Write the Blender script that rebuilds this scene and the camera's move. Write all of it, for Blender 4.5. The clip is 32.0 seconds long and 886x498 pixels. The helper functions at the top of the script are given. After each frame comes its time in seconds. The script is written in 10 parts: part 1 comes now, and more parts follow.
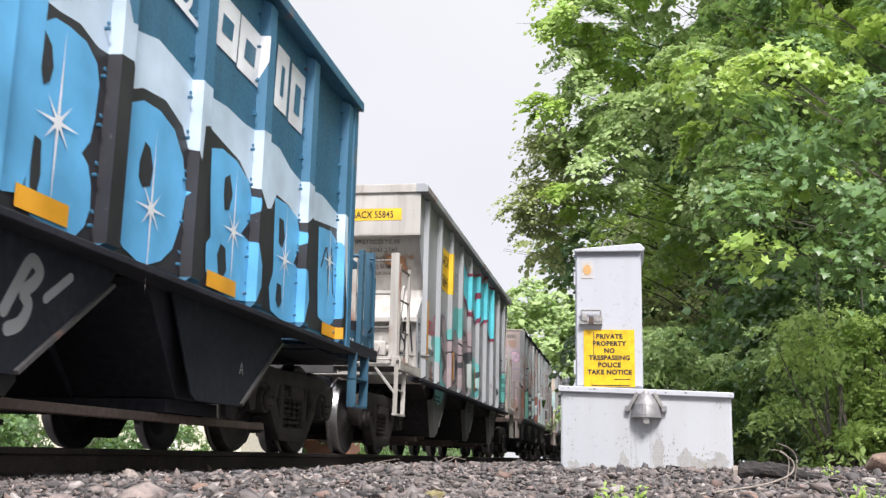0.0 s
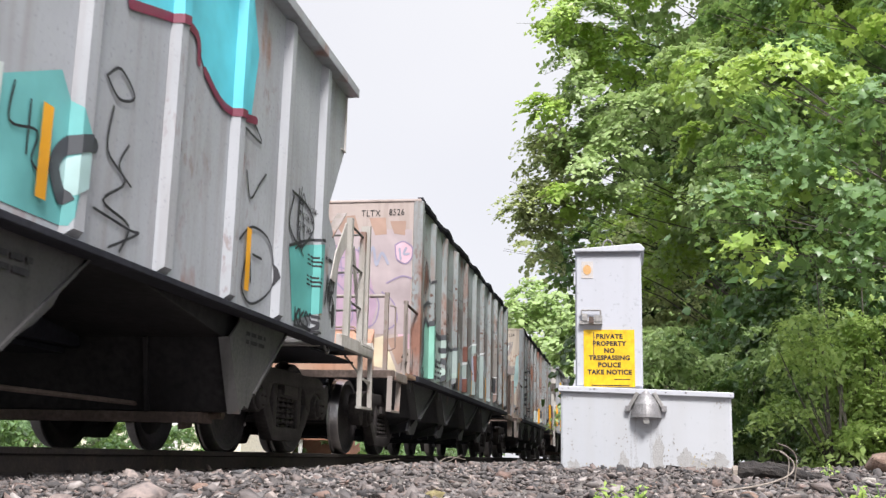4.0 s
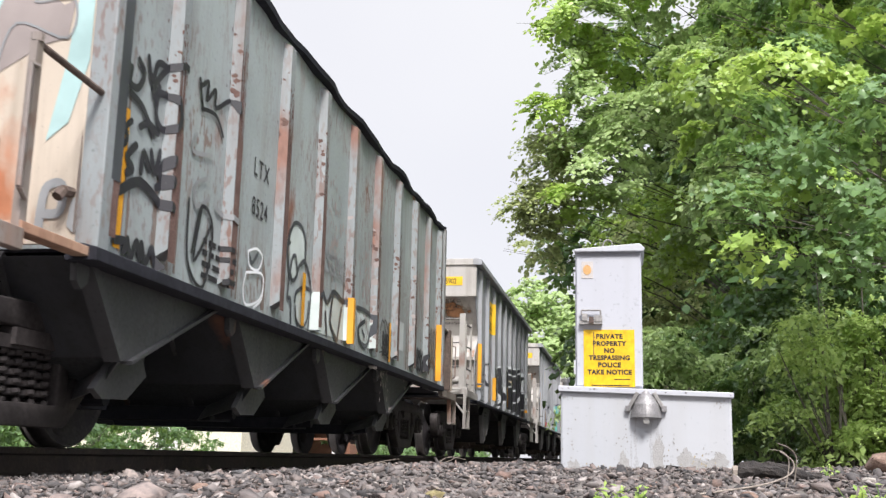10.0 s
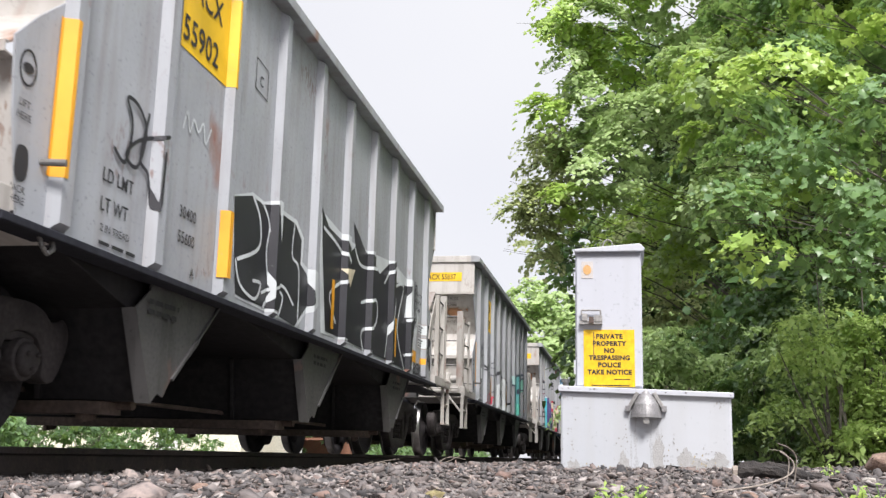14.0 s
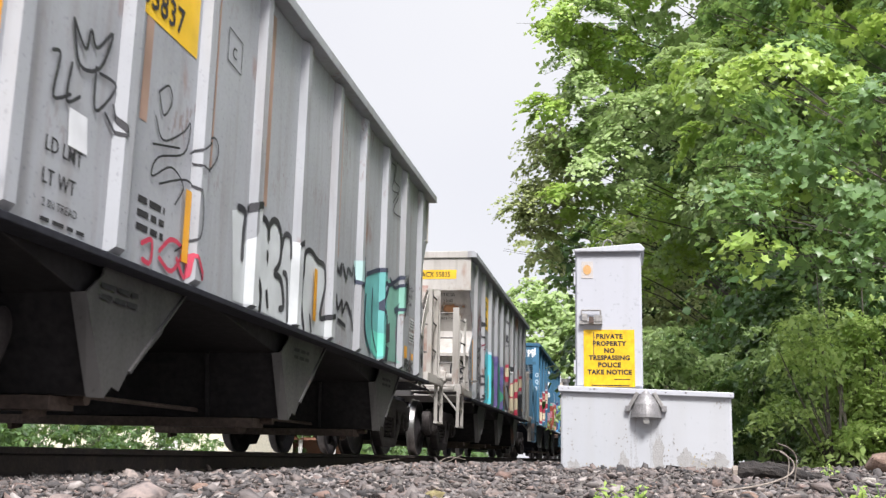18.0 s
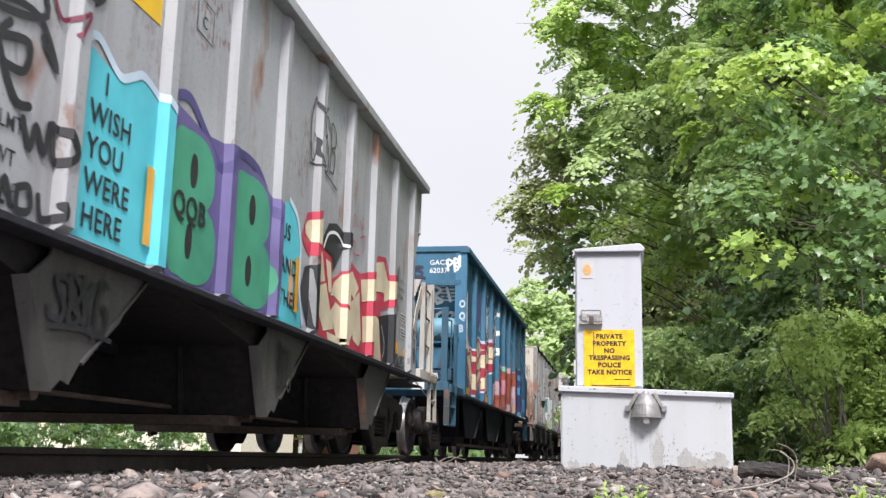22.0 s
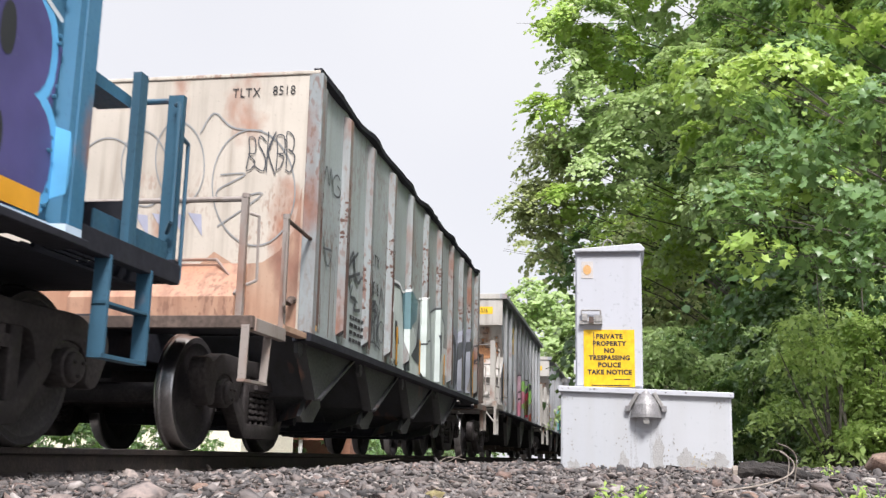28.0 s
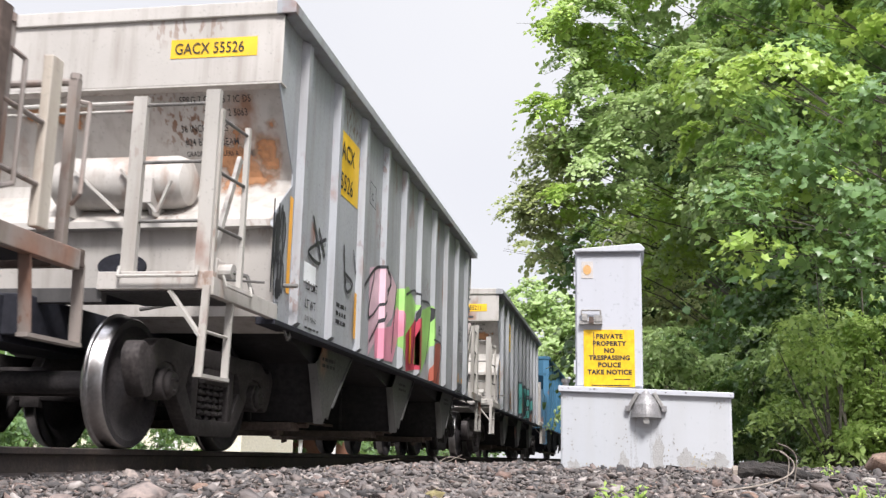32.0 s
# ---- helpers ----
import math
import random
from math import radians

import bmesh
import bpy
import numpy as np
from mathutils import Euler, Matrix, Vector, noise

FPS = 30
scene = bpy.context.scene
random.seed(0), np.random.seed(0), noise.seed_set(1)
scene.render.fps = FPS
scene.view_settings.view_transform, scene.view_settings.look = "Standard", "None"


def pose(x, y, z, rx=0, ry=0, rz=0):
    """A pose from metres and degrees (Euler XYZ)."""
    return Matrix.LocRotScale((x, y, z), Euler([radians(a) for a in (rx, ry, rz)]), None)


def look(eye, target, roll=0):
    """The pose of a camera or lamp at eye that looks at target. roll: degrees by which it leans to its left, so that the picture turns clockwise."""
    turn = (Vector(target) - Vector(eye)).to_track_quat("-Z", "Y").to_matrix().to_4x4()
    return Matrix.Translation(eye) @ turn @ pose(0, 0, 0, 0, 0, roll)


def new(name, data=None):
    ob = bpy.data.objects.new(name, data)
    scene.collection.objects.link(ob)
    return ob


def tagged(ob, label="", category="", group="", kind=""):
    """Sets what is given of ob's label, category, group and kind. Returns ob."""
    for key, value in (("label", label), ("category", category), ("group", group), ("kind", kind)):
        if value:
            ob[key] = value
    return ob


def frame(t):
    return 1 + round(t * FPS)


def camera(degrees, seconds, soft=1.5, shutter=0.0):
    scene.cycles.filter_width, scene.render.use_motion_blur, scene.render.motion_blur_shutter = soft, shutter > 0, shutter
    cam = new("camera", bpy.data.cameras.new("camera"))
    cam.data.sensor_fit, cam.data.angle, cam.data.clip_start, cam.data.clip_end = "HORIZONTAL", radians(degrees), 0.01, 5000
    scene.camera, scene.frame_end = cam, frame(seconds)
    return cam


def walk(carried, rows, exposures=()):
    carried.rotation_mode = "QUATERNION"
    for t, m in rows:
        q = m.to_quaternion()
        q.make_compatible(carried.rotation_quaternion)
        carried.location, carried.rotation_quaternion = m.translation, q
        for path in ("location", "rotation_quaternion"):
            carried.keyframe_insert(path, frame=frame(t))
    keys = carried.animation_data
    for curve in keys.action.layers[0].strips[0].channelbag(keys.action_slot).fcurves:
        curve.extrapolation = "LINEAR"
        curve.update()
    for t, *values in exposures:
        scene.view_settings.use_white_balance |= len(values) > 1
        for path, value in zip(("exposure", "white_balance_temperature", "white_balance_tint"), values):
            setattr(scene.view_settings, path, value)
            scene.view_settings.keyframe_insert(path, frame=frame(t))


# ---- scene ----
# The camera rests on the ballast, at the height of the rail heads; z = 0 is the top of the rails.
cam = camera(46.48, 32.0, soft=1.4, shutter=0.15)
EYE = look((0, 0, 0), (-0.1721, 0.9652, 0.1968), 1.28)
walk(cam, [(0.0, EYE), (32.0, EYE)], exposures=[(0.0, 0.75), (32.0, 0.75)])

# ---- light: a bright hazy sky and a soft, low, warm sun behind the camera ----
SUN_ELEVATION, SUN_AZIMUTH = 50.0, 160.0          # azimuth clockwise from +y
world = bpy.data.worlds.new("sky")
scene.world = world
world.use_nodes = True
wn, wl = world.node_tree.nodes, world.node_tree.links
wn.clear()
sky = wn.new("ShaderNodeTexSky")
sky.sky_type, sky.sun_disc = "NISHITA", False
sky.sun_elevation, sky.sun_rotation = radians(SUN_ELEVATION), radians(SUN_AZIMUTH)
sky.dust_density, sky.air_density = 3.0, 1.0
scaled = wn.new("ShaderNodeMix")
scaled.data_type, scaled.blend_type = "RGBA", "MULTIPLY"
scaled.inputs[0].default_value = 1.0
scaled.inputs[7].default_value = (0.1, 0.1, 0.1, 1)
cloud = wn.new("ShaderNodeTexNoise")
cloud.inputs["Scale"].default_value, cloud.inputs["Detail"].default_value = 1.6, 3.0
ramp = wn.new("ShaderNodeValToRGB")
ramp.color_ramp.elements[0].position, ramp.color_ramp.elements[0].color = 0.3, (0.80, 0.80, 0.87, 1)
ramp.color_ramp.elements[1].position, ramp.color_ramp.elements[1].color = 0.7, (0.93, 0.925, 0.96, 1)
haze = wn.new("ShaderNodeMix")
haze.data_type = "RGBA"
haze.inputs[0].default_value = 0.88
back = wn.new("ShaderNodeBackground")
# an overcast sky grows brighter towards the zenith
where = wn.new("ShaderNodeTexCoord")
split = wn.new("ShaderNodeSeparateXYZ")
lift = wn.new("ShaderNodeMapRange")
lift.inputs[1].default_value, lift.inputs[2].default_value = 0.42, 1.0
lift.inputs[3].default_value, lift.inputs[4].default_value = 0.655, 1.9
wl.new(where.outputs["Generated"], split.inputs[0])
wl.new(split.outputs[2], lift.inputs[0])
wl.new(lift.outputs[0], back.inputs[1])
wout = wn.new("ShaderNodeOutputWorld")
wl.new(sky.outputs[0], scaled.inputs[6])
wl.new(cloud.outputs[0], ramp.inputs[0])
wl.new(scaled.outputs[2], haze.inputs[6])
wl.new(ramp.outputs[0], haze.inputs[7])
wl.new(haze.outputs[2], back.inputs[0])
wl.new(back.outputs[0], wout.inputs[0])

sun_lamp = new("sun", bpy.data.lights.new("sun", "SUN"))
sun_lamp.data.energy, sun_lamp.data.angle, sun_lamp.data.color = 3.4, radians(14), (1.0, 0.955, 0.93)
az, el = radians(SUN_AZIMUTH), radians(SUN_ELEVATION)
SUN_FROM = Vector((math.sin(az) * math.cos(el), math.cos(az) * math.cos(el), math.sin(el)))
sun_lamp.matrix_world = look(SUN_FROM * 60, (0, 0, 0))


# ---- materials ----
def material(name, rough=0.6, metal=0.0):
    m = bpy.data.materials.new(name)
    m.use_nodes = True
    b = m.node_tree.nodes["Principled BSDF"]
    b.inputs["Roughness"].default_value, b.inputs["Metallic"].default_value = rough, metal
    return m, m.node_tree.nodes, m.node_tree.links, b


def rgba(c):
    return (c[0], c[1], c[2], 1)


def noise_tex(n, l, scale, detail=4.0, stretch=None, space="Object", offset=None):
    co = n.new("ShaderNodeTexCoord")
    mp = n.new("ShaderNodeMapping")
    if stretch:
        mp.inputs["Scale"].default_value = stretch
    tx = n.new("ShaderNodeTexNoise")
    tx.inputs["Scale"].default_value, tx.inputs["Detail"].default_value = scale, detail
    l.new(co.outputs[space], mp.inputs["Vector"])
    if offset:
        l.new(offset, mp.inputs["Location"])
    l.new(mp.outputs[0], tx.inputs["Vector"])
    return tx.outputs[0]


def stepped(n, l, value, lo, hi):
    r = n.new("ShaderNodeMapRange")
    r.inputs[1].default_value, r.inputs[2].default_value = lo, hi
    l.new(value, r.inputs[0])
    return r.outputs[0]


def mixed(n, l, fac, a, b, mode="MIX"):
    m = n.new("ShaderNodeMix")
    m.data_type, m.blend_type = "RGBA", mode
    for sock, v in ((m.inputs[0], fac), (m.inputs[6], a), (m.inputs[7], b)):
        if isinstance(v, (int, float)):
            sock.default_value = v
        elif isinstance(v, tuple):
            sock.default_value = rgba(v)
        else:
            l.new(v, sock)
    return m.outputs[2]


def bumped(n, l, b, value, strength=0.2, distance=0.01):
    bp = n.new("ShaderNodeBump")
    bp.inputs["Strength"].default_value, bp.inputs["Distance"].default_value = strength, distance
    l.new(value, bp.inputs["Height"])
    l.new(bp.outputs[0], b.inputs["Normal"])


def painted(name, base, dirt=(0.16, 0.12, 0.09), rust=0.0, rough=0.5, dirty=0.5, fade=None, rust_colour=(0.15, 0.075, 0.055), flakes=0.0):
    """Weathered paint on steel: faded patches, streaks of grime that run down, and rust."""
    m, n, l, b = material(name, rough)
    fade = fade or tuple(min(1, c * 1.22 + 0.02) for c in base)
    info = n.new("ShaderNodeObjectInfo")
    cmb = n.new("ShaderNodeCombineXYZ")
    mul = n.new("ShaderNodeMath")
    mul.operation = "MULTIPLY"
    mul.inputs[1].default_value = 37.0
    l.new(info.outputs["Random"], mul.inputs[0])
    for i in range(3):
        l.new(mul.outputs[0], cmb.inputs[i])
    col = mixed(n, l, stepped(n, l, noise_tex(n, l, 0.9, 5, offset=cmb.outputs[0]), 0.35, 0.7), base, fade)
    streak = stepped(n, l, noise_tex(n, l, 1.0, 5, (9.0, 9.0, 0.7), offset=cmb.outputs[0]), 0.48, 0.75)
    sm = n.new("ShaderNodeMath")
    sm.operation = "MULTIPLY"
    sm.inputs[1].default_value = dirty
    l.new(streak, sm.inputs[0])
    col = mixed(n, l, sm.outputs[0], col, dirt)
    fine = noise_tex(n, l, 38.0, 6)
    col = mixed(n, l, stepped(n, l, fine, 0.62, 0.78), col, tuple(c * 0.7 for c in base))
    if rust > 0:
        patch = stepped(n, l, noise_tex(n, l, 1.7, 9, (1.0, 1.0, 0.55), offset=cmb.outputs[0]), 0.66 - 0.2 * rust, 0.74 - 0.14 * rust)
        col = mixed(n, l, patch, col, mixed(n, l, noise_tex(n, l, 9.0, 5), rust_colour, tuple(c * 2.1 for c in rust_colour)))
    if flakes > 0:
        # paint lifting off in small upright specks, in patches
        big = stepped(n, l, noise_tex(n, l, 1.1, 4, offset=cmb.outputs[0]), 0.62 - 0.2 * flakes, 0.75)
        specks = stepped(n, l, noise_tex(n, l, 13.0, 8, (2.0, 2.0, 0.8), offset=cmb.outputs[0]), 0.52, 0.60)
        both = n.new("ShaderNodeMath")
        both.operation = "MULTIPLY"
        l.new(big, both.inputs[0])
        l.new(specks, both.inputs[1])
        col = mixed(n, l, both.outputs[0], col, tuple(c * 1.1 for c in rust_colour))
    l.new(col, b.inputs["Base Color"])
    l.new(stepped(n, l, fine, -1.0 + rough, 1.0 + rough), b.inputs["Roughness"])
    bumped(n, l, b, noise_tex(n, l, 3.0, 6), 0.25, 0.02)
    return m


def sprayed(name, base, thin=0.0):
    """Spray paint: slightly mottled and worn through in specks."""
    m, n, l, b = material(name, 0.45)
    col = mixed(n, l, stepped(n, l, noise_tex(n, l, 2.2, 6), 0.3, 0.7), tuple(c * 0.78 for c in base), tuple(min(1, c * 1.18 + 0.01) for c in base))
    col = mixed(n, l, stepped(n, l, noise_tex(n, l, 26.0, 7), 0.66, 0.9), col, tuple(0.5 * c + 0.13 for c in base))
    l.new(col, b.inputs["Base Color"])
    return m


def mottled(name, a, b_colour, scale=6.0, rough=0.8, metal=0.0, bump=0.3, space="Object", gloss=0.5):
    m, n, l, b = material(name, rough, metal)
    b.inputs["Specular IOR Level"].default_value = gloss
    col = mixed(n, l, stepped(n, l, noise_tex(n, l, scale, 7, space=space), 0.35, 0.68), a, b_colour)
    col = mixed(n, l, stepped(n, l, noise_tex(n, l, scale * 9, 4, space=space), 0.3, 0.8), col, tuple(c * 0.62 for c in a), "MIX")
    l.new(col, b.inputs["Base Color"])
    bumped(n, l, b, noise_tex(n, l, scale * 5, 6, space=space), bump, 0.01)
    return m


def stone_material(name):
    m, n, l, b = material(name, 0.9)
    geo = n.new("ShaderNodeNewGeometry")
    r = n.new("ShaderNodeValToRGB")
    r.color_ramp.interpolation = "LINEAR"
    e = r.color_ramp.elements
    e[0].position, e[0].color = 0.0, (0.026, 0.026, 0.029, 1)
    e[1].position, e[1].color = 1.0, (0.30, 0.24, 0.21, 1)
    for p, c in ((0.2, (0.078, 0.071, 0.07, 1)), (0.5, (0.15, 0.132, 0.128, 1)), (0.68, (0.20, 0.155, 0.138, 1)), (0.8, (0.235, 0.215, 0.208, 1)), (0.88, (0.21, 0.135, 0.11, 1)), (0.94, (0.40, 0.37, 0.355, 1))):
        k = e.new(p)
        k.color = c
    l.new(geo.outputs["Random Per Island"], r.inputs[0])
    col = mixed(n, l, stepped(n, l, noise_tex(n, l, 45.0, 6), 0.4, 0.8), r.outputs[0], (0.11, 0.10, 0.098))
    l.new(col, b.inputs["Base Color"])
    bumped(n, l, b, noise_tex(n, l, 70.0, 6), 0.5, 0.01)
    return m


def leaf_material(name, dark, light, glow=(0.35, 0.5, 0.10)):
    m, n, l, b = material(name, 0.36)
    geo = n.new("ShaderNodeNewGeometry")
    col = mixed(n, l, geo.outputs["Random Per Island"], dark, light)
    col = mixed(n, l, stepped(n, l, noise_tex(n, l, 0.7, 3), 0.35, 0.7), col, mixed(n, l, 0.5, col, light))
    l.new(col, b.inputs["Base Color"])
    tr = n.new("ShaderNodeBsdfTranslucent")
    l.new(mixed(n, l, 0.55, col, glow), tr.inputs[0])
    mx = n.new("ShaderNodeMixShader")
    mx.inputs[0].default_value = 0.42
    out = n["Material Output"]
    l.new(b.outputs[0], mx.inputs[1])
    l.new(tr.outputs[0], mx.inputs[2])
    l.new(mx.outputs[0], out.inputs[0])
    return m


def rust_bloom(name, colour):
    """A soft-edged bloom of rust that thins out into the paint round it."""
    m, n, l, b = material(name, 0.85)
    l.new(mixed(n, l, noise_tex(n, l, 14.0, 6), colour, tuple(c * 1.6 for c in colour)), b.inputs["Base Color"])
    tc = n.new("ShaderNodeTexCoord")
    near = n.new("ShaderNodeVectorMath")
    near.operation = "DISTANCE"
    flat = n.new("ShaderNodeVectorMath")
    flat.operation = "MULTIPLY"
    flat.inputs[1].default_value = (1, 0, 1)
    l.new(tc.outputs["Generated"], flat.inputs[0])
    l.new(flat.outputs[0], near.inputs[0])
    near.inputs[1].default_value = (0.5, 0, 0.5)
    edge = n.new("ShaderNodeMath")
    edge.operation = "SUBTRACT"
    l.new(stepped(n, l, noise_tex(n, l, 7.0, 8), 0.25, 0.75), edge.inputs[0])
    l.new(stepped(n, l, near.outputs["Value"], 0.12, 0.52), edge.inputs[1])
    mx = n.new("ShaderNodeMixShader")
    l.new(stepped(n, l, edge.outputs[0], -0.12, 0.5), mx.inputs[0])
    l.new(n.new("ShaderNodeBsdfTransparent").outputs[0], mx.inputs[1])
    l.new(b.outputs[0], mx.inputs[2])
    l.new(mx.outputs[0], n["Material Output"].inputs[0])
    return m


M_BLOOM = rust_bloom("orange_rust_bloom", (0.34, 0.17, 0.085))
M_WORN_RAIL = painted("worn_handrail_paint", (0.235, 0.205, 0.19), rust=0.6, flakes=0.7, dirty=0.6, rust_colour=(0.16, 0.085, 0.06))
M_TANK_BLUE = painted("oversprayed_blue_paint", (0.09, 0.24, 0.33), fade=(0.30, 0.40, 0.44), rust=0.05, dirty=0.3, dirt=(0.04, 0.09, 0.12))
M_GREY_RAIL = painted("grey_rail_paint", (0.37, 0.355, 0.335), flakes=0.3, rust=0.3, dirty=0.5)
# Grey and sage sides hold the blue of skylight in their paint.
GREY = (0.298, 0.312, 0.338)
M_GREY = painted("grey_car_paint", GREY, rust=0.12, dirty=0.35, flakes=0.15)
# the same grey for the ends, paler and warmer: sunlight put into the colour
M_GREY_END = painted("sunlit_grey_paint", (0.425, 0.405, 0.385), flakes=0.25, rust=0.22, dirty=0.4, rust_colour=(0.19, 0.11, 0.075))
M_SAGE = painted("sage_car_paint", (0.283, 0.322, 0.33), rust=0.2, flakes=0.9, dirty=0.4, dirt=(0.17, 0.125, 0.10))
M_SAGE_RIB = painted("sage_rib_paint", (0.22, 0.245, 0.255), rust=0.6, flakes=1.6, dirty=0.6, dirt=(0.15, 0.09, 0.07))
M_CREAM = painted("cream_car_paint", (0.47, 0.41, 0.34), rust=0.25, flakes=0.3, dirty=0.45, rust_colour=(0.26, 0.11, 0.06))
M_PINKEND = painted("pink_car_paint", (0.40, 0.33, 0.31), fade=(0.45, 0.38, 0.35), rust=0.2, dirty=0.45, rust_colour=(0.26, 0.11, 0.06))
M_RUSTEND = painted("rusty_car_paint", (0.44, 0.40, 0.35), rust=0.45, flakes=0.5, dirty=0.5, rust_colour=(0.21, 0.10, 0.065))
M_BLUE = painted("blue_car_paint", (0.03, 0.115, 0.20), rust=0.08, dirty=0.35, fade=(0.045, 0.155, 0.25), dirt=(0.03, 0.05, 0.07))
M_BLUE_RIB = painted("blue_rib_paint", (0.036, 0.14, 0.245), rust=0.05, dirty=0.25, dirt=(0.03, 0.06, 0.09))
M_BLUE_DARK = painted("dark_blue_rail_paint", (0.025, 0.085, 0.14), rust=0.1, dirty=0.4, dirt=(0.02, 0.03, 0.04))
M_RUST_WASH = painted("rust_washed_paint", (0.40, 0.20, 0.125), rust=0.5, dirty=0.7, flakes=0.8, fade=(0.44, 0.31, 0.23), dirt=(0.16, 0.07, 0.05))
M_RUST = mottled("rusty_steel", (0.085, 0.062, 0.053), (0.17, 0.125, 0.105), 3.0, 0.85)
# Grimy parts under the cars; their shade is put into these dark colours too.
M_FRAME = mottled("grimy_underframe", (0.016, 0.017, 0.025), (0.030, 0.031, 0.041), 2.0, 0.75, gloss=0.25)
M_BAY = mottled("grimy_shaded_hopper_steel", (0.020, 0.019, 0.021), (0.042, 0.039, 0.042), 2.0, 0.7, gloss=0.25)
M_BAY_BLUE = mottled("grimy_shaded_blue_hopper_steel", (0.010, 0.013, 0.020), (0.020, 0.024, 0.034), 2.0, 0.7, gloss=0.25)
M_BAY_GREY = painted("shaded_grey_hopper_paint", (0.036, 0.038, 0.044), rust=0.1, dirty=0.6, dirt=(0.03, 0.03, 0.03))
M_GUSSET = painted("dusty_shaded_gusset_paint", (0.05, 0.051, 0.056), rust=0.12, dirty=0.7, dirt=(0.04, 0.04, 0.04))
M_GUSSET_PALE = painted("scuffed_shaded_gusset_paint", (0.052, 0.05, 0.051), dirty=0.7, dirt=(0.03, 0.03, 0.03), rust=0.15)
M_TRUCK = mottled("grimy_cast_steel", (0.036, 0.032, 0.033), (0.078, 0.068, 0.068), 4.0, 0.7, gloss=0.25)
M_WHEEL = mottled("dark_wheel_steel", (0.036, 0.034, 0.038), (0.074, 0.066, 0.068), 5.0, 0.6, gloss=0.25)
M_TREAD = mottled("polished_tread", (0.55, 0.54, 0.55), (0.38, 0.37, 0.38), 5.0, 0.28, 1.0, 0.05)
M_RAILTOP = mottled("polished_rail_head", (0.35, 0.34, 0.34), (0.2, 0.18, 0.17), 8.0, 0.35, 1.0, 0.05)
M_RAIL = mottled("rusty_rail", (0.035, 0.028, 0.027), (0.07, 0.05, 0.042), 6.0, 0.85)
M_TIE = mottled("weathered_tie", (0.05, 0.042, 0.036), (0.10, 0.085, 0.07), 5.0, 0.9)
M_STONE = stone_material("ballast_stone")
M_DIRT = mottled("gritty_ground", (0.13, 0.115, 0.105), (0.21, 0.19, 0.175), 7.0, 0.95, space="Object")
M_RUNG = mottled("worn_rung_steel", (0.13, 0.125, 0.12), (0.24, 0.23, 0.22), 12, 0.6)
M_YELLOW = sprayed("yellow_decal", (0.80, 0.50, 0.02))
M_ORANGE = sprayed("reflective_orange", (0.72, 0.34, 0.02))
SPRAY_WHITE = sprayed("white_reflective_paint", (0.66, 0.68, 0.70))
M_INK = mottled("stencil_ink", (0.014, 0.014, 0.018), (0.04, 0.04, 0.042), 20, 0.7)


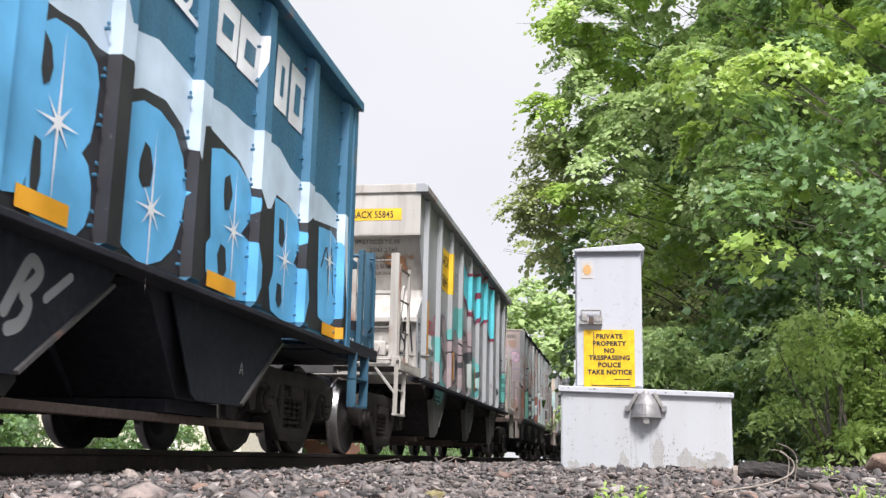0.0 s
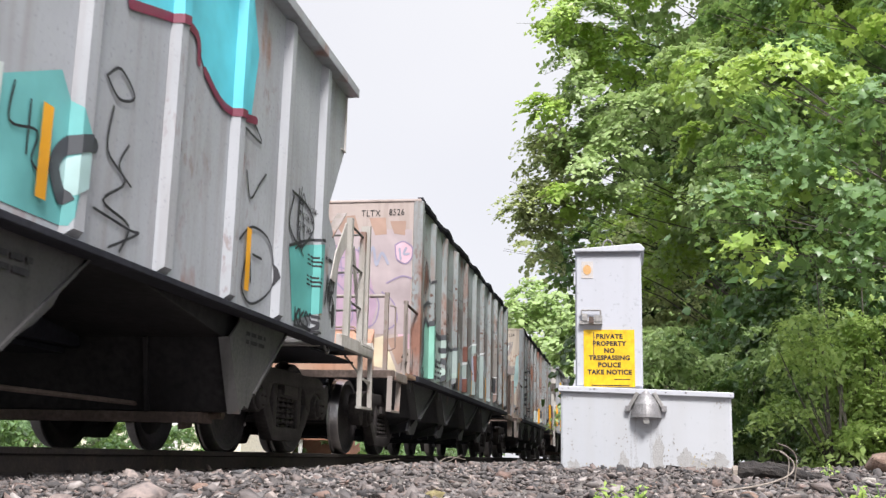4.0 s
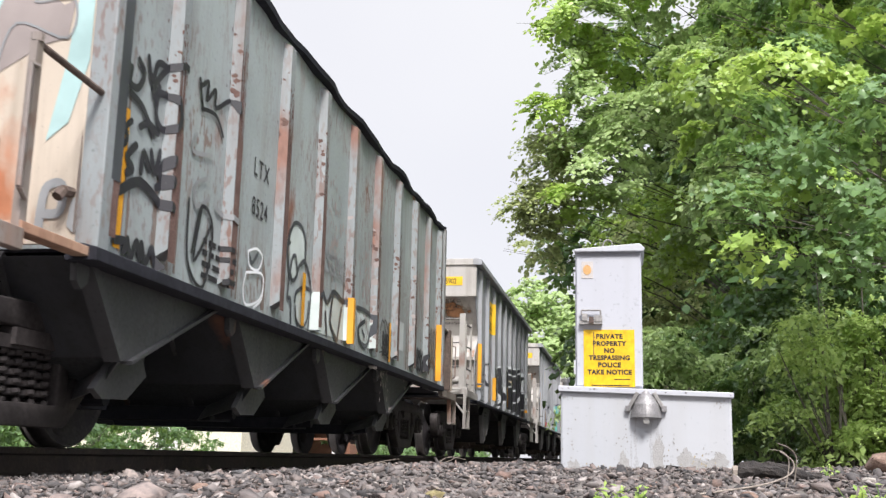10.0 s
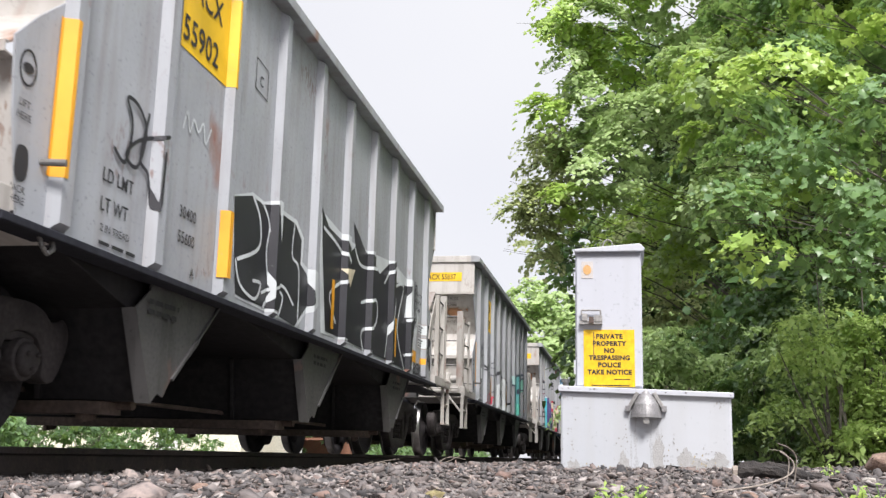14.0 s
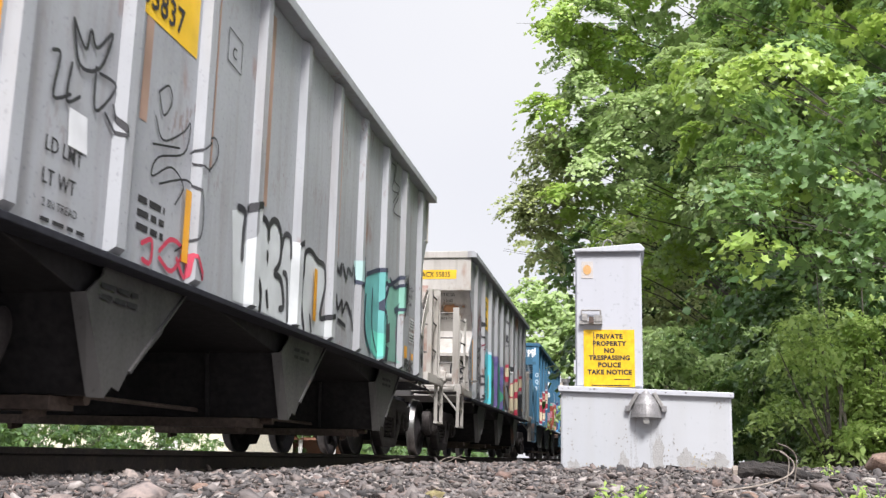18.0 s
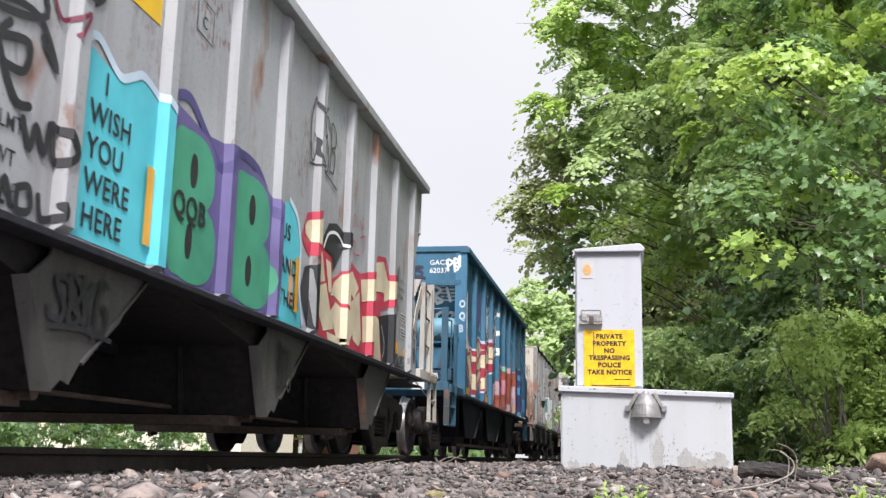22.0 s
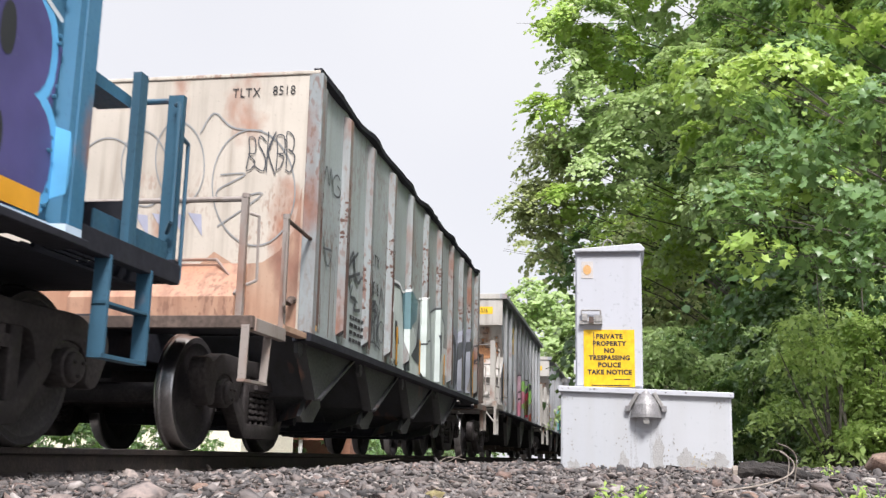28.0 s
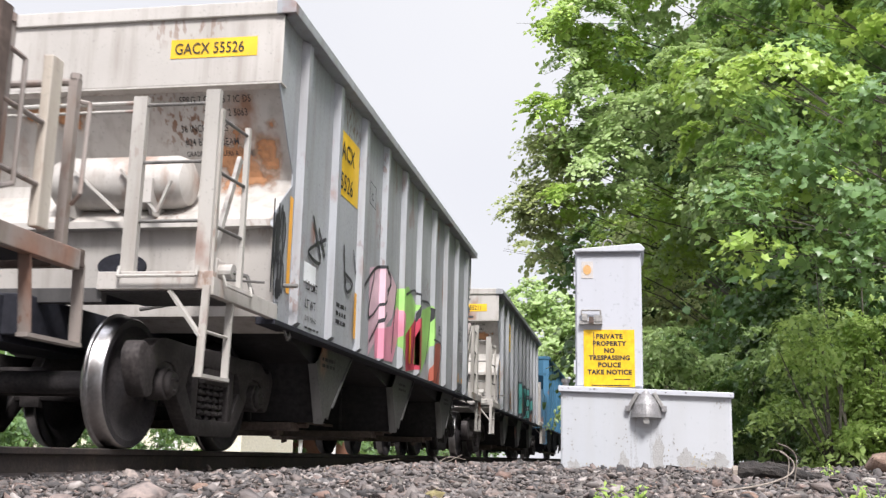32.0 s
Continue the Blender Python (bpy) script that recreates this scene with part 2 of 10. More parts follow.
# ---- building helpers ----
class Shape:
    """Gathers vertices and faces for one mesh."""

    def __init__(self):
        self.v, self.f, self.k = [], [], []
        self.slot = 0

    def add(self, vs, fs):
        o = len(self.v)
        self.v += [tuple(p) for p in vs]
        self.f += [tuple(i + o for i in f) for f in fs]
        self.k += [self.slot] * len(fs)
        return self

    def box(self, x0, x1, y0, y1, z0, z1):
        vs = [(x, y, z) for z in (z0, z1) for y in (y0, y1) for x in (x0, x1)]
        return self.add(vs, [(0, 2, 3, 1), (4, 5, 7, 6), (0, 1, 5, 4), (2, 6, 7, 3), (0, 4, 6, 2), (1, 3, 7, 5)])

    def prism(self, outline, axis, a, b):
        """An outline in the two other axes, drawn out along axis from a to b."""
        n = len(outline)

        def at(p, w):
            return {"x": (w, p[0], p[1]), "y": (p[0], w, p[1]), "z": (p[0], p[1], w)}[axis]

        area = sum(outline[i][0] * outline[(i + 1) % n][1] - outline[(i + 1) % n][0] * outline[i][1] for i in range(n))
        vs = [at(p, a) for p in outline] + [at(p, b) for p in outline]
        fs = [tuple(range(n)), tuple(reversed(range(n, 2 * n)))] + [(i, n + i, n + (i + 1) % n, (i + 1) % n) for i in range(n)]
        flip = (area > 0) != (axis == "y")
        if (b > a) != flip:
            fs = [tuple(reversed(f)) for f in fs]
        return self.add(vs, fs)

    def rod(self, p, q, r, n=8, r2=None):
        p, q = Vector(p), Vector(q)
        d = (q - p).normalized()
        u = d.orthogonal().normalized()
        w = d.cross(u)
        r2 = r if r2 is None else r2
        vs = []
        for c, rr in ((p, r), (q, r2)):
            vs += [c + (u * math.cos(2 * math.pi * i / n) + w * math.sin(2 * math.pi * i / n)) * rr for i in range(n)]
        fs = [(i, (i + 1) % n, n + (i + 1) % n, n + i) for i in range(n)]
        return self.add(vs, fs + [tuple(reversed(range(n))), tuple(range(n, 2 * n))])

    def pipe(self, points, r, n=7):
        for a, b in zip(points, points[1:]):
            self.rod(a, b, r, n)
        return self

    def beam(self, p, q, w, h):
        """A square bar from p to q."""
        p, q = Vector(p), Vector(q)
        d = (q - p).normalized()
        side = d.cross(Vector((0, 0, 1)))
        side = side.normalized() if side.length > 0.05 else Vector((1, 0, 0))
        up = side.cross(d)
        vs = [c + side * sx * w / 2 + up * sz * h / 2 for c in (p, q) for sz in (-1, 1) for sx in (-1, 1)]
        return self.add(vs, [(0, 2, 3, 1), (4, 5, 7, 6), (0, 1, 5, 4), (2, 6, 7, 3), (0, 4, 6, 2), (1, 3, 7, 5)])

    def lathe(self, profile, axis_point, n=28):
        """Profile of (radius, x) turned round the x axis through axis_point."""
        c = Vector(axis_point)
        vs, m = [], len(profile)
        for i in range(n):
            a = 2 * math.pi * i / n
            vs += [c + Vector((x, r * math.cos(a), r * math.sin(a))) for r, x in profile]
        fs = [(i * m + j, i * m + j + 1, ((i + 1) % n) * m + j + 1, ((i + 1) % n) * m + j) for i in range(n) for j in range(m - 1)]
        return self.add(vs, fs)

    def mesh(self, name, mats):
        me = bpy.data.meshes.new(name)
        me.from_pydata(self.v, [], self.f)
        for m in mats if isinstance(mats, (list, tuple)) else [mats]:
            me.materials.append(m)
        if any(self.k):
            me.polygons.foreach_set("material_index", self.k)
        me.update()
        return me


def part(name, shape, mats, parent=None, label="", bevel=0.0, smooth=False, at=None):
    me = shape.mesh(name, mats) if isinstance(shape, Shape) else shape
    ob = new(name, me)
    if parent:
        ob.parent = parent
    if label:
        ob["label"] = label
    if at is not None:
        ob.matrix_basis = at
    if smooth:
        me.polygons.foreach_set("use_smooth", [True] * len(me.polygons))
        me.set_sharp_from_angle(angle=radians(38))
    if bevel:
        b = ob.modifiers.new("worn_edge", "BEVEL")
        b.width, b.segments, b.limit_method, b.angle_limit = bevel, 2, "ANGLE", radians(40)
    return ob


def letters(body, size, offset=0.0, spacing=1.0, align="LEFT"):
    """The built-in font's outlines as a list of flat polygons, and their width."""
    cu = bpy.data.curves.new("letters", "FONT")
    cu.body, cu.size, cu.offset, cu.space_character, cu.align_x = body, size, offset, spacing, align
    cu.resolution_u = 3
    ob = bpy.data.objects.new("letters", cu)
    me = bpy.data.meshes.new_from_object(ob)
    polys = [[tuple(me.vertices[i].co[:2]) for i in p.vertices] for p in me.polygons]
    bpy.data.objects.remove(ob)
    bpy.data.curves.remove(cu)
    bpy.data.meshes.remove(me)
    return polys


def clipped(poly, lo, hi):
    """A polygon cut to lo <= x <= hi."""
    for keep, edge in ((1, lo), (-1, hi)):
        out = []
        for a, b in zip(poly, poly[1:] + poly[:1]):
            ia, ib = keep * (a[0] - edge) >= 0, keep * (b[0] - edge) >= 0
            if ia:
                out.append(a)
            if ia != ib:
                t = (edge - a[0]) / (b[0] - a[0])
                out.append((edge, a[1] + t * (b[1] - a[1])))
        poly = out
        if len(poly) < 3:
            return []
    return poly


def smoothstep(a, b, x):
    t = np.clip((x - a) / (b - a), 0, 1)
    return t * t * (3 - 2 * t)


TRACK_X, RAIL_X = -4.25, 0.7555


# ---- ground, ballast, rails ----
def ground_height(x, y):
    x, y = np.asarray(x, float), np.asarray(y, float)
    near = -0.115 + 0.06 * smoothstep(2.6, 5.6, y) * smoothstep(-2.6, -0.6, x) + 0.06 * smoothstep(0.6, 2.2, x) * smoothstep(3.5, 6.5, y)
    near = near - 0.055 * smoothstep(-1.2, -3.0, x)
    bump = 0.012 * np.sin(x * 3.1 + 1.3 * np.sin(y * 1.7)) * np.cos(y * 2.3 + x)
    far = smoothstep(11, 22, y) * 0.12 + smoothstep(-6.2, -8.0, x) * 0.12
    return near + bump - far - 0.1 * smoothstep(1.4, 0.2, np.hypot(x, y))


def build_ground():
    def spaced(inner, step, outer, count):
        a = np.arange(-inner, inner + step / 2, step)
        g = np.geomspace(inner + step, outer, count)
        return np.concatenate([-g[::-1], a, g])

    xs, ys = spaced(9, 0.25, 1500, 26), spaced(14, 0.25, 1500, 26)
    gx, gy = np.meshgrid(xs, ys)
    gz = ground_height(gx, gy)
    s = Shape()
    s.v = [tuple(p) for p in np.stack([gx.ravel(), gy.ravel(), gz.ravel()], 1).tolist()]
    w = len(xs)
    s.f = [(j * w + i, j * w + i + 1, (j + 1) * w + i + 1, (j + 1) * w + i) for j in range(len(ys) - 1) for i in range(w - 1)]
    s.k = [0] * len(s.f)
    ob = part("ground", s, M_DIRT, smooth=True)
    tagged(ob, "grey-brown gritty ground beside the railway track", "ground", kind="structure")
    return ob


def stones(rng, count, place, size, name, label):
    """Angular broken stones, each a small hull pushed out of shape, in one mesh."""
    base = np.array([(1, 0, 0), (-1, 0, 0), (0, 1, 0), (0, -1, 0), (0, 0, 1), (0, 0, -1),
                     (.6, .6, .6), (-.6, .6, .6), (.6, -.6, .6), (-.6, -.6, .6)], float)
    bm = bmesh.new()
    for p in base:
        bm.verts.new(p)
    bmesh.ops.convex_hull(bm, input=bm.verts[:])
    bm.verts.index_update()
    tris = np.array([[v.index for v in f.verts] for f in bm.faces if len(f.verts) == 3])
    bm.free()
    p = place(rng, count)
    n = len(p)
    v = base[None] * rng.uniform(0.35, 1.3, (n, len(base), 1)) + rng.normal(0, 0.2, (n, len(base), 3))
    v = v * rng.uniform(0.5, 1.35, (n, 1, 3)) * (np.array((1, 1, 0.5)))
    a = rng.uniform(0, 2 * np.pi, n)
    tilt = rng.normal(0, 0.5, n)
    c, s = np.cos(a)[:, None], np.sin(a)[:, None]
    ct, st = np.cos(tilt)[:, None], np.sin(tilt)[:, None]
    x, y, z = v[..., 0], v[..., 1], v[..., 2]
    y, z = y * ct - z * st, y * st + z * ct
    x, y = x * c - y * s, x * s + y * c
    r = (size[0] * np.exp(rng.normal(0, size[1], n)))[:, None, None] * 0.5
    v = np.stack([x, y, z], -1) * r + p[:, None, :]
    faces = (tris[None] + (np.arange(n) * len(base))[:, None, None]).reshape(-1, 3)
    me = bpy.data.meshes.new(name)
    me.vertices.add(n * len(base))
    me.vertices.foreach_set("co", v.reshape(-1))
    me.loops.add(faces.size)
    me.loops.foreach_set("vertex_index", faces.reshape(-1).astype(np.int32))
    me.polygons.add(len(faces))
    me.polygons.foreach_set("loop_start", np.arange(0, faces.size, 3, dtype=np.int32))
    me.update(calc_edges=True)
    me.materials.append(M_STONE)
    ob = new(name, me)
    return tagged(ob, label, "ballast", kind="stuff")


def ballast_place(rng, count):
    y = 1.9 + 12 * rng.uniform(0, 1, count) ** 1.25
    lo, hi = -3.35, np.minimum(0.30 * y + 0.6, 3.2)
    lo = np.maximum(lo, -0.75 * y - 0.5)
    x = lo + (hi - lo) * rng.uniform(0, 1, count)
    z = ground_height(x, y) + rng.uniform(-0.012, 0.012, count)
    return np.stack([x, y, z], 1)


def near_place(rng, count):
    """The ballast behind and beside the eye."""
    x, y = rng.uniform(-3.3, 3.0, count), rng.uniform(-6, 1.9, count)
    return np.stack([x, y, ground_height(x, y) - 0.01], 1)


def track_place(rng, count):
    x = TRACK_X + rng.uniform(-1.6, 1.6, count)
    y = rng.uniform(2, 40, count)
    z = -0.21 + rng.uniform(-0.015, 0.02, count)
    return np.stack([x, y, z], 1)


def build_track():
    prof = [(-0.075, -0.18), (0.075, -0.18), (0.075, -0.168), (0.012, -0.15), (0.009, -0.05), (0.036, -0.038), (0.036, -0.006), (0.028, 0.0),
            (-0.028, 0.0), (-0.036, -0.006), (-0.036, -0.038), (-0.009, -0.05), (-0.012, -0.15), (-0.075, -0.168)]
    for side in (1, -1):
        s = Shape()
        s.prism(prof, "y", -60, 240)
        s.slot = 1
        x = TRACK_X + side * RAIL_X
        ob = part("rail", s, [M_RAIL, M_RAILTOP], smooth=True, at=pose(x, 0, 0))
        for p in ob.data.polygons:
            if p.normal.z > 0.9 and p.center.z > -0.02:
                p.material_index = 1
        tagged(ob, "rusty steel rail with a polished running surface", "rail", "rails of the track", "structure")
    tie = Shape().box(-1.3, 1.3, -0.115, 0.115, -0.36, -0.19).mesh("tie", M_TIE)
    plate = Shape().box(-0.18, 0.18, -0.09, 0.09, -0.19, -0.178).mesh("tie_plate", M_RAIL)
    spike = Shape().box(-0.012, 0.012, -0.012, 0.012, -0.185, -0.15).box(-0.02, 0.02, -0.018, 0.018, -0.152, -0.14).mesh("spike", M_RAIL)
    rng = random.Random(4)
    for i in range(96):
        t = part("tie", tie, None, at=pose(TRACK_X + rng.uniform(-.04, .04), -4 + i * 0.53, rng.uniform(-.004, .004), 0, 0, rng.uniform(-.8, .8)))
        tagged(t, "weathered dark wooden crosstie bedded in ballast", "crosstie", "crossties of the track", "structure")
        if i > 8 and i < 60:
            for side in (1, -1):
                part("tie_plate", plate, None, t, at=pose(side * RAIL_X, 0, 0))
                part("spike", spike, None, t, at=pose(side * RAIL_X + 0.09, 0.04, 0))


# ---- the relay case on its concrete battery box ----
M_BOXWHITE = painted("weathered_white_paint", (0.43, 0.445, 0.495), dirt=(0.34, 0.34, 0.35), dirty=0.25, fade=(0.47, 0.485, 0.53))
M_CONCRETE = painted("white_painted_concrete", (0.41, 0.43, 0.465), dirt=(0.36, 0.35, 0.335), dirty=0.3, fade=(0.46, 0.475, 0.505), rust=0.1, rust_colour=(0.2, 0.18, 0.15))
M_GALV = mottled("galvanised_steel", (0.38, 0.37, 0.36), (0.52, 0.5, 0.48), 9, 0.45, 0.7, 0.1)
M_SIGN = mottled("yellow_sign_sheet", (0.83, 0.50, 0.008), (0.88, 0.56, 0.015), 3, 0.45, 0.0, 0.05)
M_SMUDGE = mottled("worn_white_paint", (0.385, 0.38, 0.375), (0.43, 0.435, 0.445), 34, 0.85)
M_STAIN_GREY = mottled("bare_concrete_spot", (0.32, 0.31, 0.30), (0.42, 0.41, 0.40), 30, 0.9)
M_STAIN_OCHRE = mottled("ochre_stain", (0.42, 0.35, 0.22), (0.52, 0.47, 0.36), 30, 0.9)
M_HOOD = mottled("scuffed_silver_paint", (0.24, 0.235, 0.24), (0.36, 0.35, 0.355), 14, 0.38, 0.35, 0.1)
M_FADED = mottled("faded_sticker", (0.56, 0.52, 0.50), (0.6, 0.57, 0.55), 30, 0.6)
M_PEACH = mottled("faded_orange_print", (0.62, 0.34, 0.12), (0.7, 0.45, 0.22), 30, 0.6)
M_GREY_STREAK = mottled("thin_grey_streak", (0.43, 0.44, 0.465), (0.49, 0.505, 0.535), 12, 0.85, bump=0.1)
BOX_Y = 6.0


def flat_text(name, body, size, parent, mat, at, offset=0.0, spacing=1.0, align="CENTER", label=""):
    """Lettering as a thin raised mesh, in its own x-y plane, put at a pose."""
    s = Shape()
    for p in letters(body, size, offset, spacing, align):
        s.add([(a, b, 0) for a, b in p], [tuple(range(len(p)))])
    return part(name, s, mat, parent, label, at=at)


def build_relay_case():
    y = BOX_Y
    vault = new("battery_box")
    vault.matrix_basis = pose(0.11, y, -0.12)
    s = Shape().box(-0.475, 0.475, 0, 0.62, 0, 0.50)
    part("body", s, M_CONCRETE, vault, bevel=0.012)
    s = Shape()
    s.prism([(-0.487, 0.50), (0.487, 0.472), (0.487, 0.502), (-0.487, 0.532)], "y", -0.025, 0.65)
    part("lid", s, M_BOXWHITE, vault, "thin white steel lid with rust along its edge", bevel=0.004)
    rng = random.Random(17)
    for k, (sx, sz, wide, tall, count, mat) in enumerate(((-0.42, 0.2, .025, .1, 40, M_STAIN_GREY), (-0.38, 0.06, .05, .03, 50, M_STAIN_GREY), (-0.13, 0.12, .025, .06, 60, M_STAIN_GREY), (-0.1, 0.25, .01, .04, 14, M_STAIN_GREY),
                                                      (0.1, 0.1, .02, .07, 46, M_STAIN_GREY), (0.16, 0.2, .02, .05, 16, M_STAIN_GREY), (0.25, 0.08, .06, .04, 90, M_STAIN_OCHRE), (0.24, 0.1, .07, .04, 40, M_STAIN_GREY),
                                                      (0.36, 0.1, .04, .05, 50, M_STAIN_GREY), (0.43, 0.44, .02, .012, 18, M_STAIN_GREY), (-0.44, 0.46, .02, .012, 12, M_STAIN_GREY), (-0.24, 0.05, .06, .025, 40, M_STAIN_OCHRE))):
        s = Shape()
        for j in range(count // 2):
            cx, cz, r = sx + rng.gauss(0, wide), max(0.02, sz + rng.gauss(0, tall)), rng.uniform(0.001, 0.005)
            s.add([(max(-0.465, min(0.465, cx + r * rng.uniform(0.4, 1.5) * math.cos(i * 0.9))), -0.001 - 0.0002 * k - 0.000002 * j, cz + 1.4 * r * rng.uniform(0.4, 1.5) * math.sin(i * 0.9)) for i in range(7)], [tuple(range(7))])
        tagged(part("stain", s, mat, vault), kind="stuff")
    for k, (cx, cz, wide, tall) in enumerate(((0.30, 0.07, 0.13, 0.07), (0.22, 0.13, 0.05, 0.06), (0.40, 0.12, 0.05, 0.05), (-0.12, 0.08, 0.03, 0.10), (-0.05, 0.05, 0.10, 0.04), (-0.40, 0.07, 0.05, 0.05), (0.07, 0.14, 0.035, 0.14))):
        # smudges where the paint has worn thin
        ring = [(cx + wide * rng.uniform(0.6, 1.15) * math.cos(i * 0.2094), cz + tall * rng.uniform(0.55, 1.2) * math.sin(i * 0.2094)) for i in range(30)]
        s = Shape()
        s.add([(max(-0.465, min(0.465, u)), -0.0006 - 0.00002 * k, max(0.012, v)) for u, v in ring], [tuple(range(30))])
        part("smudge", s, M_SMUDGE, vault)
    for cx, w0, top in ((-0.055, 0.012, 0.36), (0.068, 0.014, 0.37), (0.088, 0.006, 0.3), (-0.08, 0.007, 0.28), (0.03, 0.01, 0.33)):
        edge = [(cx + w0 * math.sin(i * 1.7) * 0.4 - w0 * (0.4 + 0.6 * i / 8), top - 0.34 * i / 8) for i in range(9)]
        edge += [(cx + w0 * math.cos(i * 2.1) * 0.4 + w0 * (0.4 + 0.6 * i / 8), top - 0.34 * i / 8) for i in range(8, -1, -1)]
        s = Shape()
        s.add([(a, -0.0007, b) for a, b in edge], [tuple(range(18))])
        part("streak", s, M_GREY_STREAK, vault)
    s = Shape()
    for j in range(24):
        cx = rng.uniform(-0.47, 0.47)
        cz = 0.516 - cx * 0.03 + rng.choice((-0.012, 0.011)) + rng.gauss(0, 0.002)
        r = rng.uniform(0.002, 0.006)
        s.add([(cx + r * rng.uniform(0.5, 1.6) * math.cos(i * 0.9), -0.0265, cz + 0.6 * r * rng.uniform(0.5, 1.5) * math.sin(i * 0.9)) for i in range(7)], [tuple(range(7))])
    tagged(part("rust_spot", s, M_RUST, vault), kind="stuff")
    tagged(vault, "low white-painted concrete battery box, stained and chipped", "battery box")
    hood = new("hasp_hood")
    hood.matrix_basis = pose(0.115, y - 0.002, 0.292)
    hood.parent = None
    prof = [(0.088, -0.055), (0.086, -0.035), (0.072, 0.02), (0.05, 0.06), (0.03, 0.085), (0.022, 0.1), (0.0, 0.102)]
    s = Shape()
    for i in range(14):
        t0, t1 = math.pi * i / 14, math.pi * (i + 1) / 14
        for (r0, z0), (r1, z1) in zip(prof, prof[1:]):
            s.add([(r0 * math.cos(t0), -r0 * math.sin(t0), z0), (r0 * math.cos(t1), -r0 * math.sin(t1), z0), (r1 * math.cos(t1), -r1 * math.sin(t1), z1), (r1 * math.cos(t0), -r1 * math.sin(t0), z1)], [(0, 1, 2, 3)])
        s.add([(0, 0, -0.052), (0.086 * math.cos(t1), -0.086 * math.sin(t1), -0.052), (0.086 * math.cos(t0), -0.086 * math.sin(t0), -0.052)], [(0, 1, 2)])
    part("cover", s, M_HOOD, hood, smooth=True)
    for sg in (-1, 1):
        part("strap", Shape().beam((sg * 0.105, -0.012, -0.02), (sg * 0.045, -0.02, 0.085), 0.016, 0.02), M_GALV, hood)
        part("lug", Shape().box(sg * 0.1 - 0.014, sg * 0.1 + 0.014, -0.03, 0.0, -0.02, 0.01), M_HOOD, hood)
    part("padlock", Shape().box(-0.016, 0.016, -0.075, -0.05, -0.09, -0.05).pipe([(-0.01, -0.062, -0.05), (-0.01, -0.062, -0.025), (0.01, -0.062, -0.025), (0.01, -0.062, -0.05)], 0.004, 6), M_GALV, hood, "steel padlock")
    tagged(hood, "white rounded hasp cover with a hanging padlock", "hasp")
    case = new("relay_case")
    case.matrix_basis = pose(-0.09, y + 0.06, 0.405)
    part("body", Shape().box(-0.193, 0.193, 0.0, 0.42, 0.0, 0.80), M_BOXWHITE, case, bevel=0.008)
    part("door", Shape().box(-0.185, 0.187, -0.016, -0.001, 0.01, 0.775), M_BOXWHITE, case, "flat white steel door", bevel=0.004)
    part("roof", Shape().prism([(-0.196, 0.795), (0.207, 0.795), (0.214, 0.812), (0.186, 0.842), (-0.196, 0.812)], "y", -0.045, 0.45), M_BOXWHITE, case, bevel=0.004)
    part("lifting_ring", Shape().pipe([(-0.03, -0.01, 0.825), (-0.02, -0.01, 0.862), (0.0, -0.01, 0.873), (0.02, -0.01, 0.862), (0.03, -0.01, 0.825)], 0.005, 6), M_GALV, case, "bent steel lifting ring")
    latch = part("latch", Shape().box(-0.165, -0.035, -0.05, -0.016, 0.365, 0.385).box(-0.15, -0.12, -0.06, -0.016, 0.385, 0.425).box(-0.08, -0.035, -0.055, -0.016, 0.38, 0.415)
                 .pipe([(-0.155, -0.04, 0.42), (-0.155, -0.04, 0.447), (-0.045, -0.04, 0.447), (-0.045, -0.04, 0.42)], 0.005, 6), M_GALV, case, "galvanised door latch")
    part("padlock", Shape().box(-0.112, -0.084, -0.07, -0.045, 0.37, 0.405), M_RUST, latch)
    part("hinge", Shape().box(-0.2, -0.19, -0.02, 0.01, 0.08, 0.16), M_BOXWHITE, case)
    part("hinge", Shape().box(-0.2, -0.19, -0.02, 0.01, 0.6, 0.68), M_BOXWHITE, case)
    part("sticker", Shape().box(-0.155, -0.087, -0.019, -0.0165, 0.64, 0.74), M_FADED, case, "small faded white sticker with an orange spot")
    s = Shape()
    s.add([(-0.121 + 0.024 * math.cos(i * math.pi / 7), -0.0215, 0.69 + 0.03 * math.sin(i * math.pi / 7)) for i in range(14)], [tuple(range(14))])
    part("sticker_spot", s, M_PEACH, case)
    tagged(case, "tall white steel relay case standing on the battery box", "relay case")
    sign = new("warning_sign")
    sign.matrix_basis = pose(-0.0905, y + 0.06 - 0.0165, 0.403)
    part("sheet", Shape().box(-0.143, 0.148, -0.003, 0, 0.008, 0.338), M_SIGN, sign)
    rot = pose(0, 0, 0, 90, 0, 0)
    for k, (line, gap) in enumerate((("PRIVATE", 1.12), ("PROPERTY", 1.1), ("NO", 1.1), ("TRESPASSING", 1.06), ("POLICE", 1.1), ("TAKE NOTICE", 1.08))):
        flat_text("lettering", line, 0.037, sign, M_INK, pose(0.004, -0.0045, 0.286 - 0.0412 * k) @ rot, 0.0017, gap)
    part("scratch", Shape().box(-0.0875, -0.083, -0.0062, -0.003, 0.17, 0.325).box(-0.079, -0.077, -0.0062, -0.003, 0.24, 0.3), M_RUST, sign, "thin dark streak down the sheet")
    part("lettering", Shape().box(0.03, 0.12, -0.0045, -0.003, 0.049, 0.054), M_INK, sign)
    part("lettering", Shape().box(-0.1, 0.115, -0.0045, -0.003, 0.013, 0.019), M_INK, sign)
    tagged(sign, "yellow sheet sign with black capitals, scratched, on the relay case door", "sign")
    post = new("cable_post")
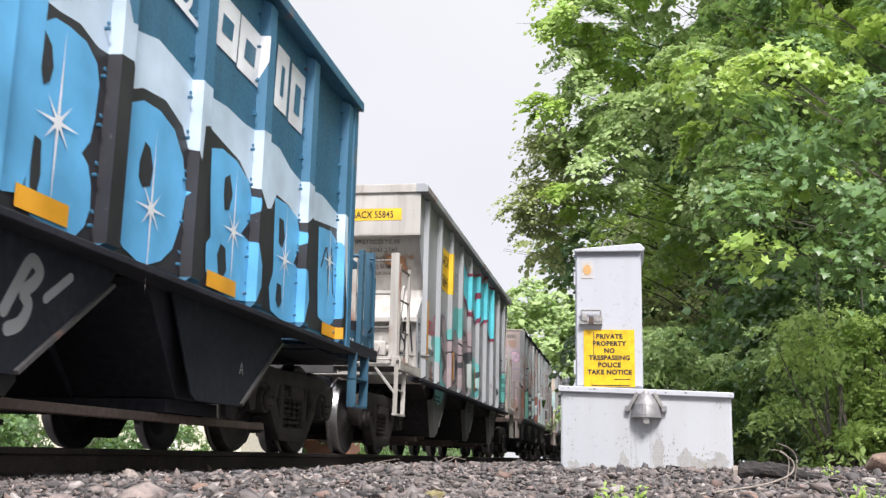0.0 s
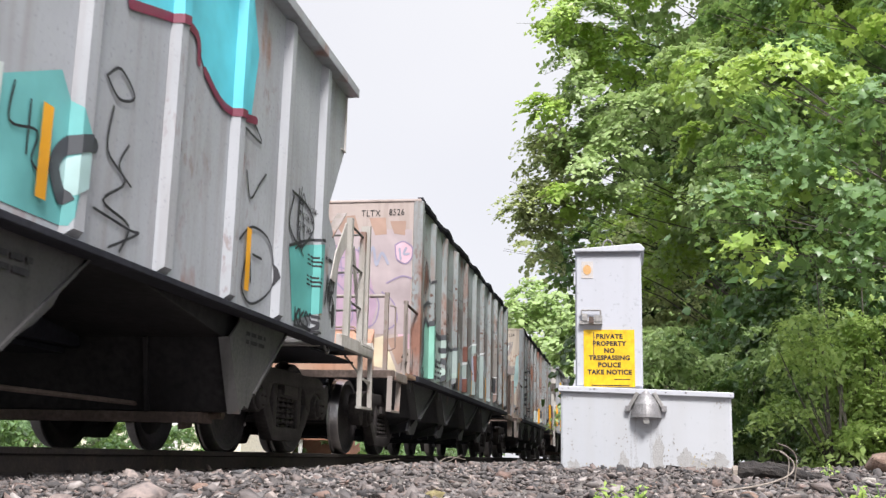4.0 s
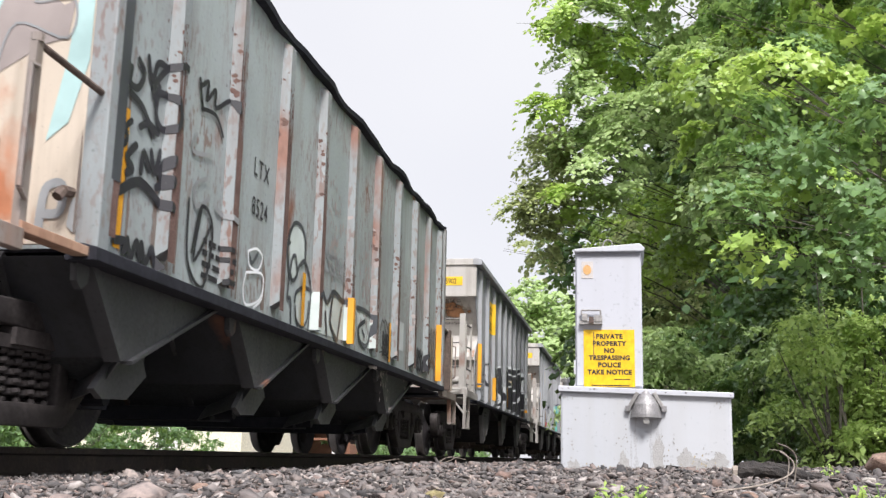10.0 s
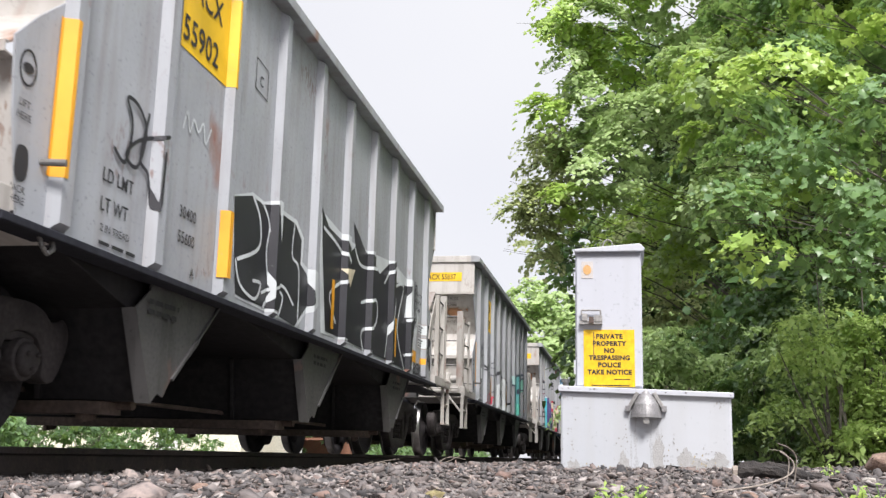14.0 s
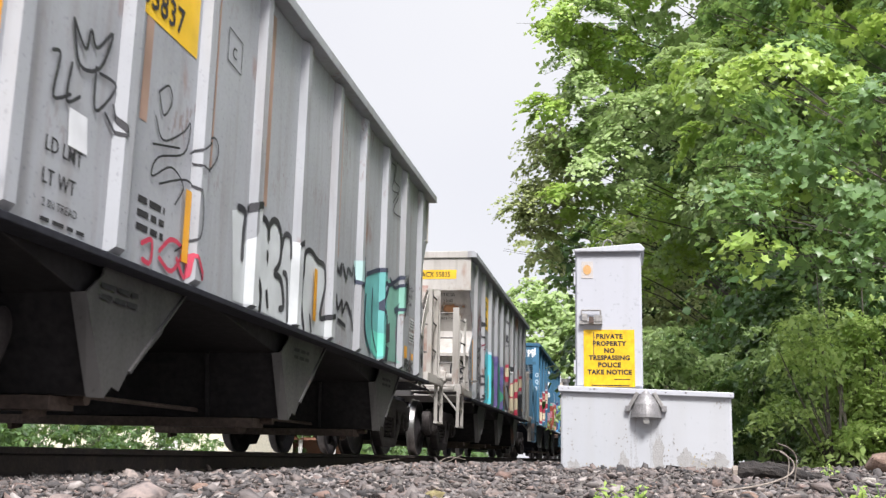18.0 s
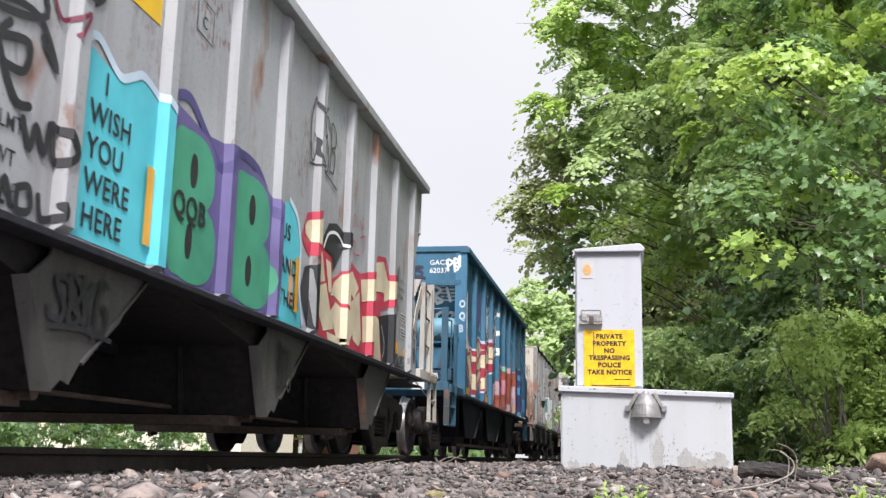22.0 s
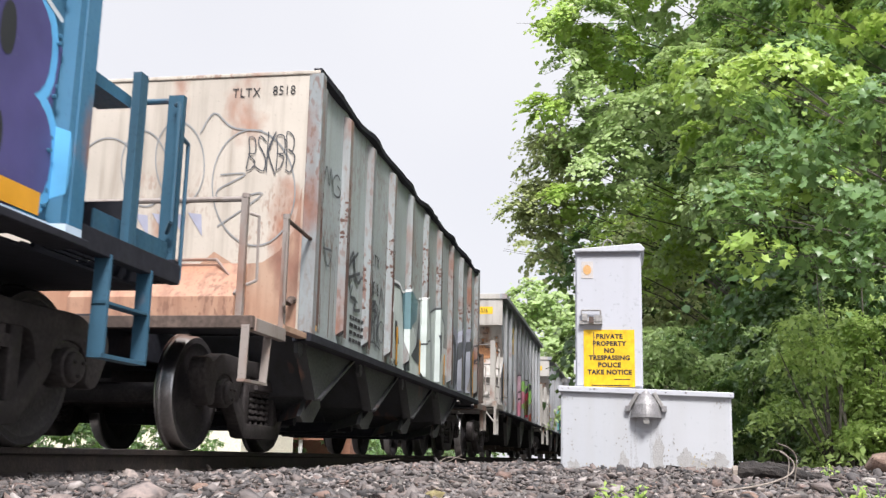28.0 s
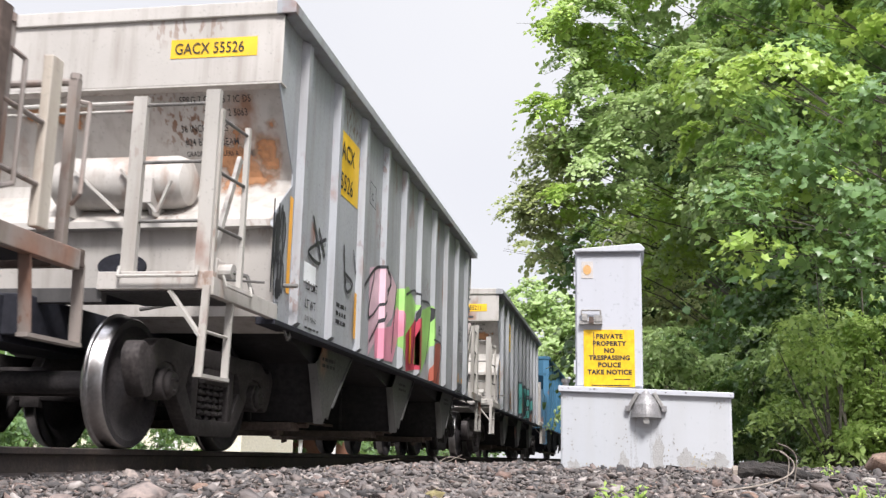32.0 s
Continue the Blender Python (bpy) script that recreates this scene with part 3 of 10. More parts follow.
    post.matrix_basis = pose(-0.35, y + 0.25, 0.4)
    part("conduit", Shape().rod((0, 0, 0), (0, 0, 0.05), 0.018).rod((0, 0, 0.05), (0, 0, 0.07), 0.026), M_GALV, post)
    tagged(post, "short grey conduit stub on the battery box lid", "conduit")


# ---- loose things on the ballast ----
M_WOOD = mottled("grey_dead_wood", (0.03, 0.028, 0.027), (0.15, 0.138, 0.13), 22, 0.9, bump=0.7)
M_CHAR = mottled("blackened_wood", (0.016, 0.014, 0.014), (0.07, 0.06, 0.055), 26, 0.9, bump=0.9)
M_TWIG = mottled("pale_twig", (0.25, 0.21, 0.175), (0.40, 0.35, 0.31), 20, 0.85)
M_ROCK = mottled("brown_rock", (0.20, 0.13, 0.10), (0.34, 0.24, 0.19), 12, 0.9, bump=0.8)
M_ROCK_GREY = mottled("dark_rock", (0.08, 0.08, 0.085), (0.16, 0.155, 0.15), 12, 0.9, bump=0.8)
M_ROCK_PALE = mottled("pale_rock", (0.36, 0.33, 0.30), (0.48, 0.44, 0.40), 12, 0.9, bump=0.6)
M_ROCK_YELLOW = mottled("mossy_rock", (0.26, 0.22, 0.10), (0.36, 0.31, 0.17), 12, 0.9, bump=0.6)


def rock(x, y, size, mat, seed, label):
    rng = np.random.default_rng(seed)
    bm = bmesh.new()
    for p in rng.normal(0, 1, (26, 3)):
        bm.verts.new(p / np.linalg.norm(p) * rng.uniform(0.75, 1.1) * np.array(size) / 2)
    bmesh.ops.convex_hull(bm, input=bm.verts[:])
    bmesh.ops.bevel(bm, geom=bm.edges[:], offset=min(size) * 0.04, segments=1, affect="EDGES")
    me = bpy.data.meshes.new("rock")
    bm.to_mesh(me)
    bm.free()
    me.materials.append(mat)
    ob = new("rock", me)
    ob.matrix_basis = pose(x, y, float(ground_height(x, y)) + size[2] * 0.28, 0, 0, seed * 40)
    return tagged(ob, label, "rock", "larger rocks on the ballast")


def stick(points, r, mat, label, name="stick"):
    s = Shape()
    pts = [Vector(p) for p in smooth3(points)]
    n, k = len(pts), 7
    rings = []
    for i, p in enumerate(pts):
        way = (pts[min(n - 1, i + 1)] - pts[max(0, i - 1)]).normalized()
        a = way.orthogonal().normalized() if not rings else (side_way - way * side_way.dot(way)).normalized()
        side_way, b = a, way.cross(a)
        rr = r * (1 - 0.6 * i / n)
        rings += [tuple(p + (a * math.cos(2 * math.pi * q / k) + b * math.sin(2 * math.pi * q / k)) * rr) for q in range(k)]
    s.add(rings, [(i * k + q, i * k + (q + 1) % k, (i + 1) * k + (q + 1) % k, (i + 1) * k + q) for i in range(n - 1) for q in range(k)] + [tuple(range(k - 1, -1, -1)), tuple((n - 1) * k + q for q in range(k))])
    ob = part(name, s, mat, smooth=True)
    return tagged(ob, label, "stick", "dry sticks on the ballast")


def smooth3(pts, steps=5):
    out = []
    for i in range(len(pts) - 1):
        q = [pts[max(0, i - 1)], pts[i], pts[i + 1], pts[min(len(pts) - 1, i + 2)]]
        for k in range(steps):
            t = k / steps
            out.append(tuple(0.5 * (2 * q[1][j] + (q[2][j] - q[0][j]) * t + (2 * q[0][j] - 5 * q[1][j] + 4 * q[2][j] - q[3][j]) * t * t + (3 * q[1][j] - q[0][j] - 3 * q[2][j] + q[3][j]) * t ** 3) for j in range(3)))
    return out + [pts[-1]]


def build_clutter():
    def g(x, y):
        return float(ground_height(x, y))
    rock(1.30, 5.6, (0.30, 0.24, 0.15), M_ROCK, 3, "brown angular rock at the ballast's edge")
    rock(0.36, 3.25, (0.074, 0.056, 0.034), M_ROCK, 4, "flat reddish-brown stone beside the vine")
    rock(0.22, 3.1, (0.056, 0.043, 0.025), M_ROCK, 5, "small reddish-brown stone beside the vine")
    rock(-1.66, 4.4, (0.124, 0.081, 0.050), M_ROCK_GREY, 6, "dark grey slab of rock")
    rock(-1.95, 4.5, (0.081, 0.062, 0.050), M_ROCK_GREY, 7, "dark grey stone on the ballast")
    rock(-2.35, 4.6, (0.068, 0.056, 0.043), M_ROCK_PALE, 8, "pale grey stone on the ballast")
    rock(-0.52, 2.9, (0.074, 0.056, 0.031), M_ROCK_YELLOW, 9, "yellowish mossy stone on the ballast")
    rock(-0.75, 2.75, (0.068, 0.050, 0.031), M_ROCK_PALE, 10, "pale pinkish stone on the ballast")
    rock(-1.15, 2.75, (0.074, 0.037, 0.031), M_ROCK, 11, "orange-brown stone on the ballast")
    rock(-0.95, 4.2, (0.062, 0.050, 0.037), M_ROCK_GREY, 12, "dark grey stone on the ballast")
    rock(0.95, 4.4, (0.068, 0.062, 0.043), M_ROCK_PALE, 13, "pale grey stone on the ballast")
    rock(-0.25, 2.55, (0.062, 0.037, 0.025), M_ROCK_PALE, 14, "pale flat stone on the ballast")
    # a charred, split piece of log with a broken pale end
    rl = random.Random(77)
    rings, n = [], 14
    for k in range(12):
        f = k / 11
        c = (0.36 * f, 0.15 * f * f + 0.01 * math.sin(9 * f), 0.012 * math.sin(5 * f))
        rad = (0.038 - 0.016 * f) * rl.uniform(0.85, 1.15)
        rings += [(c[0] + rl.uniform(-0.008, 0.008), c[1] + rad * rl.uniform(0.75, 1.2) * math.cos(2 * math.pi * q / n), c[2] + rad * rl.uniform(0.7, 1.15) * math.sin(2 * math.pi * q / n)) for q in range(n)]
    wood = Shape()
    wood.add(rings, [(k * n + q, k * n + n + q, k * n + n + (q + 1) % n, k * n + (q + 1) % n) for k in range(11) for q in range(n)] + [tuple(range(n)), tuple(reversed(range(11 * n, 12 * n)))])
    log = part("log", wood, M_CHAR, at=pose(0.46, 4.55, g(0.46, 4.55) + 0.03))
    part("broken_end", Shape().prism([(-0.03, -0.03), (0.022, -0.034), (0.03, 0.008), (0.0, 0.03), (-0.028, 0.012)], "x", -0.022, 0.004), M_TWIG, log, "pale splintered end")
    tagged(log, "short blackened piece of split log", "log")
    z = g(0.4, 3.6)
    stick([(0.10, 3.2, z - 0.005), (0.28, 3.45, z + 0.015), (0.46, 3.75, z + 0.035), (0.58, 3.95, z + 0.07), (0.60, 4.0, z + 0.115), (0.555, 4.0, z + 0.15)], 0.0042, M_TWIG, "long pale bent vine lying over the log", "vine")
    stick([(0.62, 4.15, g(0.6, 4.1)), (0.63, 4.12, 0.02), (0.60, 4.1, 0.06), (0.56, 4.1, 0.075)], 0.0028, M_TWIG, "thin curled pale tendril")
    stick([(0.585, 4.1, g(0.6, 4.1)), (0.60, 4.1, 0.01), (0.575, 4.1, 0.045), (0.53, 4.1, 0.05)], 0.0025, M_TWIG, "thin curled pale tendril")
    stick([(0.6, 2.9, g(0.6, 2.9) + 0.01), (0.75, 3.1, g(0.75, 3.1) + 0.02), (0.95, 3.4, g(0.95, 3.4) + 0.02)], 0.012, M_WOOD, "grey dry branch on the stones")
    rng = random.Random(31)
    for i in range(9):
        x, y = -2.3 + rng.uniform(0, 0.9), 8.2 + rng.uniform(-0.6, 0.8)
        z = g(x, y) + 0.02
        a = rng.uniform(-0.6, 0.6)
        stick([(x, y, z), (x + 0.12 * math.cos(a), y + 0.05, z + rng.uniform(0.0, 0.06)), (x + 0.26 * math.cos(a), y + 0.1, z + rng.uniform(0.0, 0.1))], 0.004, M_TWIG, "thin dry twig beside the rail")
    rr = np.random.default_rng(55)
    for i, (x, y) in enumerate(((-0.05, 2.85), (0.04, 2.95), (0.62, 2.75), (0.9, 3.1), (0.55, 2.65), (1.2, 4.6), (0.95, 5.3))):
        root = new("weed")
        root.matrix_basis = pose(x, y, g(x, y))
        p = rr.normal(0, 0.02, (26, 3)) + np.array((0, 0, 0.03))
        p[:, 2] = np.abs(p[:, 2]) * 0.9
        s = Shape()
        for q in p[:8]:
            s.rod((0, 0, -0.02), q, 0.0015, 4)
        part("stem", s, M_LEAF, root)
        leaf_cloud("leaf", rr, p, np.tile((0.0, -0.3, 1.0), (26, 1)), 0.022, M_LEAF_LIME, root, OVAL, OVAL_TRI, wild=0.6)
        tagged(root, "tiny bright green weed between the stones", "weed", "weeds in the ballast")


# ---- the train ----
def wheelset_mesh():
    s = Shape()
    prof = [(0.0, 0.99), (0.075, 0.99), (0.075, 0.86), (0.13, 0.86), (0.15, 0.835), (0.30, 0.79), (0.385, 0.815), (0.40, 0.828), (0.445, 0.828)]
    tread = [(0.445, 0.828), (0.456, 0.815), (0.460, 0.745), (0.468, 0.728), (0.486, 0.722), (0.489, 0.71), (0.482, 0.697)]
    back_face = [(0.482, 0.697), (0.40, 0.692), (0.37, 0.70), (0.30, 0.745), (0.15, 0.70), (0.125, 0.67), (0.085, 0.655), (0.08, 0.0)]
    for sign in (1, -1):
        for prf, slot in ((prof, 0), (tread, 1), (back_face, 0)):
            s.slot = slot
            pts = [(r, x * sign) for r, x in prf]
            s.lathe(pts if sign > 0 else pts[::-1], (0, 0, 0), 48)
    return s.mesh("wheelset", [M_WHEEL, M_TREAD])


def rounded_outline(pts, steps=3):
    """A closed outline with its corners eased."""
    n, out = len(pts), []
    for i in range(n):
        p0, p1, p2, p3 = pts[i - 1], pts[i], pts[(i + 1) % n], pts[(i + 2) % n]
        for k in range(steps):
            t = k / steps
            out.append(tuple(0.5 * (2 * p1[j] + (p2[j] - p0[j]) * t + (2 * p0[j] - 5 * p1[j] + 4 * p2[j] - p3[j]) * t * t + (3 * p1[j] - p0[j] - 3 * p2[j] + p3[j]) * t ** 3) for j in (0, 1)))
    return out


def sideframe_shape(sign):
    """The cast frame: a bowed top member with hooked pedestals over the bearings, and a sling under the springs."""
    s = Shape()
    a, b = 0.95 * sign, 1.08 * sign
    half = [(-0.40, 0.63), (-0.50, 0.58), (-0.55, 0.46), (-0.66, 0.40), (-0.69, 0.48), (-0.76, 0.58), (-0.89, 0.61), (-1.02, 0.58), (-1.09, 0.48), (-1.10, 0.37), (-1.22, 0.36),
            (-1.33, 0.54), (-1.34, 0.65), (-1.27, 0.72), (-1.16, 0.69), (-1.06, 0.745), (-0.90, 0.775), (-0.50, 0.765)]
    s.prism(rounded_outline(half + [(0.0, 0.775)] + [(-y, z) for y, z in reversed(half)] + [(0.0, 0.62)]), "x", a, b)
    half = [(0.0, 0.235), (-0.34, 0.235), (-0.40, 0.30), (-0.60, 0.53), (-0.69, 0.51), (-0.71, 0.41), (-0.46, 0.16), (-0.36, 0.11)]
    s.prism(rounded_outline(half + [(0.0, 0.11)] + [(-y, z) for y, z in reversed(half[1:])]), "x", a + 0.006 * sign, b - 0.006 * sign)
    for y in (-0.36, 0.36):
        s.box(min(a, b) + 0.01, max(a, b) - 0.01, y - 0.055, y + 0.055, 0.22, 0.66)
    for y in (-0.89, 0.89):
        s.rod((0.95 * sign, y, 0.457), (1.10 * sign, y, 0.457), 0.118, 18)
        s.rod((1.10 * sign, y, 0.457), (1.14 * sign, y, 0.457), 0.098, 18, 0.085)
        s.box(min(0.93 * sign, 1.06 * sign), max(0.93 * sign, 1.06 * sign), y - 0.14, y + 0.14, 0.55, 0.61)
        for k in range(3):
            t = k * 2.094 + 0.5
            s.rod((1.13 * sign, y + 0.052 * math.cos(t), 0.457 + 0.052 * math.sin(t)), (1.16 * sign, y + 0.052 * math.cos(t), 0.457 + 0.052 * math.sin(t)), 0.016, 6)
    return s


def spring_shape(sign):
    s = Shape()
    for cy in (-0.21, -0.07, 0.07, 0.21):
        pts = [(sign * (0.985 + 0.06 * math.cos(t * 0.63)), cy + 0.064 * math.sin(t * 0.63), 0.24 + 0.27 * t / 52) for t in range(53)]
        s.pipe(pts, 0.0185, 6)
    s.box(min(0.9 * sign, 1.07 * sign), max(0.9 * sign, 1.07 * sign), -0.30, 0.30, 0.51, 0.58)
    return s


WHEELSET = wheelset_mesh()
SIDEFRAME = {k: sideframe_shape(k).mesh("side_frame", M_TRUCK) for k in (1, -1)}
for cast in SIDEFRAME.values():
    bm = bmesh.new()
    bm.from_mesh(cast)
    sharp = [e for e in bm.edges if len(e.link_faces) == 2 and e.calc_face_angle(0) > radians(60) and e.calc_length() > 0.004]
    bmesh.ops.bevel(bm, geom=sharp, offset=0.012, segments=2, affect="EDGES", profile=0.5)
    bm.to_mesh(cast)
    bm.free()
    cast.polygons.foreach_set("use_smooth", [True] * len(cast.polygons))
    cast.set_sharp_from_angle(angle=radians(45))
SPRING = {k: spring_shape(k).mesh("spring", M_TRUCK) for k in (1, -1)}
BOLSTER = Shape().box(-1.1, 1.1, -0.2, 0.2, 0.53, 0.62).box(-0.25, 0.25, -0.25, 0.25, 0.58, 0.78).rod((-0.9, -0.45, 0.42), (0.9, -0.45, 0.42), 0.04).rod((-0.9, 0.45, 0.42), (0.9, 0.45, 0.42), 0.04) \
    .box(-0.84, -0.66, -0.46, -0.40, 0.33, 0.52).box(0.66, 0.84, -0.46, -0.40, 0.33, 0.52).box(-0.84, -0.66, 0.40, 0.46, 0.33, 0.52).box(0.66, 0.84, 0.40, 0.46, 0.33, 0.52).mesh("truck", M_TRUCK)
WHEELS = []


def add_truck(root, y):
    t = part("truck", BOLSTER, None, root, at=pose(0, y, 0))
    for sign in (1, -1):
        part("side_frame", SIDEFRAME[sign], None, t)
        part("spring", SPRING[sign], None, t)
    for dy in (-0.89, 0.89):
        WHEELS.append(part("wheelset", WHEELSET, None, t, smooth=dy < 0, at=pose(0, dy, 0.457)))


class Side:
    """The outside of a car's long side: where the sheet and the posts lie, to lay paint on it."""

    def __init__(self, sheet, face, posts, base=0.075, half=0.05):
        self.sheet, self.face, self.posts, self.base, self.half = sheet, face, posts, base, half
        self.cuts = sorted([p + d for p in posts for d in (-base, -half, half, base)])

    def out(self, y):
        d = min([abs(y - p) for p in self.posts] or [9])
        t = min(1, max(0, (self.base - d) / (self.base - self.half)))
        return self.sheet + (self.face - self.sheet) * t

    def lay(self, shape, polys, lift, sign=1, lo=-9, hi=99):
        """Polygons of (y, z), cut at the posts and laid on sheet and posts."""
        edges = [lo] + [c for c in self.cuts if lo < c < hi] + [hi]
        for p in polys:
            a, b = min(q[0] for q in p), max(q[0] for q in p)
            for e0, e1 in zip(edges, edges[1:]):
                if e1 <= a or e0 >= b:
                    continue
                c = clipped(p, e0 + 1e-6, e1 - 1e-6)
                if len(c) > 2:
                    shape.add([(sign * (self.out(q[0]) + lift), q[0], q[1]) for q in c], [tuple(range(len(c)))])


def rounded(cx, cz, w, h, n=20, power=2.6, turn=0.0):
    pts = []
    for i in range(n):
        t = 2 * math.pi * i / n
        c, s = math.cos(t), math.sin(t)
        x = w / 2 * math.copysign(abs(c) ** (2 / power), c)
        z = h / 2 * math.copysign(abs(s) ** (2 / power), s)
        pts.append((cx + x * math.cos(turn) - z * math.sin(turn), cz + x * math.sin(turn) + z * math.cos(turn)))
    return pts


def stroke(points, w):
    """A painted line of width w as quads with round joints."""
    out = []
    pts = [points[0]] + [b for a, b in zip(points, points[1:]) if math.hypot(b[0] - a[0], b[1] - a[1]) > 1e-4]
    n = len(pts)
    if n < 2:
        return out
    ways = [Vector((b[0] - a[0], b[1] - a[1])).normalized() for a, b in zip(pts, pts[1:])]
    rim = []
    for i, p in enumerate(pts):
        d = ways[max(0, i - 1)] + ways[min(n - 2, i)]
        d = d.normalized() if d.length > 0.3 else ways[min(n - 2, i)]
        o = Vector((-d.y, d.x)) * w / 2
        rim.append(((p[0] + o.x, p[1] + o.y), (p[0] - o.x, p[1] - o.y)))
    for (a, b), (c, d) in zip(rim, rim[1:]):
        out.append([a, b, d, c])
    for p, way, s in ((pts[0], ways[0], -1), (pts[-1], ways[-1], 1)):
        t0 = math.atan2(way.y * s, way.x * s)
        out.append([(p[0] + w / 2 * math.cos(t0 + t), p[1] + w / 2 * math.sin(t0 + t)) for t in (-1.571, -0.8, 0, 0.8, 1.571)])
    return out


def strip_profile(s, pts, x0, x1, thick=0.012, inward=1):
    """A bent sheet whose outline in (y, z) is pts, from x0 to x1."""
    n = len(pts)
    vs = []
    for x in (x0, x1):
        for off in (0, 1):
            for i, (y, z) in enumerate(pts):
                a, b = pts[max(0, i - 1)], pts[min(n - 1, i + 1)]
                d = Vector((b[0] - a[0], b[1] - a[1])).normalized()
                vs.append((x, y - d.y * thick * inward * off, z + d.x * thick * inward * off))
    fs = []
    for i in range(n - 1):
        fs += [(i, i + 1, 2 * n + i + 1, 2 * n + i), (n + i, 3 * n + i, 3 * n + i + 1, n + i + 1), (i, n + i, n + i + 1, i + 1), (2 * n + i, 2 * n + i + 1, 3 * n + i + 1, 3 * n + i)]
    fs += [(0, 2 * n, 3 * n, n), (n - 1, 2 * n - 1, 4 * n - 1, 3 * n - 1)]
    s.add(vs, fs)


def boxes(name, mat, parent, items, bevel=0.005, label=""):
    """Several box-shaped parts of one name: x0, x1, y0, y1, z0, z1 in any order of the ends."""
    for x0, x1, y0, y1, z0, z1 in items:
        part(name, Shape().box(min(x0, x1), max(x0, x1), min(y0, y1), max(y0, y1), z0, z1), mat, parent, label, bevel)


KINDS = {
    "ribbed": dict(top=3.62, length=10.6, posts=[0.70 + 1.03 * k for k in range(10)], sheet=1.545, face=1.61, axle=0.31),
    "wavy": dict(top=3.39, length=10.25, posts=[0.12, 1.05, 2.02, 3.07, 4.12, 5.2, 6.25, 7.3, 8.32, 9.24, 10.13], sheet=1.555, face=1.625, axle=0.40),
    "boxy": dict(top=3.54, length=10.6, posts=[0.12, 1.33, 2.52, 3.68, 4.84, 5.95, 7.03, 8.17, 9.33, 10.5], sheet=1.535, face=1.61, axle=0.32),
}
FRONT_SET = 0.1
S_CURVE = [(0.0, 2.93), (0.12, 2.75), (0.30, 2.48), (0.45, 2.28), (0.44, 2.17), (0.22, 2.0), (0.05, 1.84)]


# for each bay: where its slope sheet starts under the sill, its front corner, and the rear end of its side plate
BAYS = {"ribbed": [(0.7, 1.78, 2.86), (3.2, 4.92, 6.03), (6.4, 8.18, 9.28)],
        "boxy": [(0.25, 0.9, 2.78), (3.1, 3.9, 6.1), (6.5, 7.25, 8.95)],
        "wavy": [(0.2, 0.62, 1.95), (2.3, 2.74, 4.05), (4.42, 4.85, 6.39), (6.74, 7.12, 8.62)]}


def section(s, rings):
    """A closed body between cross-sections, each a list of points."""
    n = len(rings[0])
    o = [p for r in rings for p in r]
    fs = [(k * n + i, k * n + (i + 1) % n, (k + 1) * n + (i + 1) % n, (k + 1) * n + i) for k in range(len(rings) - 1) for i in range(n)]
    return s.add(o, fs + [tuple(reversed(range(n))), tuple(range((len(rings) - 1) * n, len(rings) * n))])


def add_ribbed_bay(root, m, y0, yf, yr):
    """A deep chute: sloping sheet, upright front sheet, and a tapering plate at each side."""
    body = [(y0, 1.03), (yf - 0.14, 0.80), (yf - 0.08, 0.66), (yf + 0.10, 0.28), (yf + 0.26, 0.28), (yr - 0.05, 0.98), (yr - 0.05, 1.03)]
    bay = part("hopper_bay", Shape().prism(body, "x", -1.43, 1.43), m["bay"], root, "grimy hopper bay with under-car shade in its dark colour", bevel=0.006)
    for sg in (1, -1):
        plate = [(yf + 0.02, 1.0), (yf, 0.92), (yf - 0.16, 0.80), (yf - 0.12, 0.70), (yf + 0.11, 0.27), (yf + 0.19, 0.33), (yf + 0.27, 0.31), (yf + 0.36, 0.42), (yr - 0.48, 0.57), (yr - 0.33, 0.68), (yr - 0.28, 0.75), (yr - 0.03, 0.95), (yr, 1.0)]
        part("gusset_plate", Shape().prism(plate, "x", sg * 1.488, sg * 1.5), m["gusset"], bay)
        strip = [(sg * 1.43, yf - 0.19, 0.79), (sg * 1.50, yf - 0.155, 0.80), (sg * 1.50, yf + 0.12, 0.265), (sg * 1.43, yf + 0.06, 0.265)]
        thick = [(x, y - 0.012, z) for x, y, z in strip]
        part("corner_flange", section(Shape(), [strip, thick] if sg < 0 else [thick, strip]), m["gusset"], bay)
        part("flange", Shape().beam((sg * 1.507, yf + 0.36, 0.42), (sg * 1.507, yr - 0.02, 0.985), 0.02, 0.018), m["gusset"], bay)
        part("stiffener", Shape().beam((sg * 0.86, yf - 0.16, 0.80), (sg * 0.80, yf + 0.08, 0.29), 0.03, 0.06), m["bay"], bay)
        part("gate_lug", Shape().prism([(yf + 0.1, 0.29), (yf + 0.34, 0.29), (yf + 0.3, 0.17), (yf + 0.14, 0.15)], "x", sg * 1.02, sg * 1.06), M_RUST, bay)
    part("discharge_gate", Shape().box(-1.2, 1.2, yf + 0.08, yf + 0.34, 0.20, 0.275).rod((-1.3, yf + 0.3, 0.27), (1.3, yf + 0.3, 0.27), 0.04, 10), M_RUST, bay)


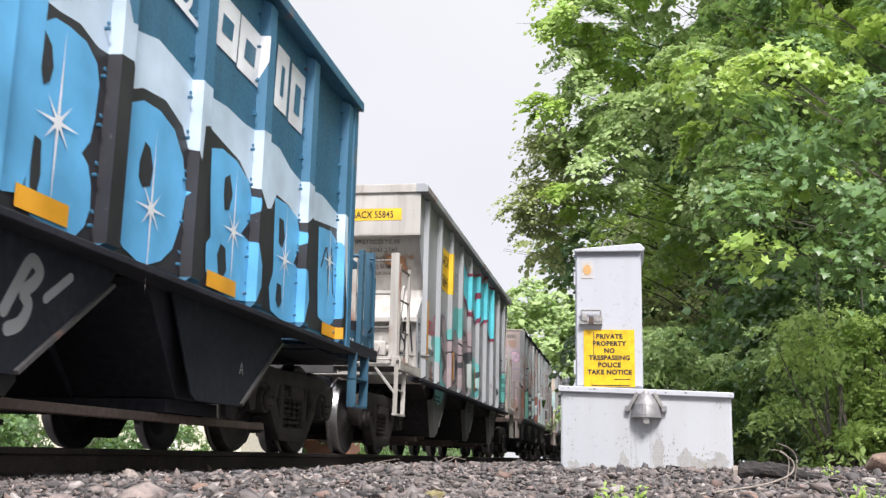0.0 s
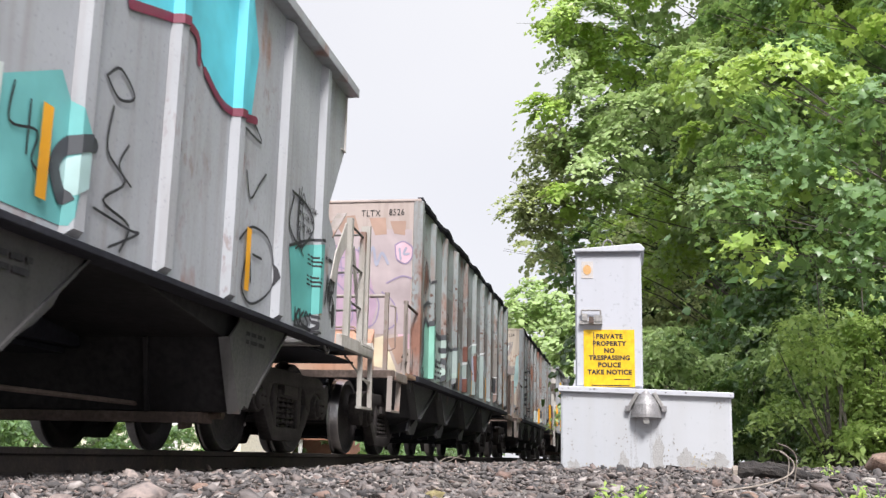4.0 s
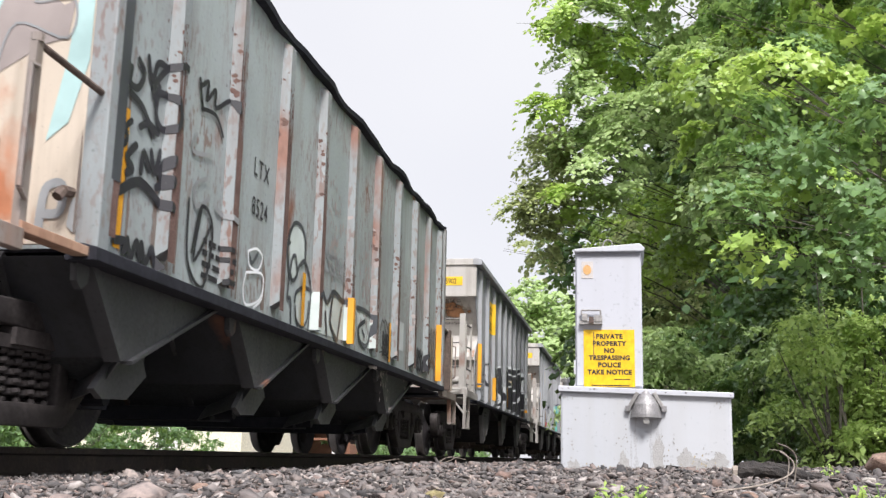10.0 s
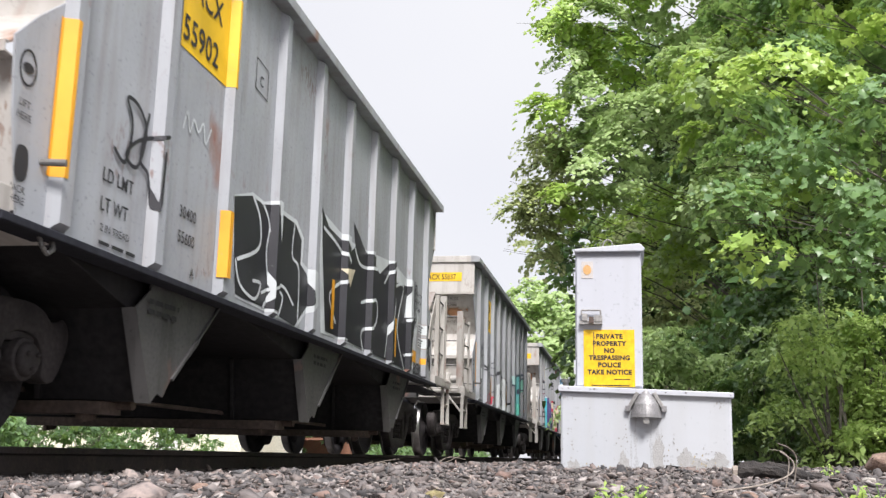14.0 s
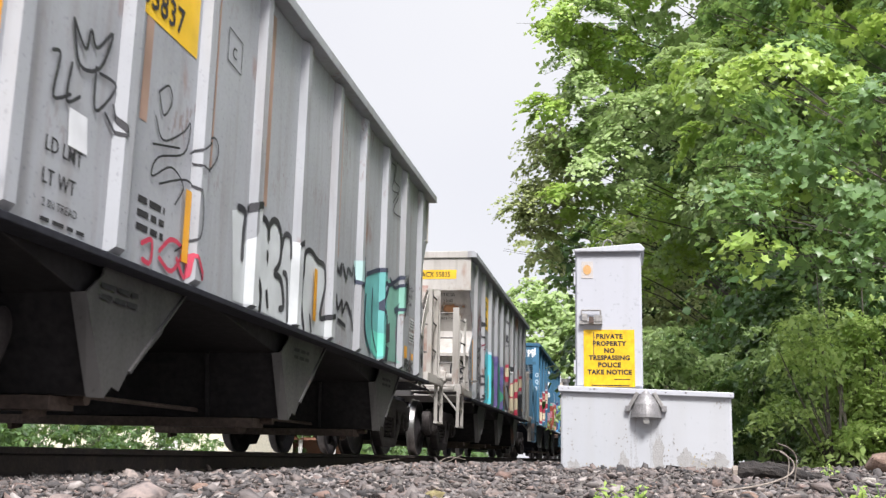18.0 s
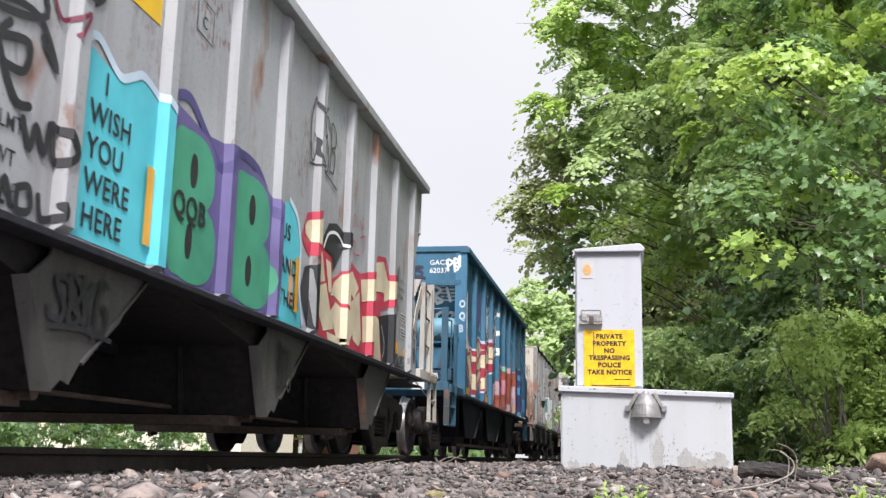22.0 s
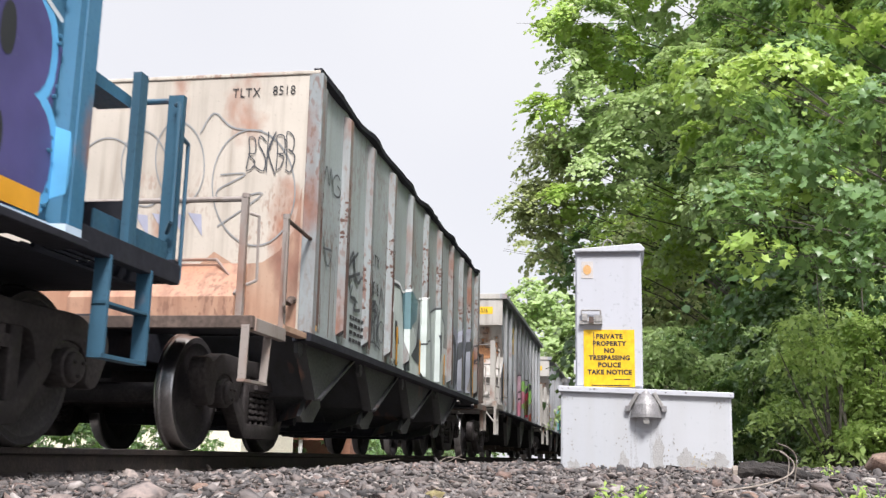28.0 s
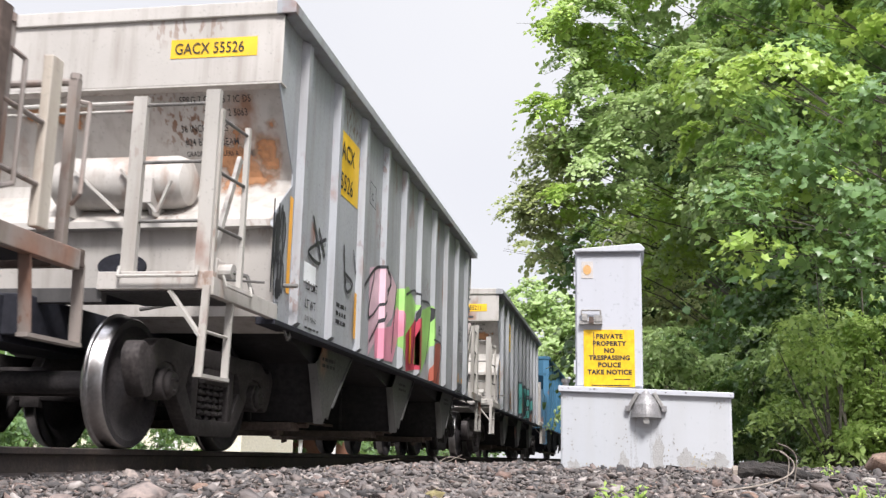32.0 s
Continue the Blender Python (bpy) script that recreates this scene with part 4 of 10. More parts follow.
def add_wavy_bay(root, m, y0, ya, y1):
    """A short pyramid bay: three-cornered side plates, ribs on the slope, a lip coloured lighter for ground light, and
    a gate bracket.
    """
    s = Shape()
    top = [(-1.46, y0, 1.0), (1.46, y0, 1.0), (1.46, y1, 1.0), (-1.46, y1, 1.0)]
    mid = [(-1.46, ya, 0.50), (1.46, ya, 0.50), (1.46, ya + 0.1, 0.50), (-1.46, ya + 0.1, 0.50)]
    low = [(-0.95, ya + 0.42, 0.34), (0.95, ya + 0.42, 0.34), (0.95, ya + 0.75, 0.34), (-0.95, ya + 0.75, 0.34)]
    bay = part("hopper_bay", section(s, [low, mid, top]), m["bay"], root, "grimy grey hopper bay with under-car shade in its colour", bevel=0.006)
    for sg in (1, -1):
        part("gusset_plate", Shape().prism([(y0, 1.0), (ya - 0.03, 0.48), (ya + 0.04, 0.48), (y1, 1.0)], "x", sg * 1.49, sg * 1.502), m["gusset"], bay)
        part("flange", Shape().beam((sg * 1.50, ya + 0.04, 0.475), (sg * 1.50, y1, 0.985), 0.07, 0.022), m["gusset"], bay)
        part("rib", Shape().beam((sg * 1.47, y0 - 0.05, 0.985), (sg * 1.47, ya - 0.05, 0.485), 0.10, 0.055), m["gusset"], bay)
        lip = [(sg * 1.50, ya - 0.04, 0.49), (sg * 0.95, ya + 0.39, 0.35), (sg * 0.9, ya + 0.36, 0.24), (sg * 1.36, ya + 0.02, 0.33)]
        back_side = [(x, y + 0.014, z) for x, y, z in lip]
        # the lip's lighter colour stands for light thrown up from the ground
        part("chute_lip", section(Shape(), [lip, back_side] if sg < 0 else [back_side, lip]), m["gusset"], bay)
        part("gate_bracket", Shape().prism([(ya + 0.1, 0.52), (ya + 0.44, 0.53), (ya + 0.5, 0.43), (ya + 0.27, 0.28), (ya - 0.02, 0.27), (ya - 0.12, 0.32)], "x", sg * 1.36, sg * 1.40), m["gusset"], bay)
        for fx in (0.35, 0.95):
            part("stiffener", Shape().beam((sg * fx, y0 - 0.02, 0.98), (sg * fx * 0.9, ya + 0.36, 0.40), 0.03, 0.13), m["gusset"], bay)
        part("sill_bracket", Shape().prism([(y0 - 0.16, 0.97), (y0 - 0.02, 0.97), (y0 - 0.04, 0.84), (y0 - 0.1, 0.80), (y0 - 0.15, 0.84)], "x", sg * 1.46, sg * 1.50), m["gusset"], bay)
    part("discharge_gate", Shape().box(-1.0, 1.0, ya + 0.38, ya + 0.8, 0.24, 0.345).rod((-1.15, ya + 0.5, 0.30), (1.15, ya + 0.5, 0.30), 0.05, 10), M_FRAME, bay)


def add_boxy_bay(root, m, y0, ya, y1):
    """A long chute whose side plate is cut off on a slant at the rear, with a pale flange on the cut."""
    yb = y1 - 0.95
    s = Shape()
    section(s, [[(-1.38, ya, 0.33), (1.38, ya, 0.33), (1.38, yb, 0.33), (-1.38, yb, 0.33)], [(-1.47, y0, 1.0), (1.47, y0, 1.0), (1.47, y1, 1.0), (-1.47, y1, 1.0)]])
    bay = part("hopper_bay", s, m["bay"], root, "grimy hopper bay with under-car shade in its dark colour", bevel=0.006)
    for sg in (1, -1):
        plate = [(ya - 0.45, 0.97), (ya - 0.06, 0.36), (ya + 0.02, 0.32), (yb + 0.06, 0.32), (y1 - 0.08, 0.86), (y1, 0.97)]
        part("gusset_plate", Shape().prism(plate, "x", sg * 1.495, sg * 1.507), m["gusset"], bay)
        part("flange", Shape().beam((sg * 1.512, yb + 0.06, 0.33), (sg * 1.512, y1 - 0.06, 0.87), 0.04, 0.022), m["flange"], bay)
        part("latch", Shape().prism([(yb - 0.1, 0.34), (yb + 0.12, 0.40), (yb + 0.16, 0.3), (yb + 0.08, 0.22), (yb - 0.06, 0.24)], "x", sg * 1.42, sg * 1.46), M_BAY, bay)
        part("stiffener", Shape().beam((sg * 0.7, y0, 0.96), (sg * 0.66, ya - 0.02, 0.36), 0.03, 0.1), m["bay"], bay)
    part("discharge_gate", Shape().box(-1.32, 1.32, ya - 0.02, yb + 0.1, 0.24, 0.325), M_FRAME, bay)


def add_hoppers(root, kind, m, L):
    short = KINDS[kind]["length"] - L
    for i, (y0, yf, yr) in enumerate(BAYS[kind]):
        back_by = short if i else 0.0
        {"ribbed": add_ribbed_bay, "wavy": add_wavy_bay, "boxy": add_boxy_bay}[kind](root, m, y0 - back_by, yf - back_by, yr - back_by)
    part("centre_sill", Shape().box(-0.2, 0.2, -1.5, L + 1.5, 0.68, 0.98), M_FRAME, root)
    if kind == "ribbed":
        part("brake_pipe", Shape().rod((0.7, 0.9, 0.34), (0.7, L - 1.6, 0.33), 0.018, 7), M_RUST, root)
    if kind == "boxy":
        for sg in (1, -1):
            part("gate_shaft", Shape().box(min(sg * 1.14, sg * 1.26), max(sg * 1.14, sg * 1.26), 1.5, 9.3, 0.18, 0.235), M_RUST, root, "rust-brown gate shaft", bevel=0.006)


def add_couplers(root, L):
    part("center_sill", Shape().box(-0.33, 0.33, -1.25, L + 1.25, 0.72, 1.0), M_FRAME, root, bevel=0.01)
    # added dark sheet that stands for the shade under the rear end
    part("end_floor", Shape().box(-1.4, 1.4, L - 0.45, L + 1.2, 0.945, 0.96), M_FRAME, root)
    for sg, y in ((-1, -1.5), (1, L + 1.5)):
        s = Shape()
        s.box(-0.11, 0.11, min(y, y + sg * 0.32), max(y, y + sg * 0.32), 0.72, 0.92)
        s.box(-0.20, 0.16, min(y + sg * 0.28, y + sg * 0.45), max(y + sg * 0.28, y + sg * 0.45), 0.69, 0.96)
        s.box(0.06, 0.17, min(y + sg * 0.4, y + sg * 0.55), max(y + sg * 0.4, y + sg * 0.55), 0.69, 0.96)
        part("coupler", s, M_RUST, root, "rusty knuckle coupler", bevel=0.015)
        s = Shape()
        s.pipe([(0.32, y + sg * 0.02, 0.86), (0.34, y + sg * 0.12, 0.74), (0.26, y + sg * 0.26, 0.6), (0.12, y + sg * 0.42, 0.56)], 0.022, 7)
        part("air_hose", s, M_FRAME, root)


def add_ladder(parent, p0, p1, z0, z1, rungs, mat, w=0.05, tall=0.0, thin=0.05):
    """Two stiles at p0 and p1 (x, y) and rungs between them."""
    lad = part("ladder", Shape().beam((p0[0], p0[1], z0), (p0[0], p0[1], z1 + tall), w, thin), mat, parent)
    part("stile", Shape().beam((p1[0], p1[1], z0), (p1[0], p1[1], z1), w, thin), mat, lad)
    for i in range(rungs):
        z = z0 + (z1 - 0.06 - z0) * (i + 1) / rungs
        part("rung", Shape().rod((p0[0], p0[1], z), (p1[0], p1[1], z), 0.0125), M_RUNG, lad)
    return lad


def add_end_ribbed(root, L, rear, m):
    def Y(y):
        return L - y if rear else y + FRONT_SET
    s = Shape()
    s.box(-1.56, 1.56, min(Y(0), Y(0.02)), max(Y(0), Y(0.02)), 2.93, 3.52)
    cap = part("end_cap", s, m["end"], root, bevel=0.006)
    part("top_rail", Shape().box(-1.60, 1.60, min(Y(-0.03), Y(0.06)), max(Y(-0.03), Y(0.06)), 3.50, 3.62), m["end"], cap, bevel=0.008)
    part("lip", Shape().box(-1.56, 1.56, min(Y(0.0), Y(0.13)), max(Y(0.0), Y(0.13)), 2.915, 2.93), m["end"], cap)
    s = Shape()
    pts = [(0.13, 2.92), (0.26, 2.68), (0.43, 2.40), (0.50, 2.24), (0.47, 2.13), (0.03, 1.80)]
    strip_profile(s, [(Y(a), b) for a, b in pts], -1.53, 1.53, 0.012, -1 if rear else 1)
    part("slope_sheet", s, m["end"], root)
    s = Shape()
    strip_profile(s, [(Y(a), b) for a, b in [(0.03, 1.80), (0.0, 1.795), (0.0, 1.74), (0.10, 1.735), (0.2, 1.05), (0.5, 0.95)]], -1.53, 1.53, 0.012, -1 if rear else 1)
    part("end_wall", s, m["end"], root)
    ry = Y(0.16)
    tank = part("air_reservoir", Shape().lathe([(0.0, -0.42), (0.12, -0.41), (0.19, -0.37), (0.22, -0.29), (0.22, 0.68), (0.19, 0.76), (0.12, 0.80), (0.0, 0.81)], (0, ry, 2.15), 28), m["end"], root, "pale cylindrical air reservoir", smooth=True)
    for bx in (-0.2, 0.52):
        part("bracket", Shape().prism([(Y(-0.1), 2.0), (Y(0.36), 2.12), (Y(0.36), 2.04), (Y(0.1), 1.84), (Y(-0.02), 1.84)], "x", bx, bx + 0.03).box(bx - 0.02, bx + 0.05, min(Y(-0.11), Y(-0.07)), max(Y(-0.11), Y(-0.07)), 1.92, 2.12), m["end"], tank)
    for p, q in (((0.28, 2.2), (0.62, 1.84)), ((0.62, 1.84), (0.72, 2.1)), ((-0.12, 2.2), (0.3, 1.84))):
        part("strut", Shape().beam((p[0], Y(-0.09), p[1]), (q[0], Y(-0.09), q[1]), 0.028, 0.02), m["rail"], tank)
    for sg in (1, -1):
        boxes("platform_beam", m["end"], root, [(sg * 0.78, sg * 1.60, Y(-1.22), Y(-1.16), 1.04, 1.16), (sg * 1.55, sg * 1.61, Y(-1.22), Y(0.05), 1.0, 1.12)])
        boxes("platform_deck", M_GUSSET_PALE, root, [(sg * 0.78, sg * 1.56, Y(-1.17), Y(-0.5), 1.03, 1.05)], 0)
    for sg in (1, -1):
        part("tow_loop", Shape().pipe([(sg * 1.56, Y(0.36), 0.99), (sg * 1.58, Y(0.37), 0.92), (sg * 1.58, Y(0.42), 0.89), (sg * 1.58, Y(0.47), 0.92), (sg * 1.56, Y(0.48), 0.99)], 0.012, 6), M_RUNG, root, "bent steel towing loop")
    if not rear:
        part("pipe_end", Shape().rod((1.5, Y(0.34), 1.32), (1.66, Y(0.38), 1.32), 0.018, 10), M_RUNG, root)
        part("access_hole", Shape().prism([(0.25 + 0.21 * math.cos(q * math.pi / 12), 1.45 + 0.105 * math.sin(q * math.pi / 12)) for q in range(24)], "y", Y(0.115), Y(0.16)), M_FRAME, root, "dark oval access hole")
        # brake valve and its pipes beside the end wall
        valve = part("brake_valve", Shape().box(0.98, 1.16, Y(-0.12), Y(0.06), 1.27, 1.47), m["end"], root, "pale cast brake valve", bevel=0.02)
        part("cover", Shape().rod((1.02, Y(-0.12), 1.37), (1.02, Y(-0.19), 1.37), 0.07, 14), m["end"], valve)
        part("cover", Shape().rod((1.16, Y(-0.03), 1.36), (1.27, Y(-0.03), 1.36), 0.065, 14), m["rail"], valve)
        part("cap", Shape().rod((1.07, Y(-0.03), 1.47), (1.07, Y(-0.03), 1.54), 0.05, 12), m["end"], valve)
        part("pipe", Shape().pipe([(1.27, Y(-0.03), 1.36), (1.38, Y(-0.03), 1.33), (1.42, Y(-0.02), 1.2), (1.42, Y(0.1), 1.08)], 0.016, 7), M_RUNG, valve)
        part("pipe", Shape().pipe([(0.99, Y(-0.03), 1.3), (0.84, Y(-0.03), 1.28), (0.8, Y(-0.03), 1.12), (0.5, Y(0.0), 1.08)], 0.016, 7), M_RUNG, valve)
        part("release_rod", Shape().rod((1.2, Y(-0.06), 1.3), (1.55, Y(-0.1), 1.27), 0.01, 6), M_RUNG, valve)
    boxes("cross_beam", M_GUSSET_PALE, root, [(-0.8, 0.8, Y(-1.17), Y(-1.1), 0.96, 1.06)])
    boxes("running_board", m["under"], root, [(-1.5, 1.5, Y(-0.95), Y(-0.45), 1.05, 1.07)], 0)
    for sg in (1, -1):
        add_ladder(root, (sg * 1.50, Y(-1.16)), (sg * 0.97, Y(-1.16)), 1.1, 2.40, 3, m["rail"], 0.1, 0.03, 0.05)
        lad = add_ladder(root, (sg * 1.58, Y(-0.70 if not rear else -0.2)), (sg * 1.55, Y(-1.13 if not rear else -0.85)), 1.1, 2.30, 3, m["rail"], 0.035 if not rear else 0.06, 0.0, 0.04 if not rear else 0.07)
        part("brace", Shape().beam((sg * 1.5, Y(-1.1), 1.12), (sg * 1.5, Y(-0.62), 2.1), 0.03, 0.05), m["rail"], lad)
        if rear:
            part("gusset", Shape().prism([(Y(0.34), 1.60), (Y(0.22), 1.86), (Y(-0.12), 2.24), (Y(-0.24), 2.20), (Y(-0.22), 2.06), (Y(0.05), 1.84), (Y(0.2), 1.58)], "x", sg * 1.553, sg * 1.565), m["rail"], root, "bent gusset plate")
            part("brace", Shape().beam((sg * 1.5, Y(0.3), 2.0), (sg * 1.5, Y(-0.16), 2.34), 0.1, 0.012), M_WORN_RAIL, root, "rust-edged diagonal brace")
        st = part("step", Shape().beam((sg * 1.57, Y(-1.28), 0.48), (sg * 1.57, Y(-1.24), 1.06), 0.05, 0.022), m["rail"], root)
        part("stile", Shape().beam((sg * 1.57, Y(-0.84), 0.48), (sg * 1.57, Y(-0.82), 1.04), 0.05, 0.022), m["rail"], st)
        part("tread", Shape().box(min(sg * 1.54, sg * 1.6), max(sg * 1.54, sg * 1.6), min(Y(-1.3), Y(-0.82)), max(Y(-1.3), Y(-0.82)), 0.46, 0.482), m["rail"], st)
        part("tread", Shape().rod((sg * 1.57, Y(-1.26), 0.76), (sg * 1.57, Y(-0.83), 0.76), 0.012), m["rail"], st)
        part("brace", Shape().beam((sg * 1.3, Y(-1.2), 1.03), (sg * 1.56, Y(-1.26), 0.72), 0.04, 0.02), m["rail"], st)
        part("grab_iron", Shape().pipe([(sg * 1.5, Y(-1.24), 1.19), (sg * 1.5, Y(-1.27), 1.12), (sg * 0.95, Y(-1.27), 1.12), (sg * 0.95, Y(-1.24), 1.19)], 0.011, 6)
             .pipe([(sg * 1.62, Y(-1.1), 1.15), (sg * 1.64, Y(-1.08), 1.08), (sg * 1.64, Y(-0.6), 1.08), (sg * 1.62, Y(-0.58), 1.15)], 0.011, 6), m["rail"], root)
    part("handrail", Shape().rod((-0.97, Y(-1.16), 2.36), (0.97, Y(-1.16), 2.36), 0.016).rod((-0.97, Y(-1.16), 2.30), (0.97, Y(-1.16), 2.30), 0.012), m["rail"], root)
    if rear:
        part("brake_stand", Shape().beam((1.25, Y(-0.55), 1.05), (1.25, Y(-0.3), 2.7), 0.08, 0.05).beam((0.9, Y(-0.55), 1.05), (0.9, Y(-0.3), 2.7), 0.06, 0.05), m["rail"], root)


def add_end_wavy(root, L, rear, m):
    def Y(y):
        return L - y if rear else y

    def yr(a, b):
        return min(Y(a), Y(b)), max(Y(a), Y(b))
    s = Shape()
    s.box(-1.56, 1.56, *yr(0.0, 0.02), 1.02, 3.33)
    part("end_wall", s, m["end"], root, bevel=0.004)
    part("end_chord", Shape().box(-1.6, 1.6, *yr(-0.014, 0.05), 3.335, 3.37), m["end"], root, "thin top edge", bevel=0.008)
    for sg in (1, -1):
        boxes("corner_post", m["post"], root, [(sg * 1.50, sg * 1.63, Y(-0.012), Y(0.1), 0.98, 3.34)], 0.008)
    s = Shape()
    s.prism([(Y(0.0), 1.62), (Y(-0.28), 1.28), (Y(-0.28), 1.02), (Y(0.0), 1.02)], "x", -0.5, 1.02)
    part("end_bulge", s, m["low"], root, bevel=0.01)
    part("end_step_pipe", Shape().pipe([(-0.5, Y(-0.05), 1.64), (0.75, Y(-0.05), 1.64), (0.98, Y(-0.12), 1.4), (1.02, Y(-0.28), 1.3)], 0.014, 6), m["rail"], root)
    low, reach = 0.88, 0.0 if rear else -0.62
    boxes("platform_beam", m["under"], root, [(sg * 1.55, sg * 1.61, Y(-1.30), Y(reach), low - 0.02, low + 0.08) for sg in (1, -1)])
    boxes("end_beam", M_RUST, root, [(-1.6, 1.6, Y(-1.36), Y(-1.30), low, low + 0.09)])
    boxes("platform_deck", M_FRAME, root, [(-1.5, 1.5, Y(-1.28), Y(-0.7), low + 0.03, low + 0.06)], 0)
    if not rear:
        boxes("platform_bracket", M_RUST_WASH, root, [(sg * 1.50, sg * 1.59, Y(-0.62), Y(-0.012), 0.95, 1.0) for sg in (1, -1)])
        part("hook", Shape().pipe([(1.45, 0.0, 1.29), (1.45, -0.08, 1.28), (1.44, -0.11, 1.24)], 0.03, 8), M_RUST, root, "rusty hook")
    top = 1.86
    for sg in (1, -1):
        p = part("handrail_post", Shape().beam((sg * 1.48, Y(-1.32), low), (sg * 1.48, Y(-1.32), top), 0.05, 0.046).rod((sg * 1.48, Y(-1.32), top), (sg * 1.48, Y(-1.32), top + 0.03), 0.03, 10), m["rail"], root)
        part("grab_iron", Shape().pipe([(sg * 1.52, Y(-1.32), 1.74), (sg * 1.585, Y(-1.30), 1.72), (sg * 1.585, Y(-1.28), 1.24), (sg * 1.52, Y(-1.32), 1.2)], 0.012, 6), m["rail"], p)
        p = part("handrail_post", Shape().beam((sg * 1.56, Y(-0.6), 0.94), (sg * 1.56, Y(-0.6), 1.86), 0.04, 0.055).rod((sg * 1.56, Y(-0.6), 1.86), (sg * 1.56, Y(-0.6), 1.9), 0.032, 10), m["rail"], root)
        part("side_rail", Shape().rod((sg * 1.56, Y(-0.6), 1.86), (sg * 1.58, Y(0.0), 1.82), 0.018), M_RUST, p)
        part("grab_iron", Shape().pipe([(sg * 1.58, Y(-0.6), 1.74), (sg * 1.6, Y(-0.69), 1.72), (sg * 1.6, Y(-0.69), 1.14), (sg * 1.58, Y(-0.6), 1.1)], 0.012, 6), m["rail"], p)
        st = part("step", Shape().beam((sg * 1.56, Y(-1.40), 0.51), (sg * 1.56, Y(-1.38), low + 0.02), 0.06, 0.016), m["rail"], root)
        part("stile", Shape().beam((sg * 1.56, Y(-0.96), 0.51), (sg * 1.56, Y(-0.90), low), 0.06, 0.016), m["rail"], st)
        part("tread", Shape().box(min(sg * 1.53, sg * 1.59), max(sg * 1.53, sg * 1.59), *yr(-1.42, -0.94), 0.49, 0.51), m["rail"], st)
    part("handrail", Shape().rod((-1.48, Y(-1.32), 1.85), (1.48, Y(-1.32), 1.85), 0.021).rod((-1.48, Y(-1.3), 1.45), (0.3, Y(-1.3), 1.35), 0.012), m["rail"], root)
    if rear:
        for sg in (1, -1):
            part("ladder_post", Shape().beam((sg * 1.60, Y(-0.45), 0.98), (sg * 1.60, Y(-0.45), 1.88), 0.1, 0.09), M_RUST, root, "rusty channel post", bevel=0.006)
            part("ladder_post", Shape().beam((sg * 1.56, Y(-0.98), 1.0), (sg * 1.56, Y(-0.98), 1.84), 0.05, 0.1), m["end"], root, bevel=0.006)
            part("side_rail", Shape().rod((sg * 1.6, Y(-0.45), 1.86), (sg * 1.57, Y(0.02), 1.88), 0.022), m["rail"], root)
            for z in (1.5, 1.2):
                part("rung", Shape().rod((sg * 1.58, Y(-0.45), z), (sg * 1.56, Y(-0.98), z), 0.014), m["rail"], root)


